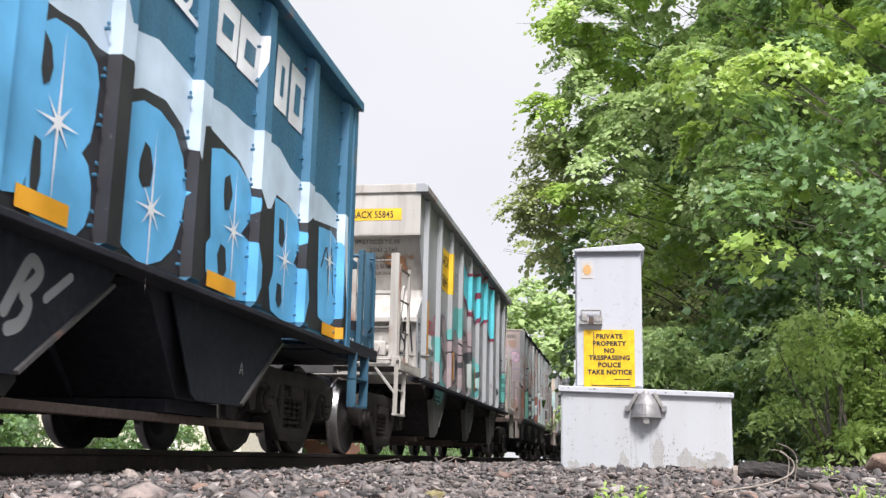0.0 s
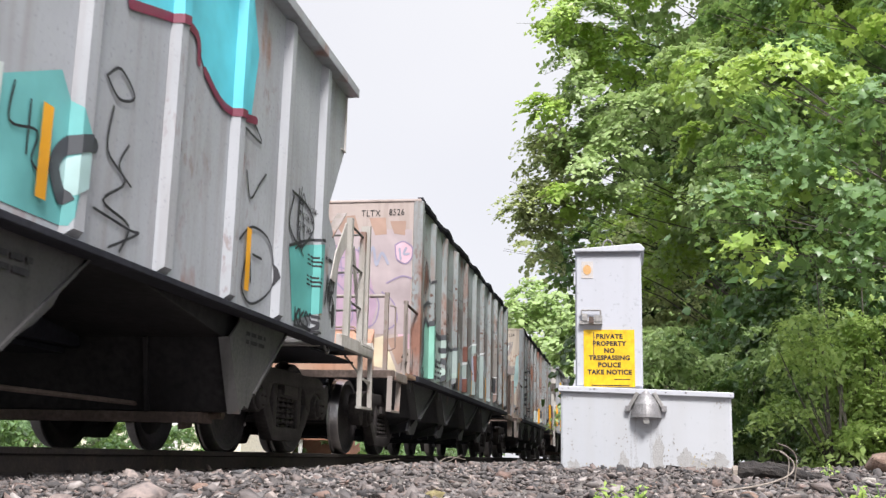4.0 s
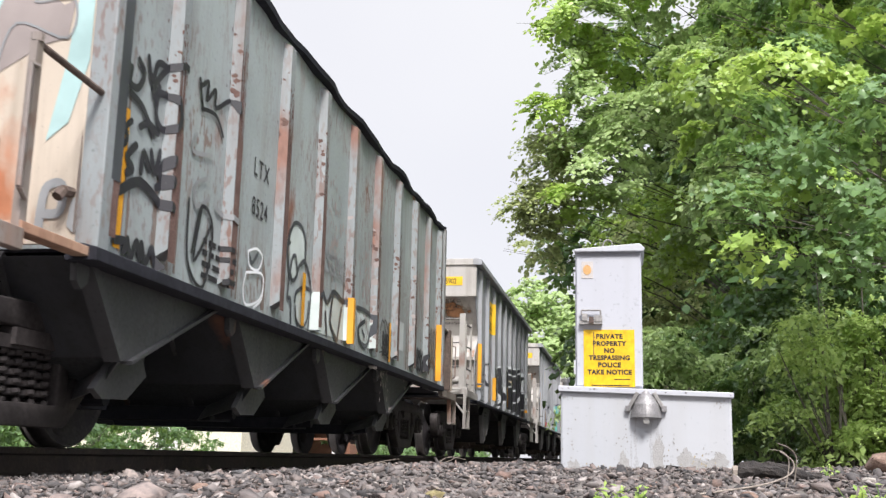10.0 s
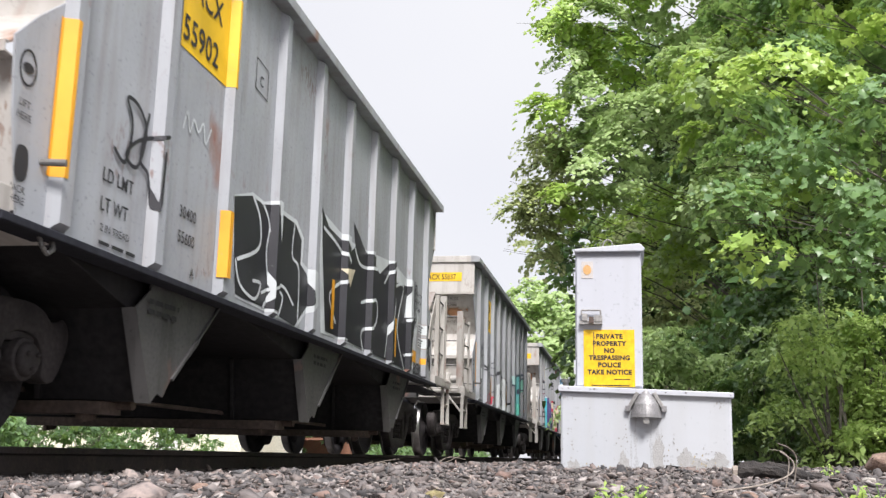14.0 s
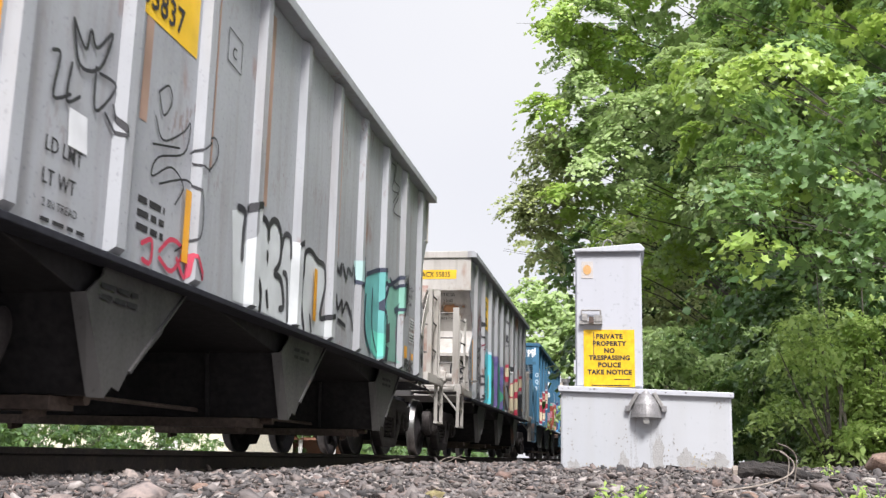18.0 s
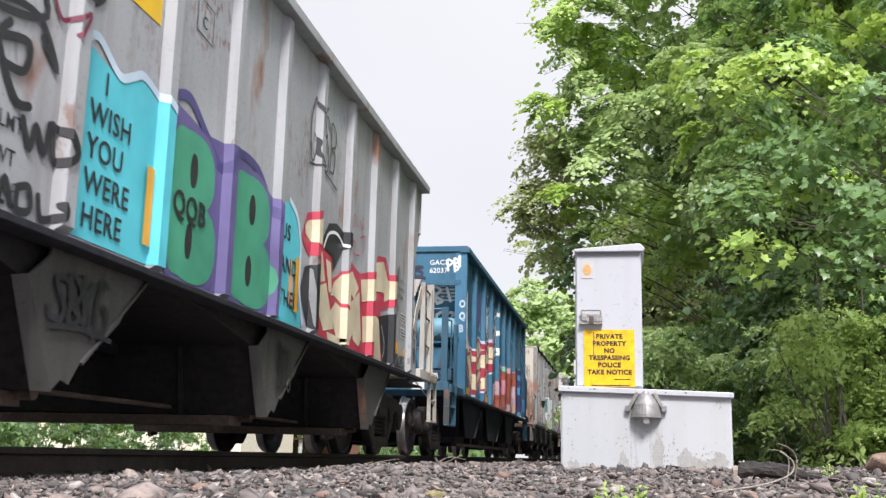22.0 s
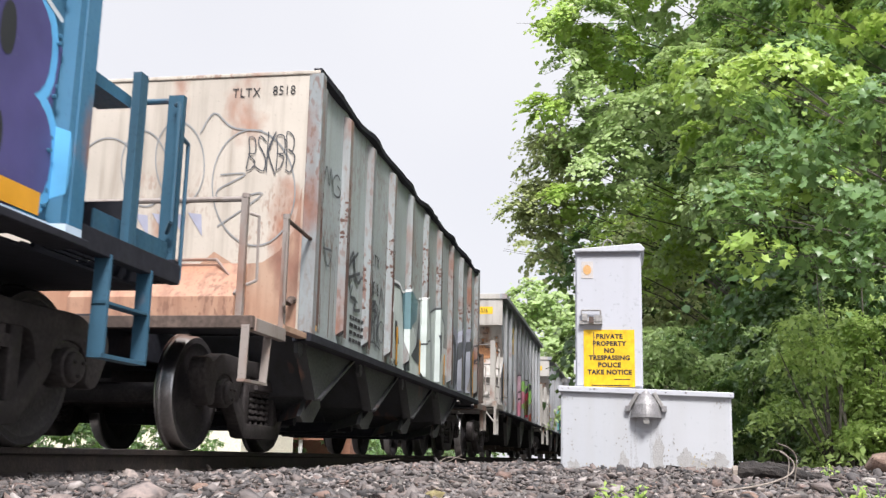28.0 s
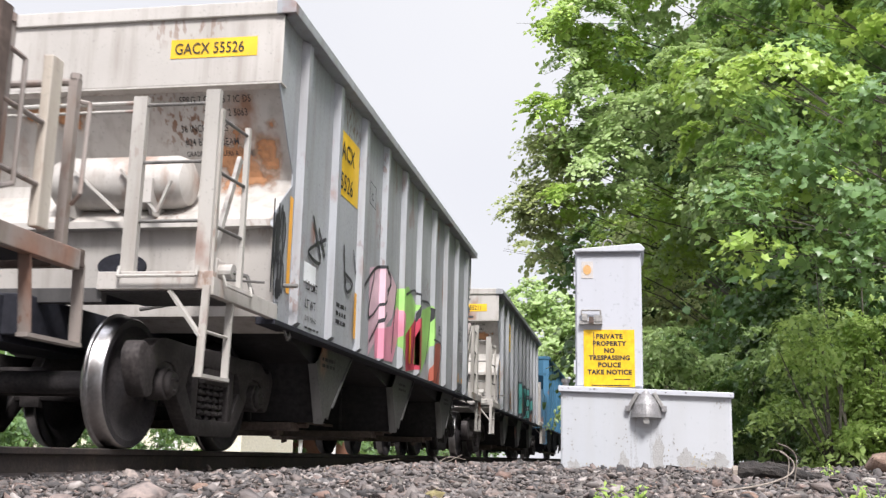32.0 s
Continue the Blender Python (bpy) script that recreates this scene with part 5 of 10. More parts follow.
def add_end_boxy(root, L, rear, m):
    def Y(y):
        return L - y if rear else y

    def yr(a, b):
        return min(Y(a), Y(b)), max(Y(a), Y(b))
    s = Shape()
    s.box(-1.52, 1.52, *yr(0.0, 0.02), 2.9, 3.46)
    cap = part("end_cap", s, m["end"], root, bevel=0.006)
    part("top_rail", Shape().box(-1.58, 1.58, *yr(-0.03, 0.06), 3.44, 3.54), m["end"], cap, bevel=0.008)
    part("lip", Shape().box(-1.52, 1.52, *yr(-0.015, 0.03), 2.86, 2.95), m["end"], cap)
    rv = Shape()
    for i in range(26):
        rv.rod((-1.45 + i * 0.116, Y(-0.012), 2.90), (-1.45 + i * 0.116, Y(-0.03), 2.90), 0.014, 6)
    part("rivet", rv, m["end"], cap)
    s = Shape()
    strip_profile(s, [(Y(a), b) for a, b in [(0.03, 2.9), (0.30, 2.45), (0.62, 2.02), (0.62, 1.98), (0.05, 1.80), (0.02, 1.45), (0.4, 1.0)]], -1.5, 1.5, 0.012, -1 if rear else 1)
    part("slope_sheet", s, m["sheet"], root)
    for sg in (1, -1):
        boxes("corner_post", m["post"], root, [(sg * 1.42, sg * 1.62, Y(-0.012), Y(0.12), 1.0, 3.5)])
    for bx in (-0.9, 0.25):
        part("end_fin", Shape().prism([(Y(0.0), 2.55), (Y(0.55), 2.0), (Y(0.0), 1.78)], "x", bx, bx + 0.02), m["post"], root)
    tank = part("air_reservoir", Shape().lathe([(0.0, 0.76), (0.12, 0.77), (0.18, 0.8), (0.2, 0.86), (0.2, 1.36), (0.18, 1.42), (0.1, 1.46), (0.0, 1.47)], (0, Y(0.05), 2.11), 24), M_TANK_BLUE, root, "blue air reservoir dusted with white paint", smooth=True)
    for bx in (0.9, 1.28):
        part("bracket", Shape().box(bx, bx + 0.04, *yr(-0.1, 0.3), 1.8, 1.95), m["end"], tank)
    part("pipe", Shape().pipe([(0.92, Y(-0.17), 2.18), (0.86, Y(-0.2), 2.1), (0.8, Y(-0.2), 1.62), (0.82, Y(-0.1), 1.4)], 0.014, 6), m["rail"], tank)
    part("pipe", Shape().pipe([(1.2, Y(-0.17), 2.02), (1.0, Y(-0.2), 1.9), (0.85, Y(-0.2), 1.78)], 0.012, 6), m["rail"], tank)
    if not rear:
        part("brake_rod", Shape().rod((1.62, Y(-0.95), 0.95), (1.62, Y(-0.95), 2.0), 0.014, 6), m["rail"], root)
        for u in (0.05, 0.98):
            part("decal", Shape().box(u, u + 0.2, -1.304, -1.3, 1.01, 1.13), SPRAY_WHITE, root, "white reflective block")
    boxes("platform_beam", m["rail"] if not rear else M_FRAME, root, [(-1.55, 1.55, Y(-1.3), Y(-1.22), 1.0, 1.14), (-1.5, 1.5, Y(-0.7), Y(-0.62), 1.2, 1.36), (1.53, 1.6, Y(-1.22), Y(0.0), 0.98, 1.1), (-1.53, -1.6, Y(-1.22), Y(0.0), 0.98, 1.1)])
    gr = Shape()
    for i in range(36):
        gr.box(-1.35 + i * 0.075, -1.325 + i * 0.075, *yr(-1.2, -0.72), 1.12, 1.16)
    part("walkway_grating", gr, m["under"], root)
    s0, s1 = (-0.36, -0.84) if rear else (-0.82, -1.44)
    for sg in (1, -1):
        if rear:
            part("side_plate", Shape().box(min(sg * 1.5, sg * 1.512), max(sg * 1.5, sg * 1.512), *yr(-1.2, -0.3), 1.0, 1.24), M_BLUE_DARK, root)
            part("grab_iron", Shape().pipe([(sg * 1.5, Y(-1.3), 1.95), (sg * 1.5, Y(-1.42), 1.93), (sg * 1.5, Y(-1.42), 1.05), (sg * 1.5, Y(-1.3), 1.03)], 0.014, 6), m["rail"], root)
        p = part("handrail_post", Shape().beam((sg * 1.48, Y(-1.26), 1.0), (sg * 1.48, Y(-1.26), 2.3 if not rear else 2.2), 0.1, 0.05), m["rail"], root)
        part("grab_iron", Shape().pipe([(sg * 1.5, Y(-1.2), 2.12), (sg * 1.56, Y(-1.12), 2.1), (sg * 1.56, Y(-1.12), 1.35), (sg * 1.5, Y(-1.2), 1.3)], 0.014, 6), m["rail"], p)
        part("handrail_post", Shape().beam((sg * 1.55, Y(-0.62), 1.0), (sg * 1.55, Y(-0.62), 2.1), 0.05, 0.09), m["rail"], root)
        st = part("step", Shape().beam((sg * 1.56, Y(s1), 0.48), (sg * 1.56, Y(s1), 1.0), 0.09, 0.022), m["rail"] if rear else M_GUSSET, root)
        part("stile", Shape().beam((sg * 1.56, Y(s0), 0.48), (sg * 1.56, Y(s0), 1.0), 0.09, 0.022), m["rail"], st)
        for (za, zb) in ((0.46, 0.482), (0.74, 0.755)):
            part("tread", Shape().box(min(sg * 1.52, sg * 1.6), max(sg * 1.52, sg * 1.6), *yr(s1 - 0.02, s0 + 0.02), za, zb), m["rail"], st)
        part("shelf_bracket", Shape().box(min(sg * 1.3, sg * 1.5), max(sg * 1.3, sg * 1.5), *yr(-0.62, 0.0), 1.9, 1.97), m["end"], root)
    part("handrail", Shape().rod((-1.46, Y(-1.26), 2.27 if not rear else 2.17), (1.46, Y(-1.26), 2.27 if not rear else 2.17), 0.02), m["rail"], root)


def post_mesh(kind, mat):
    k = KINDS[kind]
    z0, z1 = 1.0, k["top"] - 0.12
    base, half = (0.075, 0.05) if kind != "boxy" else (0.085, 0.075)
    a, b = k["sheet"], k["face"]
    s = Shape()
    lo = z0 if kind != "wavy" else z0 + 0.1
    s.add([(a, -base, lo), (b, -half, lo + 0.05), (b, half, lo + 0.05), (a, base, lo), (a, -base, z1), (b, -half, z1 - 0.03), (b, half, z1 - 0.03), (a, base, z1)],
          [(0, 1, 5, 4), (1, 2, 6, 5), (2, 3, 7, 6), (0, 3, 2, 1), (4, 5, 6, 7)])
    if kind == "boxy":
        for i in range(9):
            z = z0 + 0.2 + i * 0.26
            s.rod((a, -base - 0.03, z), (a + 0.014, -base - 0.03, z), 0.012, 6)
            s.rod((a, base + 0.03, z), (a + 0.014, base + 0.03, z), 0.012, 6)
    return s.mesh("side_post", mat)


POSTS = {}
CARS = []


def hopper_car(kind, front, m, label, slide=0.0):
    """A whole car: kind of body, where its front end stands at the start, its paints."""
    k = KINDS[kind]
    k = dict(k, posts=[max(y + slide, 0.12 if kind == "wavy" else 0.0) for y in k["posts"]])
    L, top = k["length"], k["top"]
    root = new("hopper_car")
    root.matrix_basis = pose(TRACK_X, front, 0)
    tagged(root, label, "hopper car", "cars of the freight train")
    CARS.append((root, front))
    side = Side(k["sheet"], k["face"], k["posts"], *((0.075, 0.05) if kind != "boxy" else (0.085, 0.075)))
    outline = {"ribbed": [(0.02, top - 0.08)] + S_CURVE + [(0.09, 1.5), (0.2, 1.02)], "wavy": [(0, top - 0.05), (0, 1.0)], "boxy": [(0, top - 0.05), (0, 1.0)]}[kind]
    lead = FRONT_SET if kind == "ribbed" else 0.0
    outline = [(a + lead, b) for a, b in outline] + [(L - (a if b > 1.6 else min(a, 0.06)), b) for a, b in reversed(outline)]
    for sg in (1, -1):
        s = Shape()
        s.prism(outline, "x", sg * (k["sheet"] - 0.012), sg * k["sheet"])
        part("side_sheet", s, m["sheet"], root)
        key = (kind, m["post"].name)
        if key not in POSTS:
            POSTS[key] = post_mesh(kind, m["post"])
        for y in k["posts"]:
            part("side_post", POSTS[key], None, root, at=pose(0, y, 0) if sg > 0 else pose(0, y, 0, 0, 0, 180))
        s = Shape()
        if kind == "wavy":
            n = 48
            rng = random.Random(int(front * 10) + sg)
            sag = [0.035 * abs(math.sin(math.pi * i / n * 10)) * rng.uniform(0.4, 1.3) for i in range(n + 1)]
            push = [0.02 * math.sin(i * 0.8) + rng.uniform(-0.008, 0.008) for i in range(n + 1)]
            ring = []
            for i in range(n + 1):
                for x, z in ((1.54, top - 0.06 - sag[i]), (1.61, top - 0.05 - sag[i]), (1.615, top - sag[i]), (1.54, top - sag[i])):
                    ring.append((sg * (x + push[i]), L * i / n, z))
            fs = [(4 * i + j, 4 * i + 4 + j, 4 * i + 4 + (j + 1) % 4, 4 * i + (j + 1) % 4) for i in range(n) for j in range(4)] + [(3, 2, 1, 0), (4 * n, 4 * n + 1, 4 * n + 2, 4 * n + 3)]
            s.add(ring, fs if sg > 0 else [tuple(reversed(f)) for f in fs])
            part("top_chord", s, m["chord"], root)
        else:
            s.prism([(sg * 1.50, top - 0.12), (sg * 1.665, top - 0.12), (sg * 1.665, top - 0.03), (sg * 1.62, top), (sg * 1.50, top)], "y", lead - 0.04, L + 0.04)
            part("top_chord", s, m["chord"], root, bevel=0.006)
        s = Shape()
        depth = {"ribbed": 0.06, "wavy": 0.09, "boxy": 0.06}[kind]
        s.prism([(sg * 1.46, 1.02 - depth), (sg * (k["face"] + (0.01 if kind != "boxy" else 0.05)), 1.02 - depth), (sg * (k["face"] + (0.01 if kind != "boxy" else 0.05)), 1.0), (sg * k["sheet"], 1.02), (sg * 1.46, 1.02)], "y", lead - 0.02, L + 0.02)
        part("side_sill", s, m["sill"], root, bevel=0.006)
    if kind == "boxy":
        for a, b in zip(k["posts"], k["posts"][1:]):
            s = Shape()
            for y in (a + 0.14, b - 0.14):
                for i in range(9):
                    z = 1.12 + 0.27 * i
                    s.rod((k["sheet"], y, z), (k["sheet"] + 0.032, y, z), 0.011, 6)
            tagged(part("rivet", s, m["sheet"], root), kind="stuff")
    part("floor_sheet", Shape().box(-1.5, 1.5, 0.4, L - 0.4, 1.06, 1.08), M_FRAME, root)
    {"ribbed": add_end_ribbed, "wavy": add_end_wavy, "boxy": add_end_boxy}[kind](root, L, False, m)
    {"ribbed": add_end_ribbed, "wavy": add_end_wavy, "boxy": add_end_boxy}[kind](root, L, True, m)
    add_hoppers(root, kind, m, L)
    add_couplers(root, L)
    add_truck(root, k["axle"])
    add_truck(root, L - k["axle"] + 0.38)
    return root, side


def paints(kind, **over):
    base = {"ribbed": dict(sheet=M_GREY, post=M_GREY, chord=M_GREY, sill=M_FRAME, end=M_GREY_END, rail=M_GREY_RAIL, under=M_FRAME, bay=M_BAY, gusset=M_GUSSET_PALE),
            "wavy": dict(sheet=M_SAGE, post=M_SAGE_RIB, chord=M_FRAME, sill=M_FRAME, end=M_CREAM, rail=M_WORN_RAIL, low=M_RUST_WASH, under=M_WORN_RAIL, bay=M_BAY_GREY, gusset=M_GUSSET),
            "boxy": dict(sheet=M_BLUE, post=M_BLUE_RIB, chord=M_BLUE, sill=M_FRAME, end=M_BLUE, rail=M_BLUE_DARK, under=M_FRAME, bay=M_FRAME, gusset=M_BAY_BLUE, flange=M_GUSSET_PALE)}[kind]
    base.update(over)
    return base


# ---- paint on the cars ----
SPRAY = {n: sprayed("spray_" + n, c) for n, c in dict(
    haze=(0.285, 0.30, 0.355), olive_spray=(0.19, 0.21, 0.13), sea_mist=(0.34, 0.43, 0.405), slate=(0.10, 0.19, 0.22), black=(0.02, 0.02, 0.026), blush=(0.40, 0.335, 0.35), dusty_pink=(0.40, 0.285, 0.38), faded_mauve=(0.27, 0.22, 0.34), mist=(0.52, 0.58, 0.57), dusk=(0.32, 0.33, 0.42), fog=(0.29, 0.35, 0.35), navy=(0.03, 0.038, 0.07), old_teal=(0.13, 0.40, 0.40), white=(0.75, 0.77, 0.80), sky=(0.11, 0.40, 0.70), pale=(0.50, 0.62, 0.74), cyan=(0.09, 0.50, 0.60), teal=(0.10, 0.36, 0.34),
    mauve=(0.30, 0.24, 0.26), pink=(0.66, 0.26, 0.36), rose=(0.62, 0.42, 0.50), maroon=(0.16, 0.02, 0.05), crimson=(0.33, 0.025, 0.06), red=(0.45, 0.04, 0.08), cream=(0.60, 0.53, 0.39), green=(0.06, 0.30, 0.19), violet=(0.07, 0.06, 0.19),
    lilac=(0.115, 0.095, 0.25), brick=(0.34, 0.08, 0.05), mint=(0.16, 0.60, 0.50), peach=(0.70, 0.42, 0.26), lime=(0.30, 0.55, 0.16), grey=(0.25, 0.26, 0.27), silver=(0.55, 0.58, 0.60), rustred=(0.16, 0.06, 0.045), oldrust=(0.36, 0.24, 0.19), ash=(0.30, 0.26, 0.25), paleaqua=(0.38, 0.55, 0.55), dark=(0.05, 0.055, 0.065), seagreen=(0.20, 0.43, 0.36), brown=(0.19, 0.175, 0.17)).items()}
GLYPHS = {}


def glyph(ch, fat):
    """One letter's outline, scaled so that the plain letter fills the unit square."""
    key = (ch, round(fat, 3))
    if key not in GLYPHS:
        base = letters(ch, 1.0)
        xs, ys = [p[0] for q in base for p in q], [p[1] for q in base for p in q]
        w, h = max(xs) - min(xs), max(ys) - min(ys)
        GLYPHS[key] = [[((p[0] - min(xs)) / w, (p[1] - min(ys)) / h) for p in q] for q in letters(ch, 1.0, fat)]
    return GLYPHS[key]


def smooth_line(pts, steps=5):
    out = []
    n = len(pts)
    for i in range(n - 1):
        p0, p1, p2, p3 = pts[max(0, i - 1)], pts[i], pts[i + 1], pts[min(n - 1, i + 2)]
        for k in range(steps):
            t = k / steps
            out.append(tuple(0.5 * (2 * p1[j] + (p2[j] - p0[j]) * t + (2 * p0[j] - 5 * p1[j] + 4 * p2[j] - p3[j]) * t * t + (3 * p1[j] - p0[j] - 3 * p2[j] + p3[j]) * t ** 3) for j in (0, 1)))
    return out + [pts[-1]]


class Wall:
    """A place to lay paint: a car's side, or an end in which y follows from z."""

    def __init__(self, root, side=None, depth=None, rear=False):
        self.root, self.side, self.depth = root, side, depth
        self.shift = 0.0

    def put(self, name, polys, mat, lift, label=""):
        s = Shape()
        if self.side:
            for k, p in enumerate(polys):
                self.side.lay(s, [[(u + self.shift, v) for u, v in p]], lift + 6e-6 * k)
        else:
            for k, p in enumerate(polys):
                s.add([(u, self.depth(v) - lift - 6e-6 * k, v) for u, v in p], [tuple(range(len(p)))])
        if s.f:
            bm = bmesh.new()
            vs = [bm.verts.new(p) for p in s.v]
            for f in s.f:
                bm.faces.new([vs[i] for i in f])
            bmesh.ops.remove_doubles(bm, verts=vs, dist=0.0004)
            me = bpy.data.meshes.new(name)
            bm.to_mesh(me)
            bm.free()
            me.materials.append(SPRAY[mat] if isinstance(mat, str) else mat)
            return part(name, me, None, self.root, label)

    def letters(self, text, u0, u1, v0, v1, fills, edge="black", fat=0.030, edge_fat=0.094, lift=0.005, tilt=0.0, overlap=0.04, seed=1, lean=0.0, wild=0.07):
        """Fat outlined letters, side by side in a box."""
        rng = random.Random(seed)
        n = len(text)
        w = (u1 - u0) / n
        for i, ch in enumerate(text):
            a, b = u0 + w * i - overlap * w, u0 + w * (i + 1) + overlap * w
            lo, hi = v0 + rng.uniform(0, 0.05) + tilt * i, v1 - rng.uniform(0, 0.12) + tilt * i
            k = rng.uniform(-0.06, 0.06) + lean

            ph, amp = rng.uniform(0, 6.28), rng.uniform(0.6, 1.2) * wild

            def fit(polys):
                out = []
                for q in polys:
                    r = []
                    for c, d in zip(q, q[1:] + q[:1]):
                        for f in (0.0, 0.5):
                            x, z = c[0] + (d[0] - c[0]) * f, c[1] + (d[1] - c[1]) * f
                            x2 = x + amp * math.sin(5.0 * z + ph) + 0.6 * amp * math.sin(11.0 * z + 2 * ph)
                            z2 = z + amp * math.sin(4.5 * x + 1.7 * ph) + 0.25 * (x - 0.5) ** 2 * (1 if z > 0.5 else -1) * wild * 5
                            r.append((a + (b - a) * (0.12 + 0.76 * x2) + k * (z2 - 0.5), lo + (hi - lo) * (0.08 + 0.84 * z2)))
                    out.append(r)
                return out
            if edge:
                self.put("graffiti", fit(glyph(ch, edge_fat)), edge, lift + 0.0022 * i)
            if fills:
                self.put("graffiti", fit(glyph(ch, fat)), fills[i % len(fills)], lift + 0.0022 * i + 0.0011)

    def bubble(self, ch, a, b, v0, v1, fill, edge, lift=0.010, hole="black", rim=0.06):
        """A swollen letter of round lobes with small dark eyes."""
        w, h = b - a, v1 - v0

        def lobes(g):
            def r(cx, cz, ww, hh, power):
                return rounded(a + w * cx, v0 + h * cz, w * ww + 2 * g, h * hh + 2 * g, 26, power)
            if ch == "O":
                return [r(0.5, 0.5, 0.96, 0.98, 2.4)]
            if ch == "Y":
                return [r(0.5, 0.5, 0.9, 0.96, 4.0)]
            return [r(0.34, 0.5, 0.62, 0.98, 6.0), r(0.46, 0.74, 0.86, 0.52, 2.5), r(0.5, 0.27, 0.98, 0.56, 2.5)]
        for i, p in enumerate(lobes(rim)):
            self.put("graffiti", [p], edge, lift + 0.0006 * i)
        for i, p in enumerate(lobes(0.0)):
            self.put("graffiti", [p], fill, lift + 0.003 + 0.0006 * i)
        eyes = [(0.48, 0.56, 0.2, 0.28)] if ch == "O" else [(0.44, 0.74, 0.15, 0.24), (0.42, 0.26, 0.14, 0.24)]
        if ch == "Y":
            eyes = [(0.5, 0.82, 0.12, 0.24), (0.5, 0.2, 0.5, 0.05)]
        for cx, cz, ww, hh in eyes:
            self.put("graffiti", [rounded(a + w * cx, v0 + h * cz, w * ww, h * hh, 16, 2.2)], hole, lift + 0.006)

    def blotches(self, u, v, r, n, mat, seed, lift=0.003, tall=1.0):
        """Irregular spots of rust or dirt."""
        rng = random.Random(seed)
        polys = []
        for _ in range(n):
            cu, cv, rr = u + rng.gauss(0, r), v + rng.gauss(0, r * tall), r * rng.uniform(0.04, 0.16)
            polys.append([(cu + rr * rng.uniform(0.5, 1.2) * math.cos(t * 0.57), cv + tall * rr * rng.uniform(0.5, 1.2) * math.sin(t * 0.57)) for t in range(11)])
        ob = self.put("rust_patch", polys, mat, lift)
        if ob:
            tagged(ob, kind="stuff")

    def line(self, pts, w, mat="black", lift=0.012, smooth=True):
        self.put("graffiti", stroke(smooth_line(pts) if smooth else pts, w), mat, lift)

    def area(self, pts, mat, lift=0.003):
        self.put("graffiti", [pts], mat, lift)

    def tag(self, u0, u1, v0, v1, mat="black", w=0.02, n=16, seed=1, lift=0.013):
        """A quick hand-styled scrawl of loops."""
        rng = random.Random(seed)
        signs = max(2, n // 3)
        if abs(v1 - v0) > 1.4 * abs(u1 - u0):
            signs = max(2, signs)
        du = (u1 - u0) / signs
        tall = v1 - v0
        for i in range(signs):
            a, kind = u0 + du * i, rng.randrange(5)
            j = [rng.uniform(-0.09, 0.09) for _ in range(12)]
            shapes = ([(0.1, 0.0), (0.2, 0.5), (0.15, 1.0), (0.8, 0.85), (0.75, 0.55), (0.25, 0.5), (0.85, 0.3), (0.6, 0.0), (0.1, 0.05)],
                      [(0.9, 0.9), (0.5, 1.0), (0.1, 0.6), (0.2, 0.1), (0.7, 0.0), (0.9, 0.4), (0.55, 0.5)],
                      [(0.0, 0.1), (0.3, 1.0), (0.5, 0.3), (0.7, 1.0), (1.0, 0.0)],
                      [(0.15, 1.0), (0.2, 0.0), (0.25, 0.55), (0.9, 1.0), (0.3, 0.5), (1.0, -0.1)],
                      [(0.9, 0.85), (0.4, 1.0), (0.2, 0.7), (0.8, 0.4), (0.7, 0.05), (0.0, 0.1), (-0.1, 0.3)])[kind]
            self.line([(a + du * 1.1 * (p[0] + j[k]), v0 + tall * (p[1] + j[-1 - k])) for k, p in enumerate(shapes)], w, mat, lift)
        if rng.random() < 0.5:
            self.line([(u0, v0 - 0.1 * tall), (u0 + 0.5 * (u1 - u0), v0 - 0.02 * tall), (u1 + 0.1 * (u1 - u0), v0 - 0.14 * tall)], w * 0.8, mat, lift)

    def star(self, u, v, r, lift=0.016):
        polys = []
        for k in range(4):
            a = k * math.pi / 4
            rr = r * (1.9 if k == 2 else 0.62 if k % 2 else 0.8)
            d = (math.cos(a), math.sin(a))
            nrm = (-d[1] * r * 0.05, d[0] * r * 0.05)
            polys.append([(u - d[0] * rr, v - d[1] * rr), (u + nrm[0], v + nrm[1]), (u + d[0] * rr, v + d[1] * rr), (u - nrm[0], v - nrm[1])])
        polys.append(rounded(u, v, r * 0.3, r * 0.3, 10, 2))
        self.put("graffiti", polys, "white", lift)

    def text(self, body, u, v, size, mat, lift=0.006, spacing=1.05, bold=0.008, name="lettering", squeeze=1.0, upright=False):
        polys = [[(u + p[0] * squeeze, v + p[1]) if not upright else (u - p[1], v + p[0]) for p in q] for q in letters(body, size, bold * size, spacing)]
        self.put(name, polys, mat, lift)

    def bars(self, u0, u1, v0, v1, rows, mat, seed=3, lift=0.006):
        """Writing too small to read."""
        rng = random.Random(seed)
        h = (v1 - v0) / rows
        polys = []
        for r in range(rows):
            u = u0
            while u < u1 - 0.02:
                w = min(rng.uniform(0.05, 0.16), u1 - u)
                polys.append([(u, v0 + h * r), (u + w, v0 + h * r), (u + w, v0 + h * r + h * 0.5), (u, v0 + h * r + h * 0.5)])
                u += w + 0.03
        self.put("lettering", polys, mat, lift)

    def block(self, u0, u1, v0, v1, mat, name="decal", lift=0.004, label="", skew=0.0):
        self.put(name, [[(u0, v0), (u1, v0), (u1 + skew, v1), (u0 + skew, v1)]], mat, lift, label)


def ribbed_depth(v):
    return FRONT_SET + float(np.interp(v, [1.05, 1.735, 1.74, 1.795, 1.80, 2.13, 2.24, 2.40, 2.68, 2.92, 2.93, 3.6], [0.2, 0.10, 0.0, 0.0, 0.03, 0.47, 0.50, 0.43, 0.26, 0.13, 0.0, 0.0]))


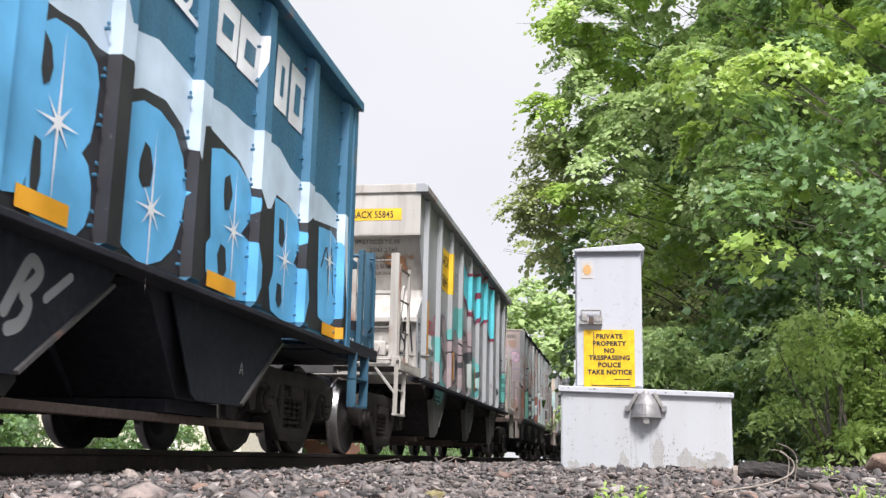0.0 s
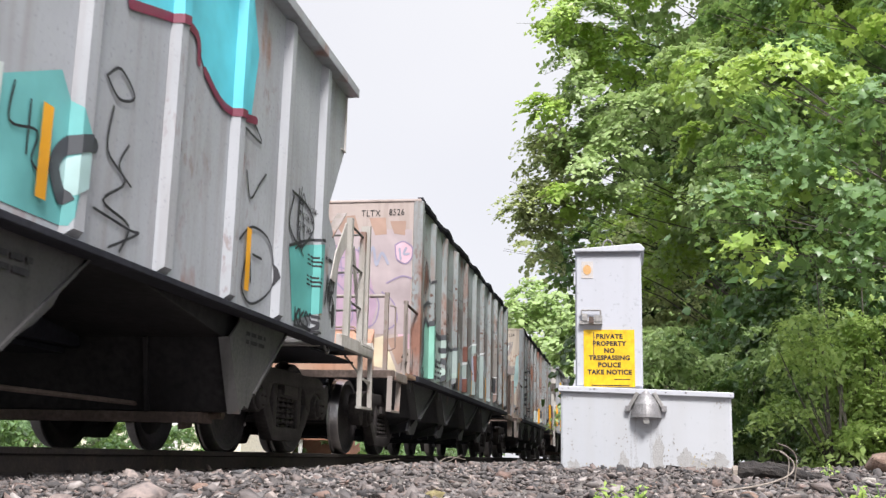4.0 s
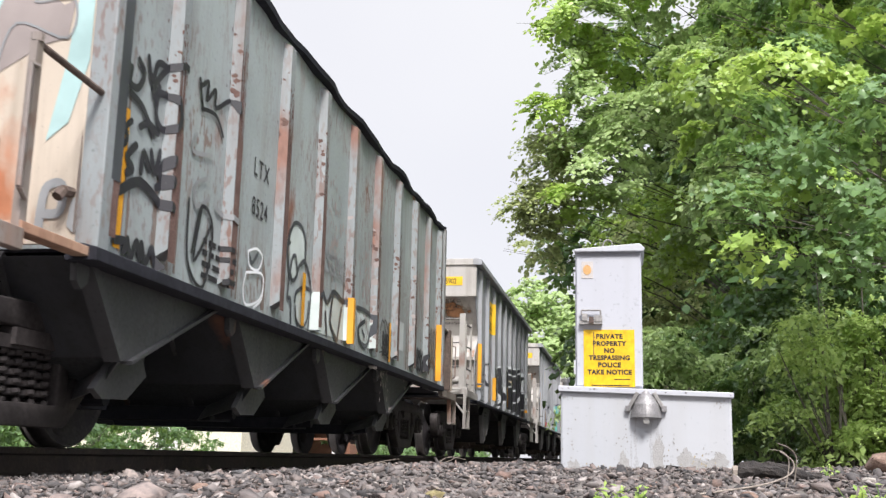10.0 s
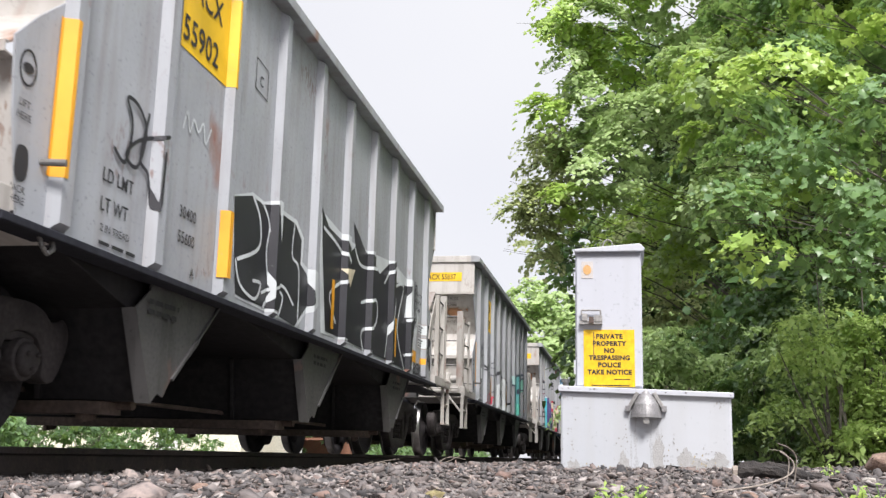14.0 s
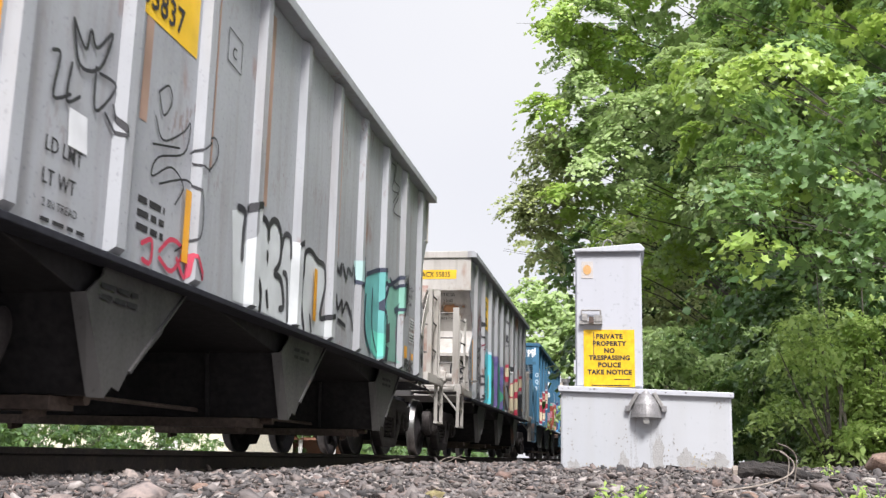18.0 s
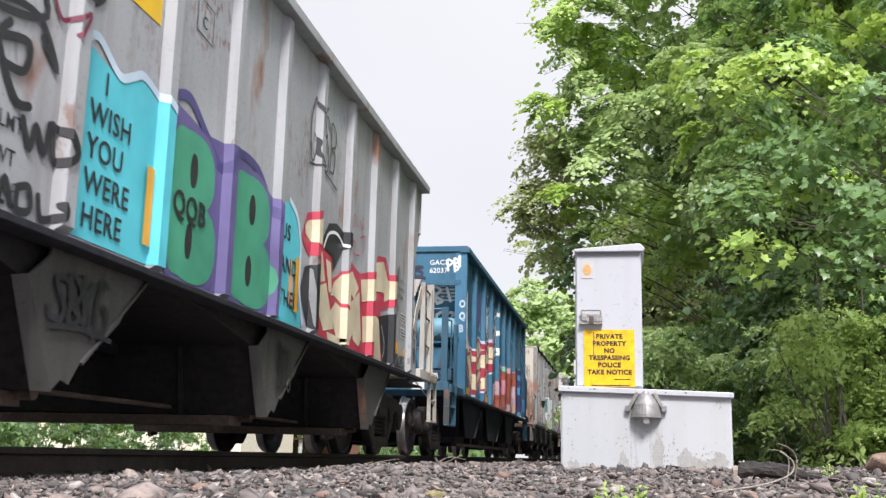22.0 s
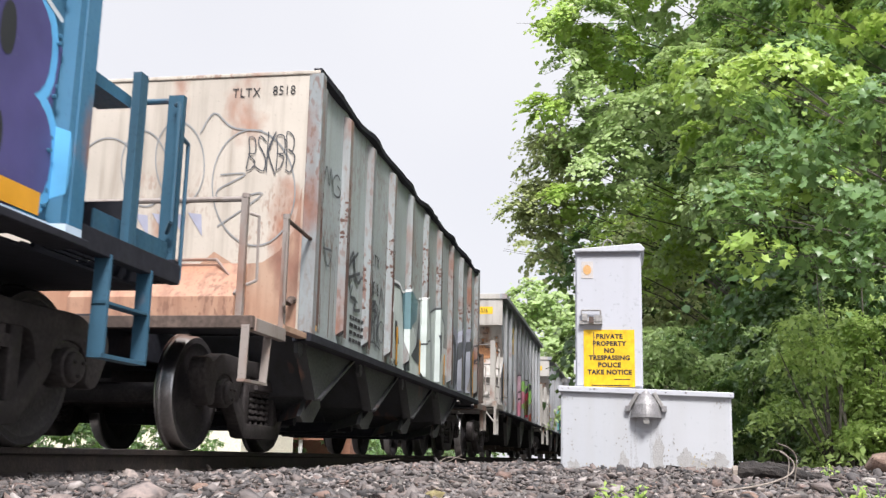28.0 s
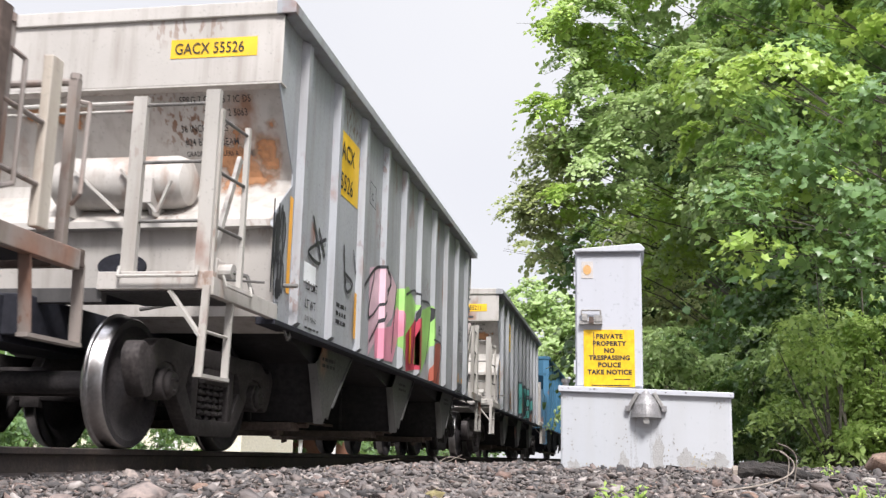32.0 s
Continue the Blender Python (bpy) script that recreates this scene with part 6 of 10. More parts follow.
def ribbed_marks(root, side, number, seed, up=0.0):
    w, e = Wall(root, side), Wall(root, None, ribbed_depth)
    e.block(0.55 + up, 1.30 + up, 3.12 + up, 3.285 + up, M_YELLOW, lift=0.004, label="yellow number patch")
    e.text("GACX " + number, 0.585 + up, 3.155 + up, 0.135, M_INK, lift=0.008, spacing=1.0, squeeze=0.80)
    e.text("SPRG 7 OC D5 7 IC D5", 0.62, 2.83, 0.075, M_INK, bold=0.004, squeeze=0.8)
    e.text("2 5063  2 5063", 0.82, 2.73, 0.075, M_INK, bold=0.004, squeeze=0.8)
    e.text("36 INCH WHLS", 0.60, 2.62, 0.075, M_INK, bold=0.004, squeeze=0.8)
    e.text("#24 BRAKE BEAM", 0.62, 2.52, 0.075, M_INK, bold=0.004, squeeze=0.8)
    e.text("GRADE E COUPLERS & YOKES", 0.62, 2.44, 0.055, M_INK, bold=0.004, squeeze=0.8)
    w.block(0.50, 0.585, 1.27, 2.08, M_ORANGE, "reflector", label="orange reflective strip")
    for y in (2.58, 5.34, 8.05):
        w.block(y, y + 0.09, 1.14, 1.60, M_ORANGE, "reflector", lift=0.024)
    w.block(1.83, 2.64, 2.48, 3.13, M_YELLOW, label="yellow number panel")
    w.text("GACX", 1.80, 2.86, 0.24, M_INK, lift=0.009, bold=0.012, squeeze=0.92)
    w.text(number, 1.84, 2.54, 0.24, M_INK, lift=0.009, bold=0.012, squeeze=0.92)
    w.text("LD LMT", 1.02, 1.39, 0.11, M_INK, squeeze=0.9)
    w.text("LT WT", 1.02, 1.23, 0.11, M_INK, squeeze=0.9)
    w.text("2 IN TREAD", 1.04, 1.12, 0.06, M_INK, bold=0.004)
    w.bars(1.04, 1.45, 1.05, 1.09, 1, M_INK, seed)
    if number == "55902":
        w.text("30400", 1.98, 1.42, 0.11, M_INK, bold=0.004, squeeze=0.9)
        w.text("55600", 1.98, 1.26, 0.11, M_INK, bold=0.004, squeeze=0.9)
        w.text("A", 2.2, 1.07, 0.09, M_INK, bold=0.004)
        w.line([(1.95, 1.98), (2.0, 2.1), (2.05, 1.98), (2.1, 2.08), (2.18, 2.02), (2.25, 2.1), (2.3, 1.98), (2.38, 2.1)], 0.018, "silver", 0.006)
    else:
        w.bars(2.0, 2.35, 1.22, 1.46, 3, M_INK, seed + 1, lift=0.0028)
    w.put("decal", stroke([(3.14, 2.68), (3.40, 2.66), (3.40, 2.90), (3.14, 2.92), (3.14, 2.68)], 0.012), M_INK, 0.006)
    w.text("CU FT 2400", 9.25, 1.87, 0.085, M_INK, bold=0.006, squeeze=0.85)
    w.text("IW  10-5 M 10-4", 9.25, 1.97, 0.085, M_INK, bold=0.006, squeeze=0.7)
    w.text("EXW 10-5 W 10-4", 9.25, 2.07, 0.085, M_INK, bold=0.006, squeeze=0.7)
    for v in (1.40, 1.58):
        w.block(9.52, 9.84, v, v + 0.16, "ash", "plate", lift=0.003)
        w.block(9.54, 9.82, v + 0.015, v + 0.145, "silver", "plate", lift=0.005)
        w.bars(9.56, 9.8, v + 0.03, v + 0.14, 3, M_INK, seed + 4, lift=0.007)
    w.block(9.22, 9.44, 1.19, 1.34, M_ORANGE, lift=0.004, label="faded orange decal")
    w.block(9.7, 9.82, 1.2, 1.28, M_ORANGE, lift=0.004)
    w.tag(9.2, 9.4, 1.72, 2.22, "black", 0.02, 6, seed + 6)
    w.tag(9.25, 9.76, 1.05, 1.18, "black", 0.026, 12, seed + 7)
    w.tag(10.12, 10.4, 1.3, 1.6, "black", 0.03, 5, seed + 8)
    w.bars(10.1, 10.4, 1.75, 1.82, 1, M_INK, seed + 9)
    w.put("jack_hole", [rounded(10.42, 1.27, 0.1, 0.21, 16, 3)], SPRAY["black"], 0.004)
    w.put("decal", stroke(rounded(10.42, 1.27, 0.15, 0.26, 16, 3), 0.014), SPRAY["silver"], 0.003)
    w.put("jack_hole", [rounded(0.29, 1.27, 0.11, 0.17, 14, 3)], SPRAY["black"], 0.004)
    w.put("decal", stroke(rounded(0.27, 1.72, 0.13, 0.17, 16, 2) + [rounded(0.27, 1.72, 0.13, 0.17, 16, 2)[0]], 0.012), M_INK, 0.004)
    w.put("decal", [rounded(0.27, 1.72, 0.09, 0.05, 10, 2)], M_INK, 0.005)
    w.text("LIFT", 0.22, 1.53, 0.05, M_INK, bold=0.004)
    w.text("HERE", 0.21, 1.47, 0.05, M_INK, bold=0.004)
    w.text("JACK", 0.22, 1.13, 0.05, M_INK, bold=0.004)
    w.text("HERE", 0.22, 1.08, 0.05, M_INK, bold=0.004)
    w.text("C", 3.22, 2.73, 0.12, M_INK, bold=0.006)
    for cu, cv, wide, tall in {"55902": ((1.16, 2.66, 0.35, 0.24), (0.98, 2.76, 0.4, 0.12)), "55526": ((1.1, 2.36, 0.4, 0.36), (1.34, 2.44, 0.18, 0.34), (-0.55, 2.78, 0.5, 0.16))}.get(number, ((1.2, 2.6, 0.3, 0.2),)):
        e.put("rust_bloom", [[(cu - wide, cv + tall * (k / 4 - 1)), (cu + wide, cv + tall * (k / 4 - 1)), (cu + wide, cv + tall * (k / 4 - 0.75)), (cu - wide, cv + tall * (k / 4 - 0.75))] for k in range(8)], M_BLOOM, 0.004)
    return w, e


M_STREAK = mottled("pale_rust_streak", (0.20, 0.15, 0.125), (0.27, 0.24, 0.22), 12, 0.85)
M_POST_RUST = mottled("brown_post_rust", (0.115, 0.066, 0.056), (0.20, 0.12, 0.10), 9, 0.9)


def wavy_marks(root, side, number, seed, strip=True):
    w, e = Wall(root, side), Wall(root, None, lambda v: 0.0)
    e.text("TLTX", 0.78, 3.14, 0.125, M_INK, lift=0.006, spacing=1.15, bold=0.004, squeeze=0.8)
    e.text(number, 1.16, 3.15, 0.125, M_INK, lift=0.006, spacing=1.1, bold=0.004, squeeze=0.8)
    if strip:
        w.block(0.27, 0.35, 1.06, 1.85, M_ORANGE, "reflector", label="orange reflective strip")
    for y in (3.52, 4.93, 6.83, 9.8):
        w.block(y, y + 0.085, 1.05, 1.5 if y < 9 else 1.86, M_ORANGE, "reflector", lift=0.024)
    w.text("LTX", 2.28, 2.02, 0.2, M_INK, spacing=1.2, bold=0.004, squeeze=0.85)
    w.text(number, 2.28, 1.72, 0.2, M_INK, spacing=1.1, bold=0.004, squeeze=0.8)
    w.bars(1.45, 1.95, 1.1, 1.4, 4, M_INK, seed)
    rng = random.Random(seed)
    for i, y in enumerate(side.posts):
        # rust on the lower ends of the posts
        if rng.random() < 0.9:
            h = rng.uniform(0.5, 1.5)
            w.put("rust_patch", [[(y - 0.048, 1.08), (y + 0.048, 1.08)] + [(y + 0.048 - 0.008 * q, 1.1 + h * rng.uniform(0.6, 1.25)) for q in range(13)]], M_POST_RUST, 0.003)
            w.blotches(y, 1.2 + h, 0.065, 70, M_POST_RUST, seed + i, tall=2.4)
        # streaks of rust that run down the sheet beside the post
        for k in range(3):
            a, top_z = y + rng.choice((-1, 1)) * rng.uniform(0.09, 0.34), rng.uniform(1.3, 2.1)
            wide = rng.uniform(0.008, 0.03)
            w.put("rust_streak", [[(a - wide * 0.4, top_z), (a + wide * 0.3, top_z - 0.05), (a + wide, 1.3), (a + wide * 0.7, 1.05), (a - wide * 0.8, 1.05), (a - wide, 1.35)]], M_STREAK, 0.0022)
    return w, e


def boxy_marks(root, side, seed):
    w, e = Wall(root, side), Wall(root, None, lambda v: 0.0)
    for a, b in ((0.42, 0.86), (3.0, 3.44), (5.0, 5.46), (7.2, 7.72), (9.85, 10.32)):
        w.block(a, b, 1.06, 1.17, M_ORANGE, "reflector", lift=0.022, label="orange reflective strip")
    return w, e


def decorate_train(train):
    # car with light blue bubble letters
    root, side = train[0]
    w, e = boxy_marks(root, side, 1)
    low = Wall(root, Side(1.507, 1.507, []))
    w.area([(5.13, 2.11), (5.77, 2.41), (5.84, 2.30), (6.31, 2.40), (6.73, 2.35), (6.87, 2.33), (7.11, 2.33), (7.41, 2.36), (7.75, 2.35), (8.12, 2.38), (8.52, 2.40), (8.82, 2.31), (9.22, 2.27), (9.74, 2.32), (10.39, 2.26), (10.50, 1.31), (4.66, 1.03), (4.50, 1.82)], "pale", 0.003)
    w.area([(4.50, 1.82), (5.11, 2.10), (5.24, 2.10), (5.43, 2.12), (5.58, 2.08), (5.64, 2.07), (5.88, 2.09), (5.94, 1.95), (6.15, 2.04), (6.45, 2.07), (6.71, 1.99), (6.87, 1.81), (6.89, 2.05), (7.13, 2.12), (7.35, 2.09), (7.69, 2.05), (7.94, 1.93), (8.11, 1.80), (8.40, 1.87), (8.51, 2.01), (8.80, 2.00), (9.12, 1.92), (9.27, 2.00), (9.60, 2.05), (10.25, 2.12), (10.53, 1.09), (4.67, 1.03)], "black", 0.006)
    w.area([(5.08, 1.97), (5.20, 2.05), (5.33, 2.06), (5.50, 2.05), (5.62, 1.98), (5.66, 1.88), (5.65, 1.69), (5.62, 1.55), (5.55, 1.47), (5.62, 1.43), (5.67, 1.33), (5.68, 1.21), (5.64, 1.11), (5.56, 1.04), (5.41, 1.03), (5.15, 1.05), (5.09, 1.15), (5.09, 1.42), (5.09, 1.67)], "sky", 0.01)
    w.area([(5.11, 1.96), (5.19, 1.90), (5.22, 1.80), (5.20, 1.72), (5.15, 1.69), (5.11, 1.78)], "black", 0.013)
    w.area([(5.12, 1.43), (5.18, 1.42), (5.20, 1.26), (5.18, 1.16), (5.12, 1.18), (5.11, 1.31)], "black", 0.013)
    w.area([(5.92, 1.71), (5.94, 1.82), (6.03, 1.91), (6.17, 1.97), (6.38, 1.98), (6.59, 1.93), (6.74, 1.79), (6.82, 1.59), (6.77, 1.37), (6.68, 1.20), (6.54, 1.10), (6.39, 1.05), (6.25, 1.04), (6.07, 1.08), (5.95, 1.15), (5.90, 1.23), (5.90, 1.42)], "sky", 0.01)
    w.area([(6.17, 1.61), (6.22, 1.74), (6.29, 1.72), (6.34, 1.61), (6.32, 1.50), (6.23, 1.47), (6.17, 1.52)], "black", 0.013)
    w.area([(7.17, 1.99), (7.36, 2.04), (7.63, 2.03), (7.88, 1.95), (7.99, 1.81), (7.93, 1.65), (7.79, 1.54), (7.96, 1.51), (8.06, 1.35), (8.06, 1.19), (7.97, 1.07), (7.64, 1.04), (7.30, 1.08), (7.20, 1.16), (7.18, 1.34), (7.25, 1.40), (7.19, 1.73)], "sky", 0.01)
    w.area([(7.42, 1.85), (7.51, 1.90), (7.58, 1.77), (7.53, 1.65), (7.45, 1.63), (7.42, 1.73)], "black", 0.013)
    w.area([(7.42, 1.39), (7.51, 1.37), (7.55, 1.22), (7.49, 1.17), (7.41, 1.17), (7.37, 1.30)], "black", 0.013)
    w.area([(8.47, 1.98), (8.75, 1.99), (9.03, 1.95), (9.15, 1.80), (9.08, 1.64), (9.00, 1.55), (9.17, 1.51), (9.24, 1.28), (9.14, 1.07), (8.81, 1.03), (8.49, 1.08), (8.43, 1.25), (8.51, 1.39), (8.48, 1.75)], "sky", 0.01)
    w.area([(8.58, 1.84), (8.69, 1.84), (8.74, 1.71), (8.69, 1.61), (8.60, 1.64)], "black", 0.013)
    w.area([(8.61, 1.32), (8.71, 1.31), (8.74, 1.18), (8.67, 1.12), (8.59, 1.18)], "black", 0.013)
    w.area([(9.66, 2.01), (10.06, 2.05), (10.29, 1.99), (10.33, 1.61), (10.34, 1.28), (10.11, 1.15), (9.75, 1.20), (9.70, 1.50)], "sky", 0.01)
    w.line([(9.78, 1.67), (9.94, 1.86), (10.04, 1.45)], 0.03, "black", 0.013)
    w.line([(10.09, 1.89), (10.19, 1.48)], 0.03, "black", 0.013)
    w.area([(4.64, 1.06), (5.05, 1.13), (5.11, 1.29), (5.12, 2.05), (5.12, 2.22), (4.49, 1.91)], "sky", 0.0135)
    w.star(5.30, 1.55, 0.26)
    w.star(6.35, 1.37, 0.26)
    w.star(7.63, 1.52, 0.26)
    w.star(8.76, 1.53, 0.26)
    w.star(10.03, 1.76, 0.26)
    low.line([(5.08, 0.60), (5.17, 0.74), (5.26, 0.86), (5.34, 0.82), (5.30, 0.76), (5.22, 0.70), (5.27, 0.65), (5.22, 0.56), (5.12, 0.52)], 0.07, "grey", 0.003)
    low.line([(5.41, 0.70), (5.62, 0.84)], 0.05, "grey", 0.003)
    for a, b, v0, v1 in ((7.08, 7.5, 2.72, 3.12), (7.52, 7.95, 2.70, 3.12), (8.32, 8.62, 2.70, 3.22), (8.68, 9.05, 2.68, 3.2)):
        w.block(a, b, v0, v1, "white", lift=0.006, skew=0.03)
        w.block(a + 0.12, b - 0.1, v0 + 0.12, v1 - 0.14, M_BLUE, lift=0.009, skew=0.02)
    w.tag(5.75, 6.7, 2.75, 3.05, "white", 0.05, 10, 3)
    plate = Wall(root, Side(1.513, 1.513, []))
    plate.text("DB", 10.95, 1.06, 0.14, SPRAY["white"], bold=0.02)
    plate.text("B", 11.4, 1.03, 0.2, SPRAY["white"], bold=0.02)
    low.text("A", 8.0, 0.55, 0.12, SPRAY["grey"])
    # teal and mauve piece
    root, side = train[1]
    w, e = ribbed_marks(root, side, "55845", 5)
    w.area([(1.37, 1.70), (1.58, 1.69), (1.85, 1.68), (2.03, 1.51), (2.14, 1.34), (2.07, 1.16), (2.41, 1.03), (2.03, 1.03), (1.72, 1.10), (1.49, 1.34)], "old_teal", 0.003)
    w.area([(2.72, 2.23), (2.90, 2.28), (3.30, 2.40), (3.53, 2.39), (3.81, 2.53), (3.81, 2.13), (3.50, 1.87), (3.21, 1.95), (2.88, 1.82), (2.45, 1.74), (2.35, 1.85), (2.58, 1.96)], "old_teal", 0.003)
    w.area([(1.56, 2.02), (1.84, 2.12), (1.84, 1.96), (1.72, 1.74), (1.52, 1.70), (1.54, 1.87)], "dark", 0.006)
    w.area([(1.80, 1.98), (1.98, 2.08), (2.23, 2.03), (2.32, 1.84), (2.46, 1.75), (2.81, 1.80), (2.96, 1.94), (3.15, 2.01), (3.52, 1.87), (3.82, 1.91), (4.01, 2.16), (4.51, 2.14), (4.89, 2.14), (4.88, 1.81), (4.59, 1.63), (4.55, 1.03), (4.12, 1.05), (3.88, 1.15), (3.65, 1.07), (3.32, 1.13), (2.92, 1.07), (2.50, 1.04), (2.06, 1.12), (2.14, 1.32), (1.89, 1.54), (1.77, 1.74)], "mauve", 0.007)
    w.area([(1.79, 1.71), (1.89, 1.67), (2.08, 1.58), (2.33, 1.48), (2.45, 1.34), (2.26, 1.26), (2.15, 1.16), (2.09, 1.22), (2.20, 1.33), (2.05, 1.45)], "dark", 0.01)
    w.area([(2.64, 1.37), (2.91, 1.42), (2.94, 1.48), (3.33, 1.54), (3.49, 1.50), (3.84, 1.56), (3.83, 1.42), (3.52, 1.42), (3.33, 1.26), (3.37, 1.18), (3.05, 1.11), (3.07, 1.18), (3.23, 1.24), (3.06, 1.33), (2.69, 1.32)], "dark", 0.01)
    w.area([(3.94, 2.12), (4.35, 2.09), (4.33, 2.02), (3.95, 2.02)], "dark", 0.01)
    w.area([(3.82, 1.67), (4.68, 1.80), (4.91, 1.84), (4.86, 1.69), (4.59, 1.63), (4.58, 1.08), (4.37, 1.11), (4.22, 1.60), (3.84, 1.58)], "dark", 0.01)
    w.area([(3.32, 1.14), (3.48, 1.29), (3.88, 1.36), (3.91, 1.15), (3.65, 1.07)], "blush", 0.011)
    w.area([(3.04, 1.75), (3.15, 1.72), (3.30, 1.22), (2.64, 1.13), (2.70, 1.29)], "blush", 0.011)
    w.line([(1.87, 1.90), (2.06, 1.76), (2.30, 1.54), (2.64, 1.61), (2.84, 1.64)], 0.022, "black", 0.012)
    w.line([(1.98, 2.08), (2.23, 2.03), (2.31, 1.84), (2.49, 1.76), (2.79, 1.80)], 0.02, "black", 0.012)
    w.line([(3.01, 1.94), (3.07, 1.74), (3.26, 1.64), (3.65, 1.63)], 0.018, "black", 0.012)
    w.line([(3.15, 2.01), (3.50, 1.87), (3.64, 1.69), (3.79, 1.86)], 0.018, "black", 0.012)
    w.line([(3.35, 1.42), (3.39, 1.31), (3.28, 1.25), (3.24, 1.36), (3.35, 1.44)], 0.016, "black", 0.012)
    w.line([(3.86, 1.85), (4.37, 1.94), (4.60, 1.87), (4.68, 1.80)], 0.018, "black", 0.012)
    w.line([(4.03, 1.56), (4.14, 1.08)], 0.016, "black", 0.012)
    w.line([(2.88, 1.55), (3.27, 1.59), (3.39, 1.51)], 0.02, "black", 0.012)
    w.line([(2.83, 1.31), (2.99, 1.16)], 0.018, "black", 0.012)
    w.area([(4.43, 1.55), (5.02, 1.67), (5.02, 1.09), (4.65, 1.09), (4.51, 1.25)], "mist", 0.012)
    w.area([(5.02, 1.62), (5.50, 1.82), (5.73, 1.55), (5.62, 1.06), (5.03, 1.06)], "old_teal", 0.003)
    w.area([(3.86, 3.38), (4.16, 3.22), (4.47, 3.10), (4.93, 3.27), (5.19, 3.21), (5.88, 3.35), (5.98, 3.21), (6.89, 3.40), (6.92, 3.33), (7.93, 3.40), (8.12, 2.95), (8.02, 2.38), (7.43, 2.31), (7.15, 2.46), (6.92, 2.68), (6.10, 2.43), (5.91, 2.65), (5.42, 2.38), (5.21, 2.53), (4.95, 2.62), (4.65, 2.51), (4.33, 2.63), (3.92, 2.65), (3.88, 2.92)], "cyan", 0.008)
    w.line([(3.95, 2.69), (4.33, 2.61), (4.67, 2.43), (4.96, 2.65)], 0.07, "maroon", 0.012)
    w.line([(5.13, 2.62), (5.41, 2.39), (5.90, 2.66)], 0.07, "maroon", 0.012)
    w.line([(6.10, 2.44), (6.92, 2.65), (7.05, 2.47)], 0.06, "maroon", 0.012)
    w.line([(7.15, 2.45), (7.53, 2.33), (8.13, 2.43)], 0.06, "maroon", 0.012)
    w.line([(3.88, 3.43), (4.39, 3.17), (4.59, 3.15), (5.09, 3.33), (5.31, 3.26), (5.91, 3.41)], 0.05, "maroon", 0.012)
    w.line([(5.98, 3.21), (6.93, 3.55)], 0.06, "maroon", 0.012)
    w.line([(7.01, 3.36), (7.99, 3.43)], 0.05, "maroon", 0.012)
    w.area([(5.36, 2.94), (5.92, 3.06), (5.71, 2.92), (5.32, 2.77)], "maroon", 0.013)
    w.line([(3.89, 3.02), (3.87, 2.83)], 0.05, "maroon", 0.013)
    w.line([(8.08, 2.41), (8.27, 2.30), (7.92, 2.31)], 0.02, "black", 0.012)
    w.line([(0.82, 1.80), (0.89, 1.70), (0.97, 1.70), (0.93, 1.84), (0.83, 1.81)], 0.03, "red", 0.01)
    w.line([(0.96, 1.86), (1.04, 1.69), (1.14, 1.71), (1.09, 1.85), (0.99, 1.83)], 0.03, "red", 0.01)
    w.line([(1.17, 1.85), (1.22, 1.72), (1.33, 1.76), (1.28, 1.89), (1.38, 1.98), (1.39, 1.74), (1.28, 1.71)], 0.03, "red", 0.01)
    w.area([(0.91, 1.65), (1.07, 1.67), (1.30, 1.63), (1.21, 1.47), (0.95, 1.48)], "white", 0.005)
    w.area([(1.15, 1.61), (1.23, 1.66), (1.31, 1.63), (1.30, 1.55), (1.21, 1.51), (1.15, 1.54)], "old_teal", 0.007)
    w.line([(5.58, 1.20), (5.50, 1.34), (5.61, 1.47), (5.85, 1.54)], 0.09, "dark", 0.01)
    w.area([(5.60, 1.20), (5.55, 1.35), (5.66, 1.45), (5.80, 1.50), (5.83, 1.33)], "paleaqua", 0.006)
    w.line([(5.92, 1.95), (6.06, 2.04), (6.24, 1.94), (6.07, 1.87), (5.92, 1.95)], 0.018, "black", 0.01)
    w.line([(6.02, 1.81), (5.99, 1.56), (6.21, 1.44), (5.99, 1.28), (6.29, 1.21), (6.21, 1.05)], 0.018, "black", 0.01)
    w.line([(5.90, 1.22), (6.30, 1.19), (6.41, 1.19), (6.09, 1.05)], 0.016, "black", 0.01)
    w.line([(6.22, 1.65), (6.13, 1.51), (6.28, 1.43)], 0.016, "black", 0.01)
    w.line([(8.01, 2.01), (8.11, 1.83), (8.27, 1.97), (8.41, 2.09)], 0.02, "black", 0.01)
    w.line([(7.95, 1.49), (8.19, 1.63), (8.58, 1.59), (8.69, 1.28), (8.28, 1.07), (8.04, 1.15), (8.10, 1.41)], 0.02, "black", 0.01)
    w.line([(8.23, 1.43), (8.41, 1.43)], 0.02, "black", 0.01)
    w.line([(8.17, 1.42), (8.21, 1.22)], 0.02, "black", 0.01)
    w.area([(9.05, 1.67), (9.96, 1.86), (9.98, 1.25), (9.22, 1.07)], "teal", 0.006)
    w.line([(9.06, 2.13), (9.48, 2.10), (9.69, 1.96), (9.35, 1.72), (9.02, 1.84), (9.11, 2.11)], 0.025, "black", 0.01)
    w.line([(9.05, 1.67), (9.96, 1.86), (9.98, 1.25)], 0.025, "black", 0.011)
    w.line([(4.83, 1.54), (4.89, 1.45), (4.83, 1.33), (4.94, 1.25), (4.89, 1.07)], 0.014, "black", 0.01)
    w.line([(5.12, 1.62), (5.11, 1.43), (5.33, 1.45), (5.31, 1.30), (5.45, 1.25)], 0.014, "black", 0.01)
    w.line([(5.26, 1.58), (5.26, 1.32)], 0.014, "black", 0.01)
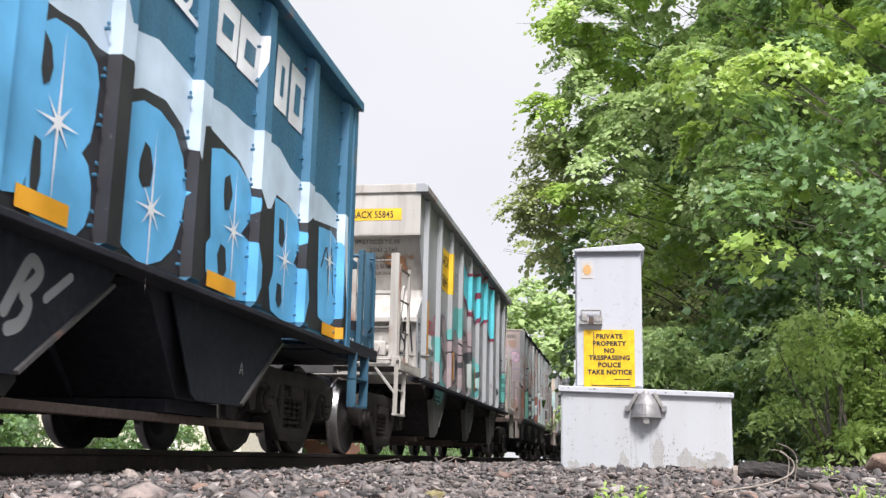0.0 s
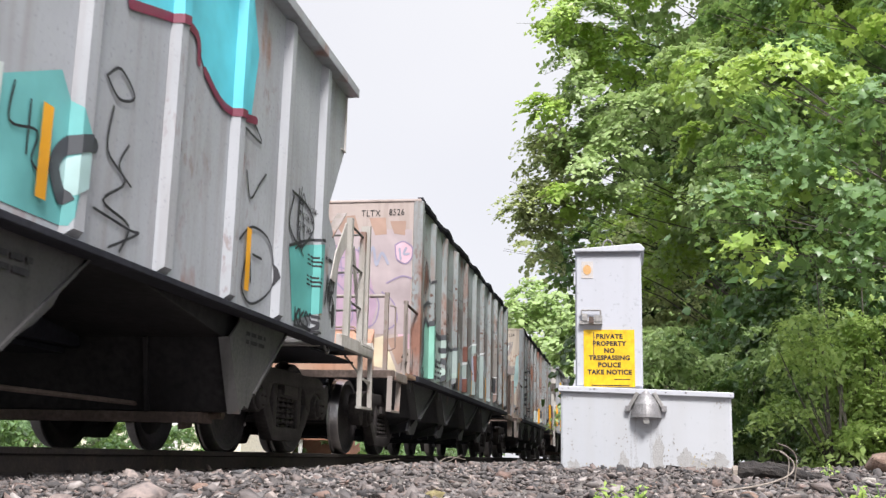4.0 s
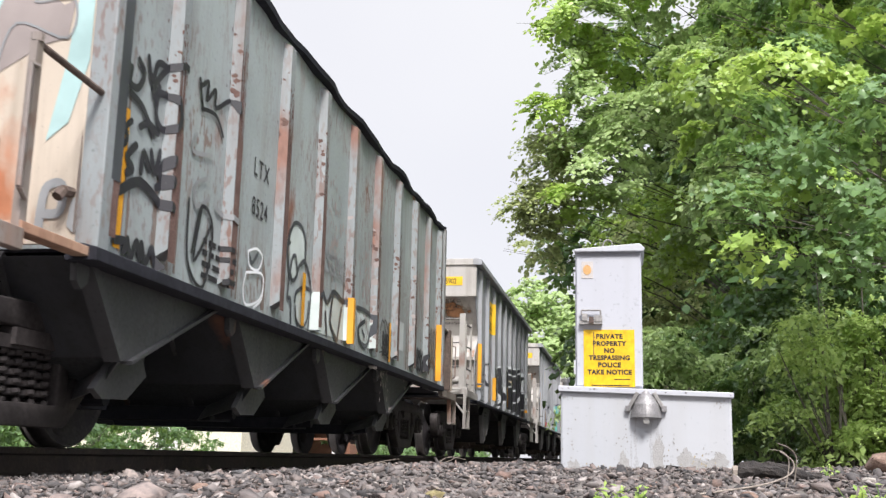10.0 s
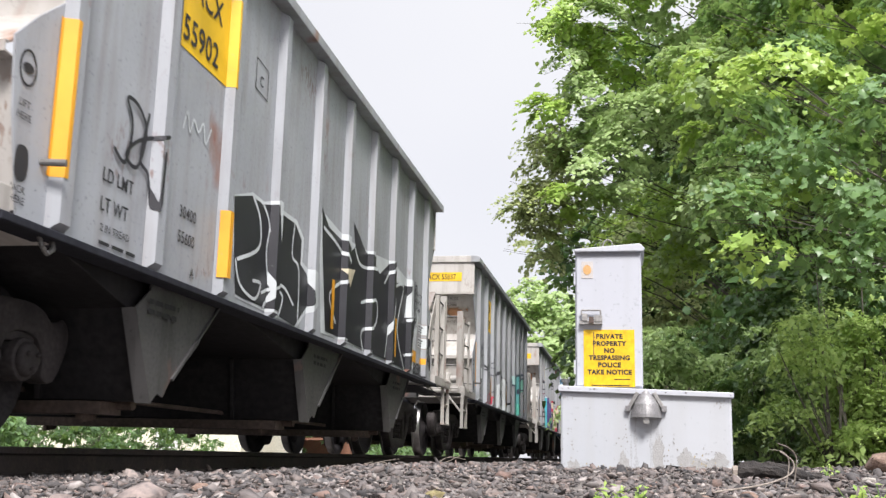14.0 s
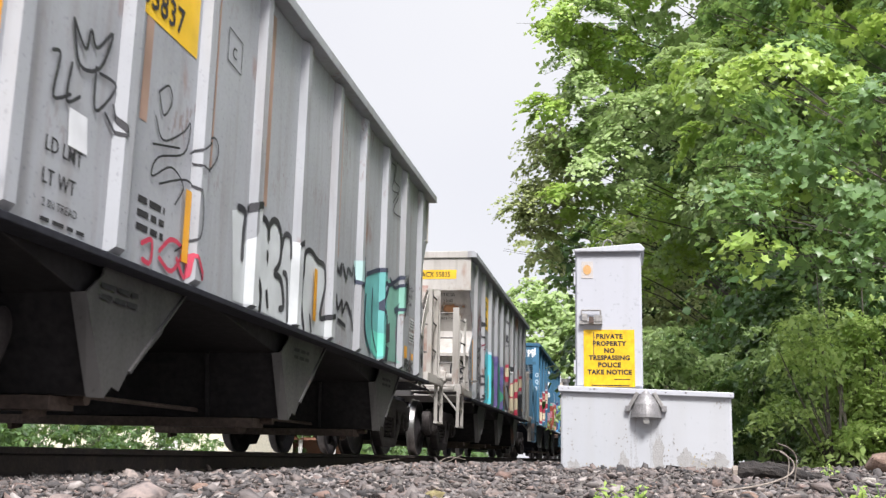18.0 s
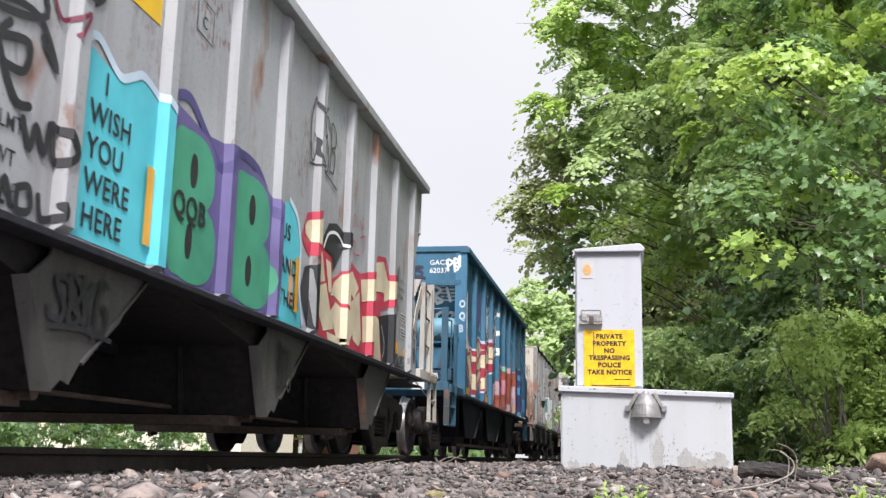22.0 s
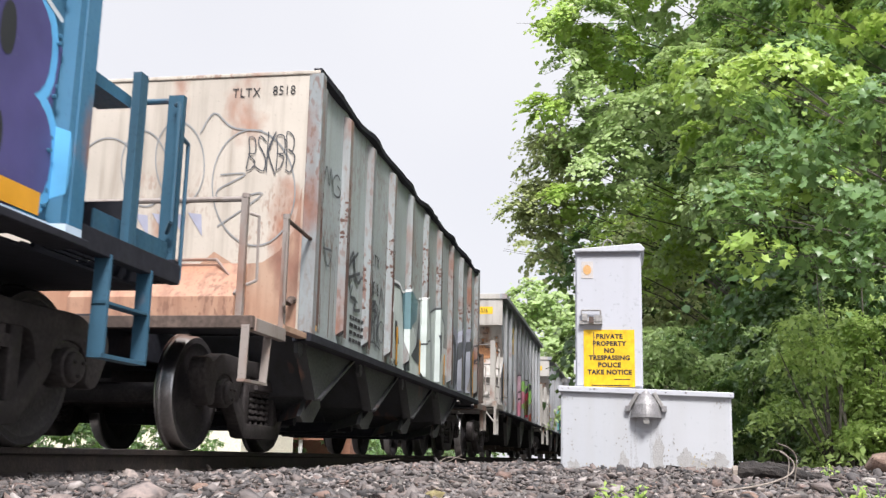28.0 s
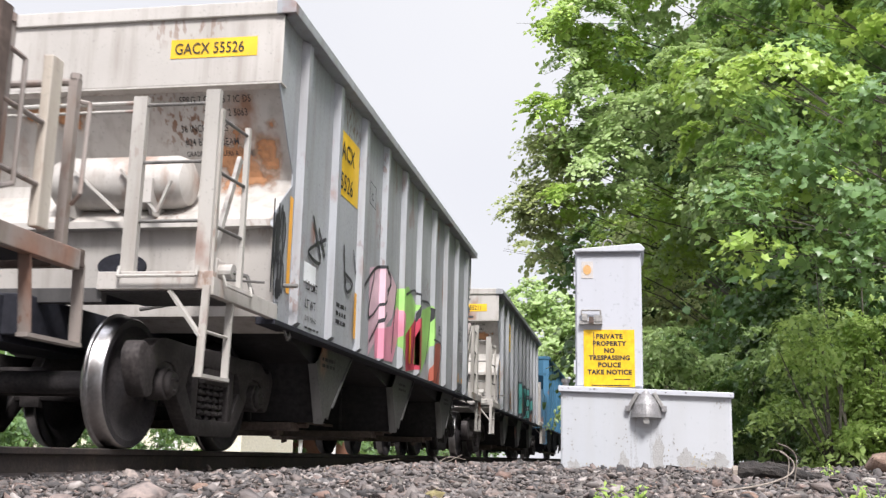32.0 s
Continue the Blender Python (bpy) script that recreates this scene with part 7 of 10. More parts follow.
    w.line([(4.82, 1.93), (4.93, 1.75)], 0.03, "black", 0.01)
    e.tag(1.2, 1.45, 1.35, 1.8, "black", 0.02, 10, 13)
    low = Wall(root, Side(1.507, 1.507, []))
    low.area([(1.7, 0.97), (2.55, 0.97), (2.35, 0.8), (2.05, 0.74), (1.8, 0.78)], "old_teal", 0.003)
    # pink end and faded green letters
    root, side = train[2]
    w, e = wavy_marks(root, side, "8526", 15, strip=False)
    w.tag(0.30, 0.46, 2.40, 2.78, "black", 0.03, 6, 401)
    w.tag(0.30, 0.46, 2.02, 2.34, "black", 0.022, 6, 402)
    w.line([(0.62, 2.62), (0.72, 2.6), (0.74, 2.4), (0.66, 2.2), (0.58, 2.24), (0.58, 2.5), (0.64, 2.64)], 0.025, "black", 0.01)
    w.line([(0.72, 2.52), (0.80, 2.38), (0.86, 2.44), (0.92, 2.36), (1.0, 2.42)], 0.03, "black", 0.024)
    w.line([(0.36, 1.94), (0.5, 2.0), (0.72, 2.06), (0.97, 2.10)], 0.03, "dark", 0.01)
    e.area([(-1.50, 3.02), (1.48, 2.95), (1.49, 1.55), (1.23, 1.55), (-0.07, 1.57), (-1.50, 1.53)], "blush", 0.003)
    e.area([(0.23, 2.68), (0.44, 2.74), (0.73, 2.69), (0.88, 2.52), (0.95, 2.25), (1.04, 1.93), (0.97, 1.67), (0.73, 1.59), (0.50, 1.59), (0.02, 1.62), (-0.46, 1.69), (-1.16, 1.75), (-1.22, 2.22), (-0.52, 2.15), (-0.13, 2.19), (0.20, 2.27), (0.15, 2.50)], "dusty_pink", 0.005)
    e.line([(0.24, 2.36), (0.15, 2.54), (0.30, 2.72), (0.58, 2.73), (0.82, 2.62), (0.87, 2.39), (0.81, 2.25)], 0.02, "faded_mauve", 0.008)
    e.line([(0.16, 2.18), (0.33, 2.04), (0.41, 1.81), (0.31, 1.62)], 0.02, "faded_mauve", 0.008)
    e.line([(0.47, 2.25), (0.66, 2.03), (0.71, 1.76), (0.59, 1.61)], 0.02, "faded_mauve", 0.008)
    e.line([(0.91, 2.19), (1.06, 1.98), (1.02, 1.71), (0.86, 1.61)], 0.02, "faded_mauve", 0.008)
    e.line([(1.10, 2.11), (1.26, 1.97), (1.31, 1.71), (1.14, 1.58)], 0.02, "faded_mauve", 0.008)
    e.line([(-0.08, 2.22), (0.12, 2.04), (0.13, 1.77), (0.00, 1.64)], 0.02, "faded_mauve", 0.008)
    e.line([(-0.50, 2.01), (-0.42, 2.20), (-0.24, 2.28), (-0.13, 2.19)], 0.02, "faded_mauve", 0.008)
    e.line([(1.16, 2.23), (1.36, 2.32), (1.49, 2.29)], 0.02, "faded_mauve", 0.008)
    e.line([(0.56, 2.58), (0.45, 2.56), (0.49, 2.46), (0.62, 2.41), (0.57, 2.34), (0.45, 2.37)], 0.018, "faded_mauve", 0.009)
    e.line([(0.51, 2.62), (0.55, 2.31)], 0.018, "faded_mauve", 0.009)
    e.area([(1.26, 2.74), (1.37, 2.79), (1.49, 2.71), (1.49, 2.57), (1.41, 2.49), (1.29, 2.55)], "rose", 0.006)
    e.line([(1.26, 2.74), (1.37, 2.79), (1.49, 2.71), (1.49, 2.57), (1.41, 2.49), (1.29, 2.55), (1.26, 2.74)], 0.018, "faded_mauve", 0.009)
    e.line([(1.32, 2.69), (1.34, 2.55)], 0.03, "dusk", 0.009)
    e.line([(1.41, 2.70), (1.38, 2.62), (1.45, 2.62)], 0.03, "dusk", 0.009)
    e.area([(0.45, 3.14), (0.69, 3.16), (0.77, 2.91), (0.59, 2.81), (0.45, 3.00)], "oldrust", 0.0045)
    e.area([(0.89, 3.12), (1.12, 3.12), (1.14, 2.89), (0.98, 2.88)], "oldrust", 0.0045)
    e.area([(1.18, 3.07), (1.40, 3.07), (1.39, 2.87), (1.24, 2.90)], "oldrust", 0.0045)
    e.area([(0.17, 3.12), (0.39, 3.08), (0.30, 2.93)], "oldrust", 0.0045)
    e.line([(0.77, 2.71), (0.87, 2.55), (0.96, 2.72), (1.01, 2.47), (1.08, 2.64), (1.17, 2.49)], 0.035, "dusk", 0.008)
    e.line([(-0.08, 2.65), (-0.02, 2.41), (0.06, 2.69), (0.12, 2.46)], 0.03, "dusk", 0.008)
    e.area([(0.09, 1.45), (0.22, 1.55), (0.39, 1.37), (0.28, 1.15), (0.11, 1.24)], "oldrust", 0.005)
    e.area([(0.39, 1.50), (0.59, 1.53), (0.58, 1.24), (0.43, 1.24)], "cream", 0.005)
    e.area([(0.61, 1.52), (0.82, 1.54), (0.84, 1.23), (0.69, 1.21)], "oldrust", 0.005)
    e.area([(0.98, 1.49), (1.14, 1.53), (1.33, 1.06), (0.95, 1.15)], "cream", 0.005)
    e.area([(1.19, 1.49), (1.41, 1.53), (1.45, 1.23), (1.34, 1.15)], "oldrust", 0.006)
    e.area([(1.33, 1.55), (1.49, 1.55), (1.49, 1.36), (1.38, 1.33)], "rose", 0.005)
    w.area([(0.60, 1.46), (0.61, 1.69), (0.73, 1.82), (0.96, 1.78), (1.07, 1.85), (1.16, 1.47), (1.12, 1.33), (1.20, 1.17), (1.01, 1.05), (0.70, 1.04), (0.41, 1.03), (0.39, 1.12), (0.50, 1.26), (0.56, 1.39)], "seagreen", 0.006)
    w.area([(0.92, 1.71), (1.08, 1.81), (1.16, 1.47), (1.12, 1.33), (1.18, 1.17), (0.97, 1.09), (0.91, 1.40)], "seagreen", 0.007)
    w.line([(0.45, 1.05), (0.40, 1.12), (0.55, 1.34), (0.55, 1.70), (0.68, 1.84), (0.89, 1.78), (1.11, 1.88), (1.18, 1.83), (1.12, 1.62), (1.13, 1.42), (1.25, 1.27), (1.31, 1.13)], 0.07, "dark", 0.01)
    w.area([(1.25, 1.69), (1.73, 1.70), (2.01, 1.71), (2.09, 1.51), (1.87, 1.37), (1.99, 1.24), (1.94, 1.08), (1.48, 1.03), (1.30, 1.10), (1.15, 1.28), (1.17, 1.54)], "sea_mist", 0.006)
    w.line([(1.17, 1.47), (1.20, 1.66), (1.30, 1.75), (1.73, 1.70), (2.04, 1.73), (2.02, 1.55), (1.75, 1.53)], 0.08, "dark", 0.01)
    w.area([(1.38, 1.53), (1.42, 1.55), (1.48, 1.53), (1.48, 1.45), (1.43, 1.42), (1.38, 1.45)], "black", 0.012)
    w.line([(1.21, 1.29), (1.41, 1.28), (1.55, 1.35), (1.57, 1.28)], 0.07, "dark", 0.011)
    w.line([(1.93, 1.40), (2.04, 1.25), (1.92, 1.09)], 0.06, "dark", 0.011)
    w.area([(2.19, 1.68), (2.43, 1.67), (2.54, 1.47), (2.74, 1.61), (3.30, 1.75), (3.29, 1.26), (2.36, 1.09), (2.15, 1.27)], "sea_mist", 0.006)
    w.line([(2.13, 1.70), (2.44, 1.72), (2.56, 1.57), (2.32, 1.29), (2.42, 1.14)], 0.06, "dark", 0.01)
    w.line([(2.55, 1.64), (2.86, 1.63), (3.27, 1.75)], 0.05, "dark", 0.01)
    w.line([(2.56, 1.36), (2.51, 1.16)], 0.04, "dark", 0.01)
    w.line([(2.73, 1.32), (2.81, 1.17)], 0.05, "dark", 0.01)
    w.line([(0.51, 1.15), (0.54, 1.05), (0.62, 1.09), (0.56, 1.16)], 0.04, "dark", 0.01)
    w.line([(1.41, 1.17), (1.47, 1.10), (1.58, 1.11), (1.56, 1.22)], 0.04, "dark", 0.01)
    w.line([(2.08, 1.58), (2.18, 1.52), (2.29, 1.64), (2.37, 1.55)], 0.03, "dark", 0.01)
    w.line([(0.30, 1.85), (0.44, 1.94), (0.68, 2.05), (0.90, 2.10)], 0.05, "dark", 0.01)
    w.line([(0.26, 1.98), (0.31, 1.89), (0.45, 2.00), (0.42, 2.07), (0.33, 2.02)], 0.05, "dark", 0.011)
    w.area([(2.20, 1.39), (2.36, 1.51), (2.94, 1.68), (3.27, 1.63), (3.26, 1.46), (3.00, 1.29), (2.33, 1.16)], "fog", 0.0085)
    w.area([(3.14, 1.79), (3.59, 1.91), (3.79, 1.69), (3.71, 1.57), (3.98, 1.50), (4.39, 1.64), (4.52, 1.79), (5.31, 2.01), (5.66, 1.92), (5.90, 1.84), (6.54, 1.90), (6.92, 1.86), (6.87, 1.66), (6.65, 1.24), (7.53, 1.08), (5.68, 1.08), (4.19, 1.08), (3.24, 1.08), (3.13, 1.42)], "fog", 0.003)
    w.line([(3.17, 1.78), (3.28, 1.76), (3.29, 1.59), (3.21, 1.39)], 0.09, "dark", 0.008)
    w.line([(3.16, 1.82), (3.42, 1.86), (3.60, 1.97), (3.64, 1.89), (3.72, 1.81), (3.74, 1.67)], 0.04, "silver", 0.009)
    w.line([(3.66, 1.58), (3.90, 1.50), (4.19, 1.58)], 0.04, "silver", 0.009)
    w.line([(4.19, 1.58), (4.52, 1.78), (4.76, 1.88), (5.32, 2.00), (5.54, 1.96)], 0.03, "silver", 0.009)
    w.line([(4.18, 1.54), (4.39, 1.64), (4.72, 1.62), (5.11, 1.45)], 0.05, "dark", 0.007)
    w.line([(4.25, 1.56), (4.25, 1.26), (4.56, 1.12)], 0.09, "dusk", 0.006)
    w.line([(5.16, 1.73), (5.14, 1.38), (5.67, 1.17)], 0.09, "dusk", 0.006)
    w.line([(5.37, 1.99), (5.78, 1.86), (5.93, 1.84), (6.46, 1.99)], 0.03, "silver", 0.009)
    w.line([(4.55, 1.19), (4.69, 1.29), (4.92, 1.37)], 0.03, "silver", 0.009)
    w.line([(5.55, 1.55), (5.54, 1.27), (5.90, 1.17), (6.09, 1.46), (5.83, 1.57), (5.55, 1.55)], 0.03, "silver", 0.009)
    w.line([(6.47, 1.90), (6.84, 1.84), (6.99, 1.68), (6.82, 1.51)], 0.03, "silver", 0.009)
    w.line([(6.28, 1.85), (6.26, 1.58), (6.64, 1.33)], 0.08, "dusk", 0.006)
    w.star(4.40, 1.48, 0.20)
    w.star(5.72, 1.65, 0.20)
    w.area([(3.41, 1.27), (3.70, 1.30), (4.15, 1.29), (4.12, 1.07), (3.45, 1.08)], "dusk", 0.004)
    w.area([(3.99, 1.27), (4.15, 1.29), (4.16, 1.07), (4.00, 1.05)], "rustred", 0.01)
    w.area([(4.02, 1.80), (4.14, 1.86), (4.16, 1.60), (4.05, 1.56)], "rustred", 0.01)
    w.area([(5.13, 1.77), (5.25, 1.81), (5.31, 1.34), (5.14, 1.31)], "rustred", 0.01)
    w.line([(3.16, 1.16), (3.16, 1.09), (3.25, 1.08), (3.20, 1.19)], 0.04, "dark", 0.011)
    w.line([(3.27, 1.21), (3.34, 1.11), (3.41, 1.10), (3.36, 1.23), (3.48, 1.23), (3.47, 1.11)], 0.04, "dark", 0.011)
    for a in (2.14, 3.25, 4.3, 5.43, 6.51, 7.57):
        w.block(a + 0.05, a + 0.72, 1.75 if a < 7 else 1.5, 2.41, "brown", "repair_patch", 0.003, "brown primed repair patch")
        w.put("decal", stroke([(a + 0.15, 2.55), (a + 0.7, 2.55), (a + 0.7, 2.8)], 0.015), SPRAY["dark"], 0.005)
    w.tag(8.5, 8.75, 1.9, 2.7, "black", 0.018, 10, 21)
    w.tag(9.35, 9.8, 1.9, 2.5, "black", 0.018, 10, 22)
    w.block(9.38, 9.6, 1.26, 1.62, "black", lift=0.006, label="dark stencil panel")
    w.block(9.62, 9.82, 1.26, 1.62, "black", lift=0.006, label="dark stencil panel")
    w.bars(9.41, 9.58, 1.45, 1.6, 3, SPRAY["silver"], 91, lift=0.009)
    w.bars(9.65, 9.8, 1.45, 1.6, 3, SPRAY["silver"], 92, lift=0.009)
    w.block(7.94, 8.09, 1.3, 1.6, "black", lift=0.006)
    w.block(8.11, 8.26, 1.3, 1.6, "black", lift=0.006)
    w.put("decal", stroke([(7.92, 1.28), (8.28, 1.28), (8.28, 1.62), (7.92, 1.62), (7.92, 1.28)], 0.018), SPRAY["white"], 0.008)
    for k, v in enumerate((1.12, 1.45, 1.75, 2.0)):
        w.tag(8.5, 9.1, v, v + 0.24, "dark", 0.022, 8, 320 + k)
    w.tag(9.36, 9.85, 1.08, 1.24, "dark", 0.022, 9, 330)
    w.put("decal", stroke([(9.36, 1.24), (9.84, 1.24), (9.84, 1.64), (9.36, 1.64), (9.36, 1.24)], 0.02), SPRAY["white"], 0.008)
    low = Wall(root, Side(1.507, 1.507, []))
    low.tag(4.95, 5.7, 0.72, 0.92, "black", 0.02, 12, 304)
    low.tag(7.25, 8.0, 0.72, 0.92, "black", 0.02, 12, 305)
    # cream end with a grey piece
    root, side = train[3]
    w, e = wavy_marks(root, side, "8524", 25)
    e.area([(-0.32, 2.54), (-0.15, 2.65), (0.43, 2.70), (0.53, 2.87), (0.58, 2.71), (1.25, 2.99), (1.32, 2.93), (1.22, 2.65), (0.96, 2.62), (1.25, 2.50), (1.22, 2.42), (1.31, 2.33), (1.38, 2.36), (1.35, 2.14), (1.21, 2.11), (0.94, 1.95), (0.50, 1.77), (0.59, 2.12), (0.36, 2.13), (-0.15, 1.85), (-0.28, 2.04)], "ash", 0.004)
    e.line([(-0.32, 2.55), (-0.09, 2.60), (0.43, 2.70), (0.53, 2.87), (0.58, 2.71), (1.25, 2.99), (1.32, 2.93), (1.21, 2.65), (0.96, 2.62), (1.25, 2.50), (1.14, 2.36), (1.37, 2.36), (1.35, 2.14), (1.04, 2.24), (0.94, 1.95)], 0.014, "grey", 0.008)
    e.area([(0.43, 2.58), (0.54, 2.69), (0.63, 2.53), (0.41, 2.29), (0.18, 2.13), (0.30, 2.30)], "paleaqua", 0.006)
    e.area([(0.66, 1.82), (0.89, 2.51), (1.02, 2.56), (0.98, 2.46), (0.75, 1.87)], "paleaqua", 0.006)
    e.area([(1.01, 2.69), (1.17, 2.90), (1.25, 2.92), (1.18, 2.68)], "mist", 0.006)
    e.area([(-0.20, 1.92), (-0.12, 2.26), (-0.05, 2.23), (-0.10, 1.98), (-0.19, 1.85)], "paleaqua", 0.006)
    e.line([(-0.21, 1.87), (0.13, 2.00), (0.59, 2.12)], 0.03, "paleaqua", 0.007)
    e.area([(1.42, 2.61), (1.49, 2.67), (1.49, 2.01), (1.40, 1.67), (1.28, 1.57), (1.36, 2.01)], "paleaqua", 0.005)
    e.line([(1.29, 1.10), (1.31, 1.31), (1.40, 1.33), (1.40, 1.19), (1.30, 1.18)], 0.05, "grey", 0.008)
    e.line([(1.47, 1.12), (1.49, 1.25), (1.49, 1.10)], 0.05, "grey", 0.008)
    e.line([(1.16, 2.83), (1.18, 2.74)], 0.02, "black", 0.009)
    w.line([(0.31, 2.09), (0.30, 2.00), (0.40, 2.00), (0.46, 2.11), (0.39, 2.16)], 0.045, "black", 0.012)
    w.line([(0.50, 2.22), (0.56, 2.10), (0.62, 2.23), (0.73, 2.25)], 0.045, "black", 0.012)
    w.line([(0.99, 2.28), (0.82, 2.29), (0.63, 2.13), (0.59, 2.02), (0.69, 2.07), (0.80, 2.07), (0.84, 1.94), (0.74, 1.86), (0.64, 1.93), (0.66, 2.10)], 0.045, "black", 0.012)
    w.line([(0.32, 1.94), (0.47, 1.91), (0.63, 1.79)], 0.045, "black", 0.012)
    w.line([(0.46, 1.79), (0.56, 1.84), (0.68, 1.82)], 0.045, "black", 0.012)
    w.line([(0.36, 1.79), (0.30, 1.74), (0.32, 1.68), (0.30, 1.64)], 0.04, "black", 0.012)
    w.line([(0.43, 1.67), (0.34, 1.58), (0.41, 1.53), (0.35, 1.49)], 0.05, "black", 0.012)
    w.line([(0.51, 1.54), (0.53, 1.66), (0.61, 1.58)], 0.05, "black", 0.012)
    w.line([(0.62, 1.69), (0.68, 1.58), (0.73, 1.72)], 0.05, "black", 0.012)
    w.line([(0.81, 1.70), (0.74, 1.59), (0.82, 1.56), (0.71, 1.50)], 0.05, "black", 0.012)
    w.line([(0.28, 1.37), (0.52, 1.48), (0.82, 1.40)], 0.06, "black", 0.012)
    w.line([(0.28, 1.10), (0.40, 1.11), (0.38, 1.04)], 0.05, "black", 0.012)
    w.line([(0.42, 1.13), (0.47, 1.04), (0.53, 1.14), (0.58, 1.04)], 0.05, "black", 0.012)
    w.line([(0.59, 1.14), (0.65, 1.04), (0.72, 1.14), (0.77, 1.04)], 0.05, "black", 0.012)
    w.line([(1.18, 1.55), (1.22, 1.16), (1.48, 1.04), (1.58, 1.44), (1.38, 1.55), (1.27, 1.23)], 0.03, "black", 0.012)
    w.line([(1.38, 1.53), (1.31, 1.18), (1.56, 1.47)], 0.03, "black", 0.012)
    w.line([(1.22, 2.36), (1.28, 2.21)], 0.035, "black", 0.012)
    w.line([(1.24, 2.32), (1.36, 2.39), (1.34, 2.26), (1.48, 2.38), (1.50, 2.26), (1.73, 2.39), (1.78, 2.32)], 0.035, "black", 0.012)
    w.line([(1.28, 2.18), (1.51, 2.21), (1.65, 2.11)], 0.03, "black", 0.012)
    w.line([(1.23, 1.99), (1.19, 1.87), (1.48, 1.92)], 0.03, "grey", 0.012)
    w.line([(1.43, 1.75), (1.26, 1.66), (1.29, 1.53), (1.49, 1.63)], 0.03, "grey", 0.012)
    w.line([(1.62, 1.59), (1.87, 1.55)], 0.04, "grey", 0.012)
    w.line([(2.25, 1.43), (2.42, 1.48), (2.55, 1.44), (2.47, 1.33), (2.29, 1.33), (2.25, 1.43)], 0.02, "white", 0.012)
    w.line([(2.23, 1.27), (2.57, 1.31), (2.55, 1.13), (2.27, 1.04), (2.19, 1.14), (2.23, 1.27)], 0.02, "white", 0.012)
    w.line([(2.60, 1.29), (2.58, 1.13), (2.42, 1.04)], 0.02, "white", 0.012)
    w.line([(2.28, 1.41), (2.34, 1.36), (2.45, 1.45)], 0.03, "dark", 0.012)
    w.area([(3.19, 1.66), (3.21, 1.80), (3.30, 1.88), (3.48, 1.88), (3.58, 1.79), (3.60, 1.62), (3.45, 1.54), (3.38, 1.43), (3.30, 1.41), (3.25, 1.48)], "mist", 0.003)
    w.area([(3.38, 1.24), (3.45, 1.33), (3.59, 1.39), (3.81, 1.38), (4.15, 1.42), (4.36, 1.36), (4.52, 1.48), (4.84, 1.45), (5.03, 1.47), (4.99, 1.08), (4.28, 1.06), (3.83, 1.05), (3.44, 1.06)], "mist", 0.003)
    w.area([(5.37, 1.48), (5.82, 1.49), (6.08, 1.48), (6.09, 1.12), (5.56, 1.09)], "mist", 0.003)
    w.line([(3.19, 1.69), (3.13, 1.67), (3.20, 1.80), (3.30, 1.88), (3.48, 1.88), (3.59, 1.79), (3.60, 1.62), (3.45, 1.54), (3.39, 1.44), (3.28, 1.39), (3.23, 1.46), (3.27, 1.58), (3.35, 1.60), (3.40, 1.50)], 0.035, "dark", 0.009)
    w.line([(3.11, 1.66), (3.20, 1.41), (3.19, 1.24), (3.27, 1.23), (3.30, 1.04)], 0.035, "dark", 0.009)
    w.line([(3.45, 1.54), (3.60, 1.61), (3.76, 1.49), (3.81, 1.35), (3.77, 1.04)], 0.035, "dark", 0.009)
    w.line([(3.38, 1.23), (3.40, 1.30), (3.52, 1.36), (3.65, 1.39), (3.83, 1.38)], 0.035, "dark", 0.009)
    w.line([(3.41, 1.19), (3.44, 1.09), (3.60, 1.04), (3.74, 1.13), (3.76, 1.28)], 0.03, "dark", 0.009)
    w.line([(3.90, 1.36), (4.15, 1.44), (4.32, 1.36), (4.52, 1.49), (4.84, 1.45), (5.01, 1.47)], 0.05, "dark", 0.009)
    w.line([(4.28, 1.26), (4.34, 1.08)], 0.05, "dark", 0.009)
    w.line([(4.52, 1.49), (4.44, 1.21), (4.66, 1.06)], 0.05, "dark", 0.009)
    w.line([(4.81, 1.37), (4.70, 1.06)], 0.05, "dark", 0.009)
    w.line([(5.41, 1.47), (5.79, 1.48), (6.01, 1.42), (5.87, 1.14), (5.57, 1.14), (5.49, 1.28), (5.73, 1.37)], 0.05, "dark", 0.009)
    w.line([(5.63, 1.27), (5.75, 1.21)], 0.03, "dark", 0.009)
    w.area([(0.02, 1.38), (0.28, 1.38), (0.3, 2.7), (0.02, 2.66)], "dark", 0.006)
    w.tag(4.2, 4.9, 1.65, 1.85, "grey", 0.02, 16, 53)
    w.tag(6.4, 7.0, 1.15, 1.5, "black", 0.02, 10, 54)
    w.block(7.3, 7.7, 1.25, 1.6, "silver", lift=0.004)
    w.tag(8.5, 9.1, 1.12, 1.36, "black", 0.045, 12, 55)
    w.tag(9.4, 9.8, 1.3, 1.75, "dark", 0.035, 8, 56)
    for k, (a, v) in enumerate(((4.55, 1.95), (5.75, 1.9), (5.9, 1.6), (7.9, 1.5), (8.7, 2.0), (6.7, 1.2))):
        w.blotches(a, v, 0.16, 90, SPRAY["ash"], 340 + k, tall=1.9)
    w.tag(6.55, 6.85, 1.12, 1.35, "black", 0.03, 9, 57)
    # black and white piece
    root, side = train[4]
    w, e = ribbed_marks(root, side, "55902", 35)
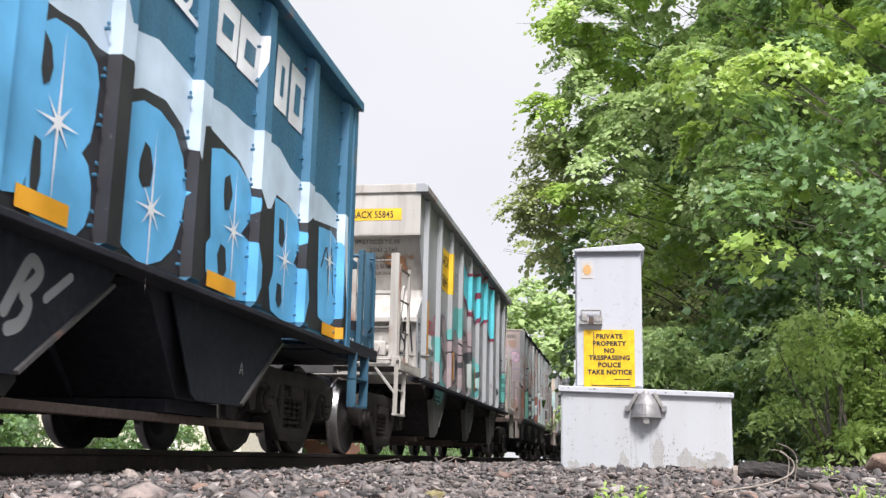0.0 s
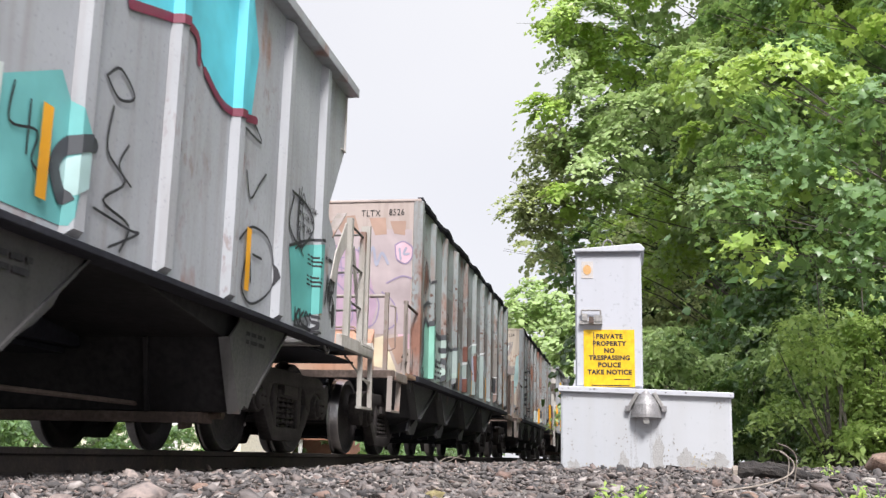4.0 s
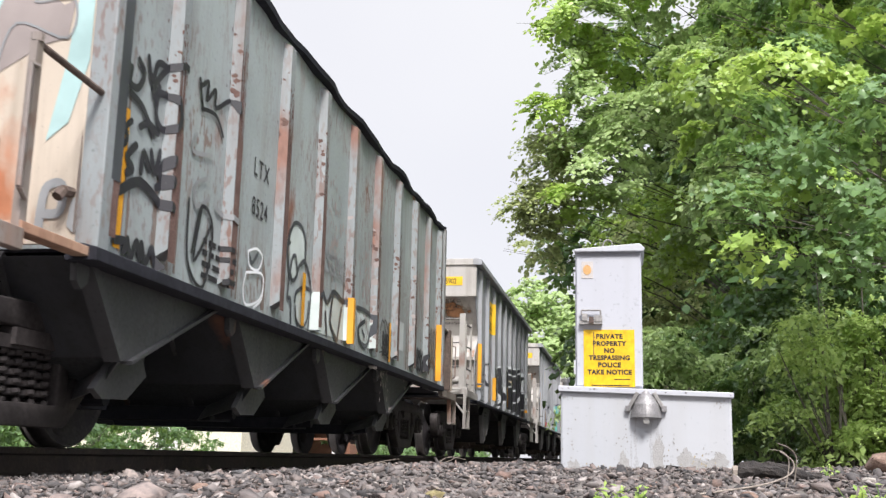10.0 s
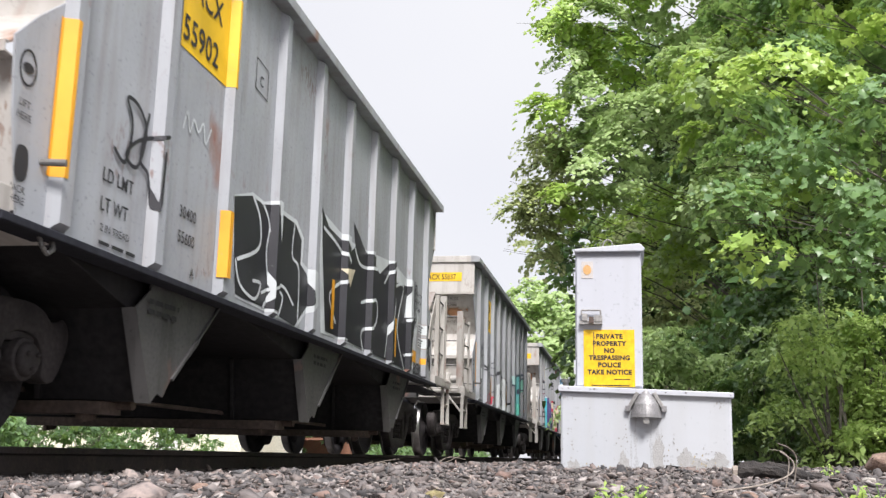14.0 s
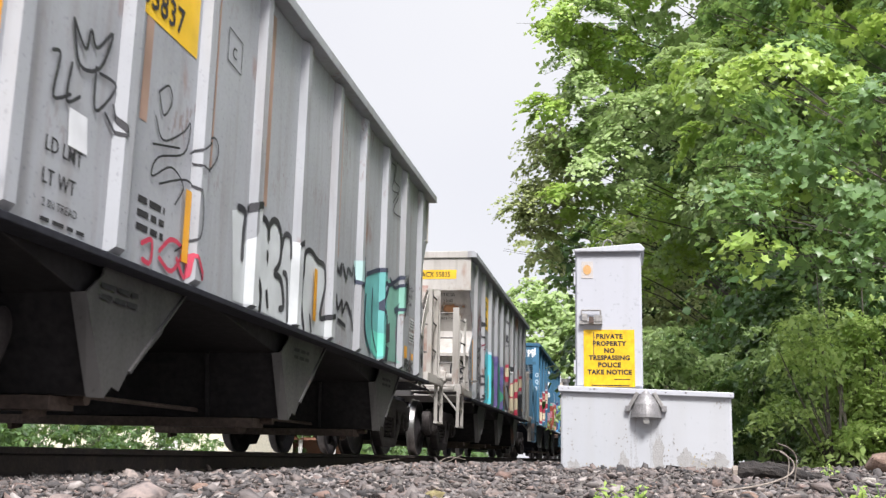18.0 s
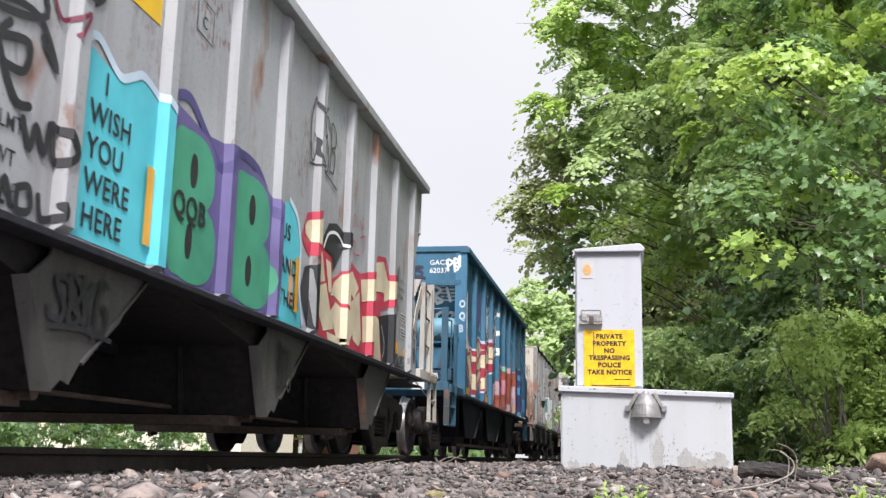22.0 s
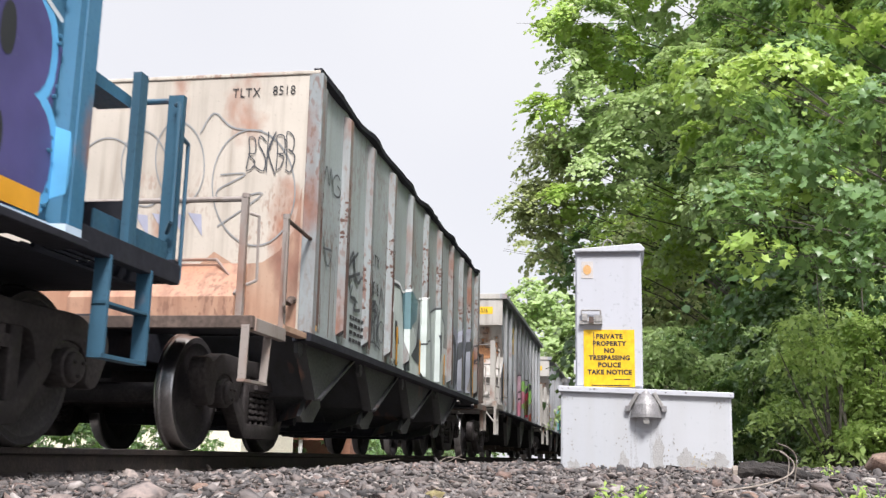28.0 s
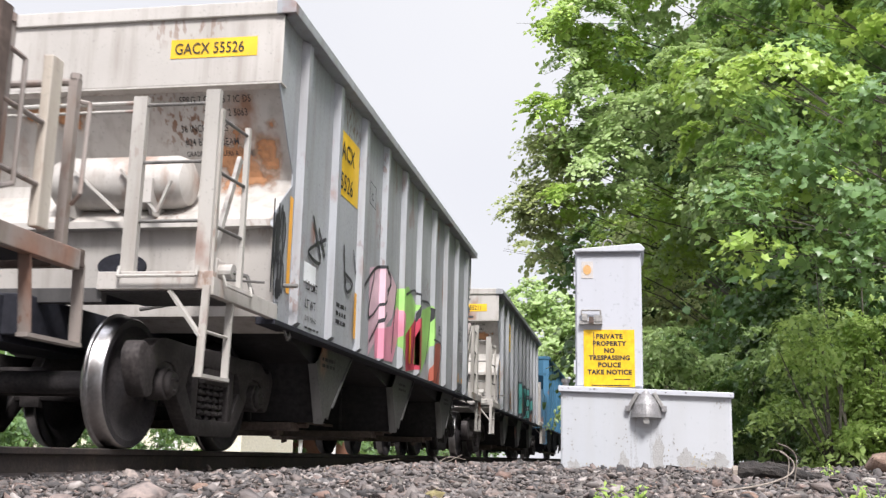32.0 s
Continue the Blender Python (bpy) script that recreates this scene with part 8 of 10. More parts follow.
    w.area([(2.81, 1.76), (3.22, 1.89), (3.47, 1.88), (3.68, 1.94), (3.87, 1.92), (4.28, 1.92), (4.49, 1.81), (4.48, 1.60), (4.74, 1.55), (4.79, 1.27), (4.40, 1.03), (3.90, 1.04), (2.98, 1.07)], "silver", 0.003)
    w.area([(2.86, 1.77), (3.21, 1.86), (3.44, 1.85), (3.65, 1.90), (3.74, 1.58), (3.86, 1.88), (4.24, 1.88), (4.42, 1.78), (4.42, 1.57), (4.62, 1.51), (4.71, 1.28), (4.33, 1.03), (3.89, 1.06), (3.54, 1.08), (3.14, 1.08), (2.98, 1.09), (2.92, 1.32)], "black", 0.006)
    w.line([(3.22, 1.86), (3.39, 1.72), (3.39, 1.50), (2.98, 1.34)], 0.03, "silver", 0.01)
    w.line([(3.45, 1.85), (3.60, 1.72), (3.56, 1.50), (3.64, 1.21), (3.55, 1.08)], 0.03, "silver", 0.01)
    w.line([(2.94, 1.33), (3.05, 1.17), (3.36, 1.11), (3.47, 1.24), (3.31, 1.24)], 0.025, "silver", 0.01)
    w.line([(4.21, 1.87), (4.18, 1.60), (4.37, 1.51), (4.40, 1.06)], 0.025, "silver", 0.01)
    w.line([(3.81, 1.27), (3.99, 1.22), (3.91, 1.06)], 0.025, "silver", 0.01)
    w.line([(3.50, 1.18), (3.95, 1.31), (4.26, 1.20)], 0.025, "silver", 0.01)
    w.area([(4.90, 2.09), (5.03, 2.17), (5.73, 2.10), (6.32, 2.11), (6.69, 2.14), (7.97, 2.25), (9.12, 2.16), (9.56, 1.81), (9.27, 1.09), (5.10, 1.07)], "silver", 0.003)
    w.area([(4.98, 2.20), (5.22, 2.07), (5.70, 2.04), (5.89, 1.93), (6.19, 2.08), (6.10, 2.32), (6.61, 2.12), (7.04, 2.07), (7.28, 1.99), (7.84, 2.24), (8.13, 2.04), (8.82, 2.10), (8.65, 1.68), (9.33, 1.78), (9.23, 1.42), (8.86, 1.05), (6.77, 1.08), (5.23, 1.10), (5.05, 1.79)], "black", 0.006)
    w.line([(5.05, 2.03), (5.64, 1.93), (5.86, 1.72), (5.32, 1.46), (5.54, 1.22)], 0.035, "silver", 0.01)
    w.line([(6.18, 2.05), (6.44, 1.93), (7.14, 2.02)], 0.035, "silver", 0.01)
    w.line([(6.50, 1.55), (7.14, 1.67), (7.14, 1.40), (6.55, 1.26), (6.62, 1.06)], 0.035, "silver", 0.01)
    w.line([(7.52, 1.93), (7.98, 2.19), (7.74, 1.42), (7.64, 1.10)], 0.035, "silver", 0.01)
    w.line([(8.01, 1.96), (8.54, 2.05), (8.24, 1.49), (8.69, 1.04)], 0.035, "silver", 0.01)
    w.line([(8.77, 1.66), (9.30, 1.77), (9.12, 1.34), (8.66, 1.21)], 0.035, "silver", 0.01)
    w.area([(5.67, 1.76), (6.19, 1.84), (5.95, 1.54), (5.74, 1.64)], "cream", 0.012)
    w.line([(1.11, 1.59), (1.24, 1.55), (1.29, 1.78), (1.21, 1.91), (1.36, 1.90), (1.46, 1.78), (1.38, 1.56), (1.24, 1.59), (1.37, 1.71), (1.63, 1.81)], 0.025, "black", 0.012)
    w.line([(1.48, 1.90), (1.41, 1.62), (1.52, 1.55), (1.58, 1.36), (1.60, 1.70)], 0.025, "black", 0.012)
    # white letters with heavy outline
    root, side = train[5]
    w, e = ribbed_marks(root, side, "55837", 45, 0.03)
    w.shift = 0.25
    w.area([(7.91, 1.45), (8.15, 1.51), (8.16, 1.29), (7.94, 1.24)], "dark", 0.012)
    w.area([(7.76, 1.18), (7.95, 1.24), (8.13, 1.21), (8.06, 1.05), (7.79, 1.04)], "navy", 0.011)
    w.area([(8.35, 1.71), (8.62, 1.81), (8.57, 1.69), (8.41, 1.65)], "navy", 0.011)
    w.line([(7.65, 1.78), (7.89, 1.96), (8.06, 1.94), (8.63, 2.13)], 0.05, "navy", 0.012)
    w.line([(8.06, 1.94), (7.93, 1.75), (7.78, 1.56)], 0.04, "navy", 0.012)
    w.line([(0.91, 2.11), (1.00, 1.90), (1.20, 1.96), (1.30, 2.19), (1.15, 2.05), (1.08, 2.12), (1.04, 2.00), (0.91, 2.11)], 0.022, "black", 0.012)
    w.line([(0.75, 1.88), (0.82, 1.88), (0.79, 1.66), (0.94, 1.72)], 0.02, "black", 0.012)
    w.line([(0.93, 1.88), (0.91, 1.68), (1.03, 1.74)], 0.02, "black", 0.012)
    w.line([(1.16, 1.95), (1.19, 1.72), (1.38, 1.92), (1.20, 1.93)], 0.02, "black", 0.012)
    w.line([(1.29, 1.74), (1.44, 1.66), (1.37, 1.81)], 0.02, "black", 0.012)
    w.line([(1.89, 2.08), (2.01, 2.16), (2.07, 2.08), (1.97, 1.96), (1.89, 2.08)], 0.014, "black", 0.012)
    w.line([(1.87, 1.92), (1.99, 1.81), (2.25, 1.94), (2.35, 2.03), (2.29, 1.82), (1.94, 1.69), (1.88, 1.56), (2.12, 1.68), (2.31, 1.61), (2.21, 1.47)], 0.014, "black", 0.012)
    w.line([(2.38, 1.84), (2.73, 2.06), (2.82, 1.96), (2.64, 1.79), (2.42, 1.79)], 0.014, "black", 0.012)
    w.line([(1.86, 1.75), (2.22, 1.83)], 0.014, "black", 0.012)
    w.line([(1.98, 1.54), (2.42, 1.66), (2.49, 1.35), (2.26, 1.19)], 0.014, "black", 0.012)
    w.line([(1.82, 1.15), (1.94, 1.19), (1.94, 1.06), (1.84, 1.06)], 0.03, "red", 0.012)
    w.line([(2.05, 1.15), (2.20, 1.25), (2.37, 1.21), (2.23, 1.06), (2.05, 1.11)], 0.03, "red", 0.012)
    w.line([(2.29, 1.15), (2.42, 1.05), (2.45, 1.20), (2.59, 1.05)], 0.03, "red", 0.012)
    w.area([(0.95, 1.66), (1.13, 1.66), (1.16, 1.47), (0.97, 1.47)], "white", 0.005)
    w.area([(3.15, 1.66), (3.33, 1.71), (3.41, 1.68), (3.42, 1.47), (3.63, 1.68), (3.67, 1.80), (3.52, 1.78), (3.70, 1.80), (3.73, 1.72), (3.80, 1.76), (3.89, 1.72), (3.99, 1.78), (4.12, 1.78), (4.20, 1.69), (4.29, 1.73), (4.44, 1.74), (4.54, 1.70), (4.74, 1.77), (4.81, 1.60), (4.84, 1.68), (5.00, 1.74), (5.26, 1.70), (5.43, 1.68), (5.48, 1.50), (5.36, 1.31), (5.35, 1.20), (5.70, 1.25), (5.71, 1.05), (5.12, 1.03), (4.42, 1.03), (3.80, 1.04), (3.26, 1.04)], "silver", 0.004)
    w.line([(3.26, 1.71), (3.39, 1.70), (3.38, 1.55), (3.38, 1.36)], 0.055, "black", 0.009)
    w.line([(3.45, 1.74), (3.53, 1.79), (3.70, 1.81)], 0.055, "black", 0.009)
    w.line([(3.72, 1.56), (3.72, 1.71), (3.79, 1.75), (3.89, 1.71), (3.91, 1.62)], 0.055, "black", 0.009)
    w.line([(3.90, 1.70), (3.99, 1.78), (4.12, 1.78), (4.21, 1.67), (4.20, 1.49), (4.09, 1.38), (4.25, 1.35), (4.34, 1.16), (4.25, 1.12)], 0.055, "black", 0.009)
    w.line([(3.70, 1.31), (3.80, 1.20), (3.80, 1.05)], 0.05, "black", 0.009)
    w.line([(4.23, 1.61), (4.29, 1.73), (4.44, 1.73), (4.47, 1.58)], 0.05, "black", 0.009)
    w.line([(4.54, 1.70), (4.74, 1.77)], 0.05, "black", 0.009)
    w.line([(4.30, 1.42), (4.39, 1.38), (4.45, 1.06)], 0.05, "black", 0.009)
    w.line([(4.76, 1.48), (4.70, 1.30), (4.73, 1.05)], 0.05, "black", 0.009)
    w.line([(4.82, 1.53), (4.80, 1.26), (4.90, 1.04)], 0.05, "black", 0.009)
    w.line([(4.83, 1.50), (4.85, 1.68), (5.00, 1.74), (5.22, 1.69), (5.43, 1.68), (5.48, 1.50), (5.36, 1.20), (5.70, 1.25), (5.71, 1.06)], 0.05, "black", 0.009)
    w.line([(5.05, 1.18), (5.11, 1.04)], 0.03, "black", 0.009)
    w.area([(3.88, 1.52), (3.91, 1.53), (3.93, 1.48), (3.92, 1.42), (3.89, 1.45)], "black", 0.009)
    w.area([(3.90, 1.21), (3.94, 1.23), (3.97, 1.16), (3.99, 1.09), (3.95, 1.08)], "black", 0.009)
    w.line([(5.82, 1.81), (5.92, 1.71), (6.00, 1.81), (6.00, 1.71)], 0.04, "black", 0.009)
    w.line([(6.06, 1.81), (6.19, 1.70), (6.25, 1.81), (6.40, 1.77), (6.43, 1.86)], 0.04, "black", 0.009)
    w.line([(5.87, 1.48), (5.93, 1.36), (6.06, 1.46), (6.10, 1.35), (6.23, 1.46), (6.41, 1.37)], 0.04, "black", 0.009)
    w.line([(5.95, 1.26), (6.21, 1.23)], 0.04, "black", 0.009)
    w.line([(6.41, 1.41), (6.51, 1.22)], 0.04, "black", 0.009)
    w.area([(6.46, 1.93), (6.68, 1.97), (6.90, 2.07), (6.98, 1.77), (6.71, 1.76), (6.55, 1.70)], "paleaqua", 0.004)
    w.area([(6.94, 1.82), (7.37, 2.00), (7.75, 2.05), (7.89, 1.95), (7.84, 1.54), (8.01, 1.17), (7.56, 1.03), (7.08, 1.14), (6.97, 1.39)], "old_teal", 0.005)
    w.area([(7.79, 1.92), (8.12, 2.03), (8.38, 1.96), (8.99, 2.14), (9.01, 1.85), (8.62, 1.68), (8.46, 1.44), (8.63, 1.09), (8.03, 1.07), (7.88, 1.55)], "seagreen", 0.005)
    w.area([(7.26, 1.34), (7.71, 1.32), (7.82, 1.15), (7.55, 1.05), (7.29, 1.12)], "mint", 0.007)
    w.area([(7.62, 1.89), (7.86, 1.92), (7.85, 1.74), (7.66, 1.71)], "pale", 0.007)
    w.line([(6.48, 1.85), (6.57, 1.72), (6.92, 1.76), (6.90, 2.04)], 0.04, "navy", 0.01)
    w.line([(7.01, 1.89), (7.67, 2.05), (7.88, 1.97), (7.64, 1.89)], 0.05, "navy", 0.01)
    w.line([(6.99, 1.66), (7.00, 1.30), (7.26, 1.07)], 0.04, "navy", 0.01)
    w.line([(7.27, 1.77), (7.30, 1.35), (7.54, 1.11)], 0.035, "navy", 0.01)
    w.line([(7.79, 1.92), (7.60, 1.60), (8.02, 1.56)], 0.05, "navy", 0.01)
    w.line([(8.12, 2.03), (8.40, 1.96), (8.99, 2.13), (9.02, 1.83), (8.61, 1.73)], 0.04, "navy", 0.01)
    w.line([(8.02, 1.52), (7.92, 1.11)], 0.05, "navy", 0.01)
    w.line([(8.53, 1.72), (8.52, 1.08)], 0.05, "navy", 0.01)
    w.line([(8.01, 3.41), (8.25, 3.39), (8.05, 3.10), (8.43, 3.12), (8.15, 2.86), (8.55, 2.87)], 0.02, "black", 0.01)
    w.line([(8.33, 3.53), (8.14, 3.24), (8.46, 3.21), (8.12, 2.95)], 0.02, "black", 0.01)
    for y in side.posts[1:9]:
        w.block(y - 0.048, y + 0.048 if int(y * 10) % 3 else y - 0.02, 1.85 if y < 6 else 1.9, 3.4, "oldrust", "rust_streak", 0.003)
    # cyan, green and cream piece
    root, side = train[6]
    w, e = ribbed_marks(root, side, "55835", 55)
    w.line([(1.06, 2.22), (1.18, 2.10), (1.06, 1.91), (1.46, 2.02), (1.28, 2.23), (1.11, 2.10)], 0.04, "black", 0.012)
    w.line([(1.02, 1.95), (1.39, 1.99), (1.59, 1.79), (1.44, 1.90)], 0.04, "black", 0.012)
    w.line([(1.50, 2.40), (1.59, 2.28), (1.79, 2.24), (1.96, 2.34), (1.96, 2.49)], 0.035, "black", 0.012)
    w.line([(1.29, 2.57), (1.53, 2.62), (1.69, 2.47), (1.46, 2.53)], 0.035, "black", 0.012)
    w.line([(1.18, 1.87), (1.11, 1.76), (1.27, 1.54), (1.39, 1.54)], 0.045, "black", 0.012)
    w.line([(1.13, 1.79), (1.34, 1.83), (1.32, 1.69), (1.18, 1.67)], 0.045, "black", 0.012)
    w.line([(1.07, 2.51), (1.06, 2.33), (1.32, 2.36), (1.22, 2.50), (1.11, 2.50)], 0.03, "maroon", 0.012)
    w.line([(1.35, 2.70), (1.32, 2.40), (1.57, 2.39), (1.45, 2.57)], 0.03, "maroon", 0.012)
    w.line([(1.44, 2.26), (1.58, 2.06), (1.74, 2.15), (1.68, 2.01)], 0.025, "maroon", 0.012)
    w.line([(1.35, 1.47), (1.42, 1.35), (1.46, 1.47), (1.54, 1.36), (1.57, 1.51)], 0.045, "black", 0.012)
    w.line([(1.60, 1.52), (1.63, 1.35), (1.74, 1.41), (1.68, 1.50), (1.60, 1.51)], 0.045, "black", 0.012)
    w.line([(1.01, 1.16), (1.05, 1.06), (1.09, 1.16), (1.15, 1.06)], 0.04, "black", 0.012)
    w.line([(1.17, 1.18), (1.22, 1.06), (1.26, 1.17), (1.32, 1.06)], 0.04, "black", 0.012)
    w.line([(1.36, 1.15), (1.37, 1.05), (1.47, 1.07), (1.45, 1.17), (1.36, 1.15)], 0.04, "black", 0.012)
    w.line([(1.53, 1.15), (1.57, 1.05), (1.69, 1.09), (1.68, 1.14)], 0.04, "black", 0.012)
    w.area([(4.92, 1.96), (5.16, 2.03), (5.36, 1.95), (5.46, 1.79), (5.52, 1.63), (5.51, 1.41), (5.62, 1.08), (5.57, 1.03), (5.01, 1.03), (4.84, 1.03), (4.89, 1.68)], "cyan", 0.0045)
    w.line([(5.16, 2.04), (5.36, 1.95), (5.49, 1.71), (5.50, 1.37), (5.62, 1.08)], 0.05, "pale", 0.009)
    w.area([(5.21, 1.55), (5.30, 1.57), (5.34, 1.19), (5.22, 1.19)], "peach", 0.009)
    w.area([(5.51, 1.83), (5.64, 2.05), (5.94, 2.14), (5.98, 2.08), (6.19, 1.83), (6.45, 1.81), (6.49, 1.61), (6.90, 1.78), (6.97, 1.94), (7.26, 1.87), (7.51, 1.84), (8.11, 1.98), (8.26, 2.18), (8.66, 2.23), (8.84, 2.06), (9.09, 2.10), (9.15, 1.75), (8.49, 1.59), (8.47, 1.41), (8.60, 1.03), (8.09, 1.03), (7.08, 1.03), (6.37, 1.03), (6.03, 1.05), (5.98, 1.19), (6.00, 1.38), (5.86, 1.70), (5.71, 1.69), (5.55, 1.77)], "red", 0.006)
    w.area([(5.58, 1.92), (5.65, 1.98), (5.92, 2.06), (5.98, 1.99), (5.98, 1.88), (5.87, 1.81), (5.74, 1.82), (5.60, 1.85)], "cream", 0.01)
    w.area([(5.91, 1.72), (5.98, 1.88), (6.13, 1.79), (6.24, 1.55), (5.99, 1.49)], "cream", 0.01)
    w.area([(6.01, 1.46), (6.28, 1.54), (6.57, 1.15), (6.25, 1.09), (6.10, 1.22)], "cream", 0.01)
    w.area([(6.24, 1.76), (6.42, 1.75), (6.47, 1.49), (6.38, 1.46)], "cream", 0.01)
    w.area([(6.53, 1.59), (6.99, 1.79), (7.03, 1.58), (7.28, 1.45), (6.92, 1.41), (6.55, 1.46), (6.44, 1.45)], "cream", 0.01)
    w.area([(6.61, 1.41), (6.93, 1.37), (6.98, 1.09), (6.74, 1.03), (6.44, 1.29)], "cream", 0.01)
    w.area([(7.05, 1.42), (7.33, 1.46), (7.45, 1.33), (7.16, 1.09), (7.03, 1.08)], "cream", 0.01)
    w.area([(7.16, 1.48), (7.49, 1.65), (7.62, 1.17), (7.54, 1.08), (7.30, 1.13)], "cream", 0.01)
    w.area([(7.04, 1.77), (7.18, 1.81), (7.46, 1.68), (7.28, 1.54), (7.09, 1.60)], "cream", 0.01)
    w.area([(7.52, 1.78), (8.06, 1.88), (8.04, 1.64), (7.61, 1.56)], "cream", 0.01)
    w.area([(7.64, 1.41), (8.01, 1.47), (8.06, 1.20), (7.68, 1.14)], "cream", 0.01)
    w.area([(8.15, 2.08), (8.53, 2.16), (8.77, 1.98), (9.02, 2.01), (9.05, 1.82), (8.61, 1.71), (8.59, 1.81), (8.11, 1.76)], "cream", 0.01)
    w.area([(8.19, 1.50), (8.38, 1.48), (8.53, 1.03), (8.21, 1.03)], "cream", 0.01)
    w.area([(6.36, 1.10), (6.98, 1.08), (7.08, 1.03), (6.40, 1.03)], "cream", 0.01)
    w.area([(5.63, 1.57), (5.87, 1.64), (5.97, 1.60), (6.00, 1.07), (5.79, 1.05), (5.52, 1.34)], "black", 0.006)
    w.line([(5.77, 1.57), (5.81, 1.08)], 0.03, "grey", 0.009)
    w.area([(6.12, 1.92), (6.29, 2.10), (6.55, 2.16), (6.80, 2.13), (6.97, 2.15), (7.02, 2.05), (6.83, 1.97), (6.51, 1.70), (6.44, 1.81), (6.20, 1.84)], "black", 0.009)
    w.line([(6.15, 1.85), (6.29, 2.00), (6.56, 2.06), (6.83, 1.99)], 0.03, "white", 0.012)
    w.area([(8.37, 1.51), (9.08, 1.64), (9.14, 1.05), (8.61, 1.03)], "black", 0.009)
    w.line([(8.52, 1.42), (8.68, 1.22), (8.60, 1.08)], 0.02, "silver", 0.011)
    w.line([(7.05, 2.33), (7.16, 2.27), (7.21, 2.41), (7.31, 2.30)], 0.016, "red", 0.01)
    w.line([(7.42, 2.38), (7.54, 2.32), (7.54, 2.45)], 0.016, "red", 0.01)
    w.line([(7.12, 2.12), (7.26, 2.11), (7.23, 2.00), (7.43, 2.02)], 0.016, "red", 0.01)
    w.line([(7.45, 2.21), (7.66, 2.26), (7.58, 2.09)], 0.016, "red", 0.01)
    w.area([(1.8, 1.04), (2.83, 1.04), (2.83, 2.0), (2.5, 2.08), (2.2, 1.98), (1.83, 2.06)], "cyan", 0.004)
    w.line([(1.82, 2.05), (1.95, 2.12), (2.2, 2.0), (2.35, 2.05), (2.5, 2.1), (2.83, 2.0)], 0.05, "pale", 0.008)
    w.line([(2.83, 2.1), (3.1, 2.2), (3.4, 2.05), (3.7, 1.9), (3.9, 2.08), (4.4, 2.08), (4.8, 1.8)], 0.07, "violet", 0.007)
    for k, line in enumerate(("I", "WISH", "YOU", "WERE", "HERE")):
        w.text(line, 2.05 if k == 0 else 1.92, 1.84 - 0.185 * k, 0.18, SPRAY["black"], lift=0.011, bold=0.012)
    w.area([(2.83, 1.04), (4.95, 1.03), (4.95, 1.9), (4.5, 2.02), (3.9, 2.1), (3.4, 2.05), (2.83, 2.12)], "lilac", 0.004)
    for a, b in ((2.9, 3.66), (3.92, 4.78)):
        w.bubble("B", a, b, 1.04, 2.0, "green", "lilac", lift=0.008, rim=0.05)
    w.text("QQB", 2.95, 1.42, 0.22, SPRAY["black"], lift=0.02, bold=0.02)
    for k, line in enumerate(("US", "AND", "THEM")):
        w.text(line, 4.98, 1.7 - 0.27 * k, 0.19, SPRAY["black"], lift=0.011, bold=0.012)
    w.tag(5.6, 6.4, 2.55, 3.1, "black", 0.022, 12, 82)
    e.tag(1.2, 1.45, 1.35, 1.7, "black", 0.03, 8, 87)
    low = Wall(root, Side(1.507, 1.507, []))
    low.tag(1.8, 2.35, 0.6, 0.85, "black", 0.035, 12, 302)
    low.tag(5.15, 5.5, 0.5, 0.85, "black", 0.03, 9, 303)
    # blue car with red and cream piece
    root, side = train[7]
    w, e = boxy_marks(root, side, 65)
    w.area([(8.10, 1.85), (8.42, 2.00), (8.43, 1.92), (8.63, 1.81), (8.49, 1.59), (8.16, 1.55)], "brick", 0.014)
    w.area([(8.22, 1.64), (8.42, 1.70), (8.43, 1.59), (8.24, 1.54)], "mint", 0.016)
    w.area([(8.26, 1.45), (8.42, 1.35), (8.60, 1.25), (8.67, 1.04), (8.55, 1.04), (8.34, 1.04)], "rose", 0.014)
    w.area([(0.34, 2.02), (0.60, 2.17), (0.96, 1.93), (1.25, 1.91), (1.39, 1.86), (1.74, 2.01), (1.84, 2.18), (2.12, 2.24), (2.67, 2.14), (3.09, 2.11), (3.23, 2.28), (3.66, 2.35), (4.06, 2.26), (4.19, 1.81), (3.43, 1.59), (3.50, 1.21), (2.90, 1.15), (2.82, 1.39), (2.78, 1.27), (2.35, 1.17), (2.25, 1.34), (1.74, 1.07), (1.60, 1.10), (1.31, 1.03), (0.96, 1.17), (0.98, 1.26), (0.40, 1.68)], "pale", 0.004)
    w.area([(0.38, 2.01), (0.61, 2.14), (0.93, 1.90), (1.22, 1.88), (1.39, 1.83), (1.76, 1.99), (1.84, 2.15), (2.08, 2.19), (2.62, 2.09), (3.09, 2.07), (3.25, 2.25), (3.61, 2.28), (3.96, 2.20), (4.08, 1.81), (3.35, 1.60), (3.41, 1.22), (2.97, 1.18), (2.87, 1.44), (2.75, 1.30), (2.39, 1.21), (2.27, 1.38), (1.72, 1.10), (1.62, 1.13), (1.33, 1.05), (1.00, 1.19), (1.02, 1.27), (0.45, 1.70)], "crimson", 0.007)
    w.area([(0.46, 1.87), (0.47, 1.97), (0.71, 1.77), (0.61, 1.75)], "cream", 0.011)
    w.area([(0.50, 2.02), (0.59, 2.10), (0.92, 1.82), (0.77, 1.78)], "cream", 0.011)
    w.area([(0.63, 1.70), (0.93, 1.79), (1.17, 1.57), (1.30, 1.38), (1.31, 1.14), (1.10, 1.27), (0.97, 1.36), (0.90, 1.48)], "cream", 0.011)
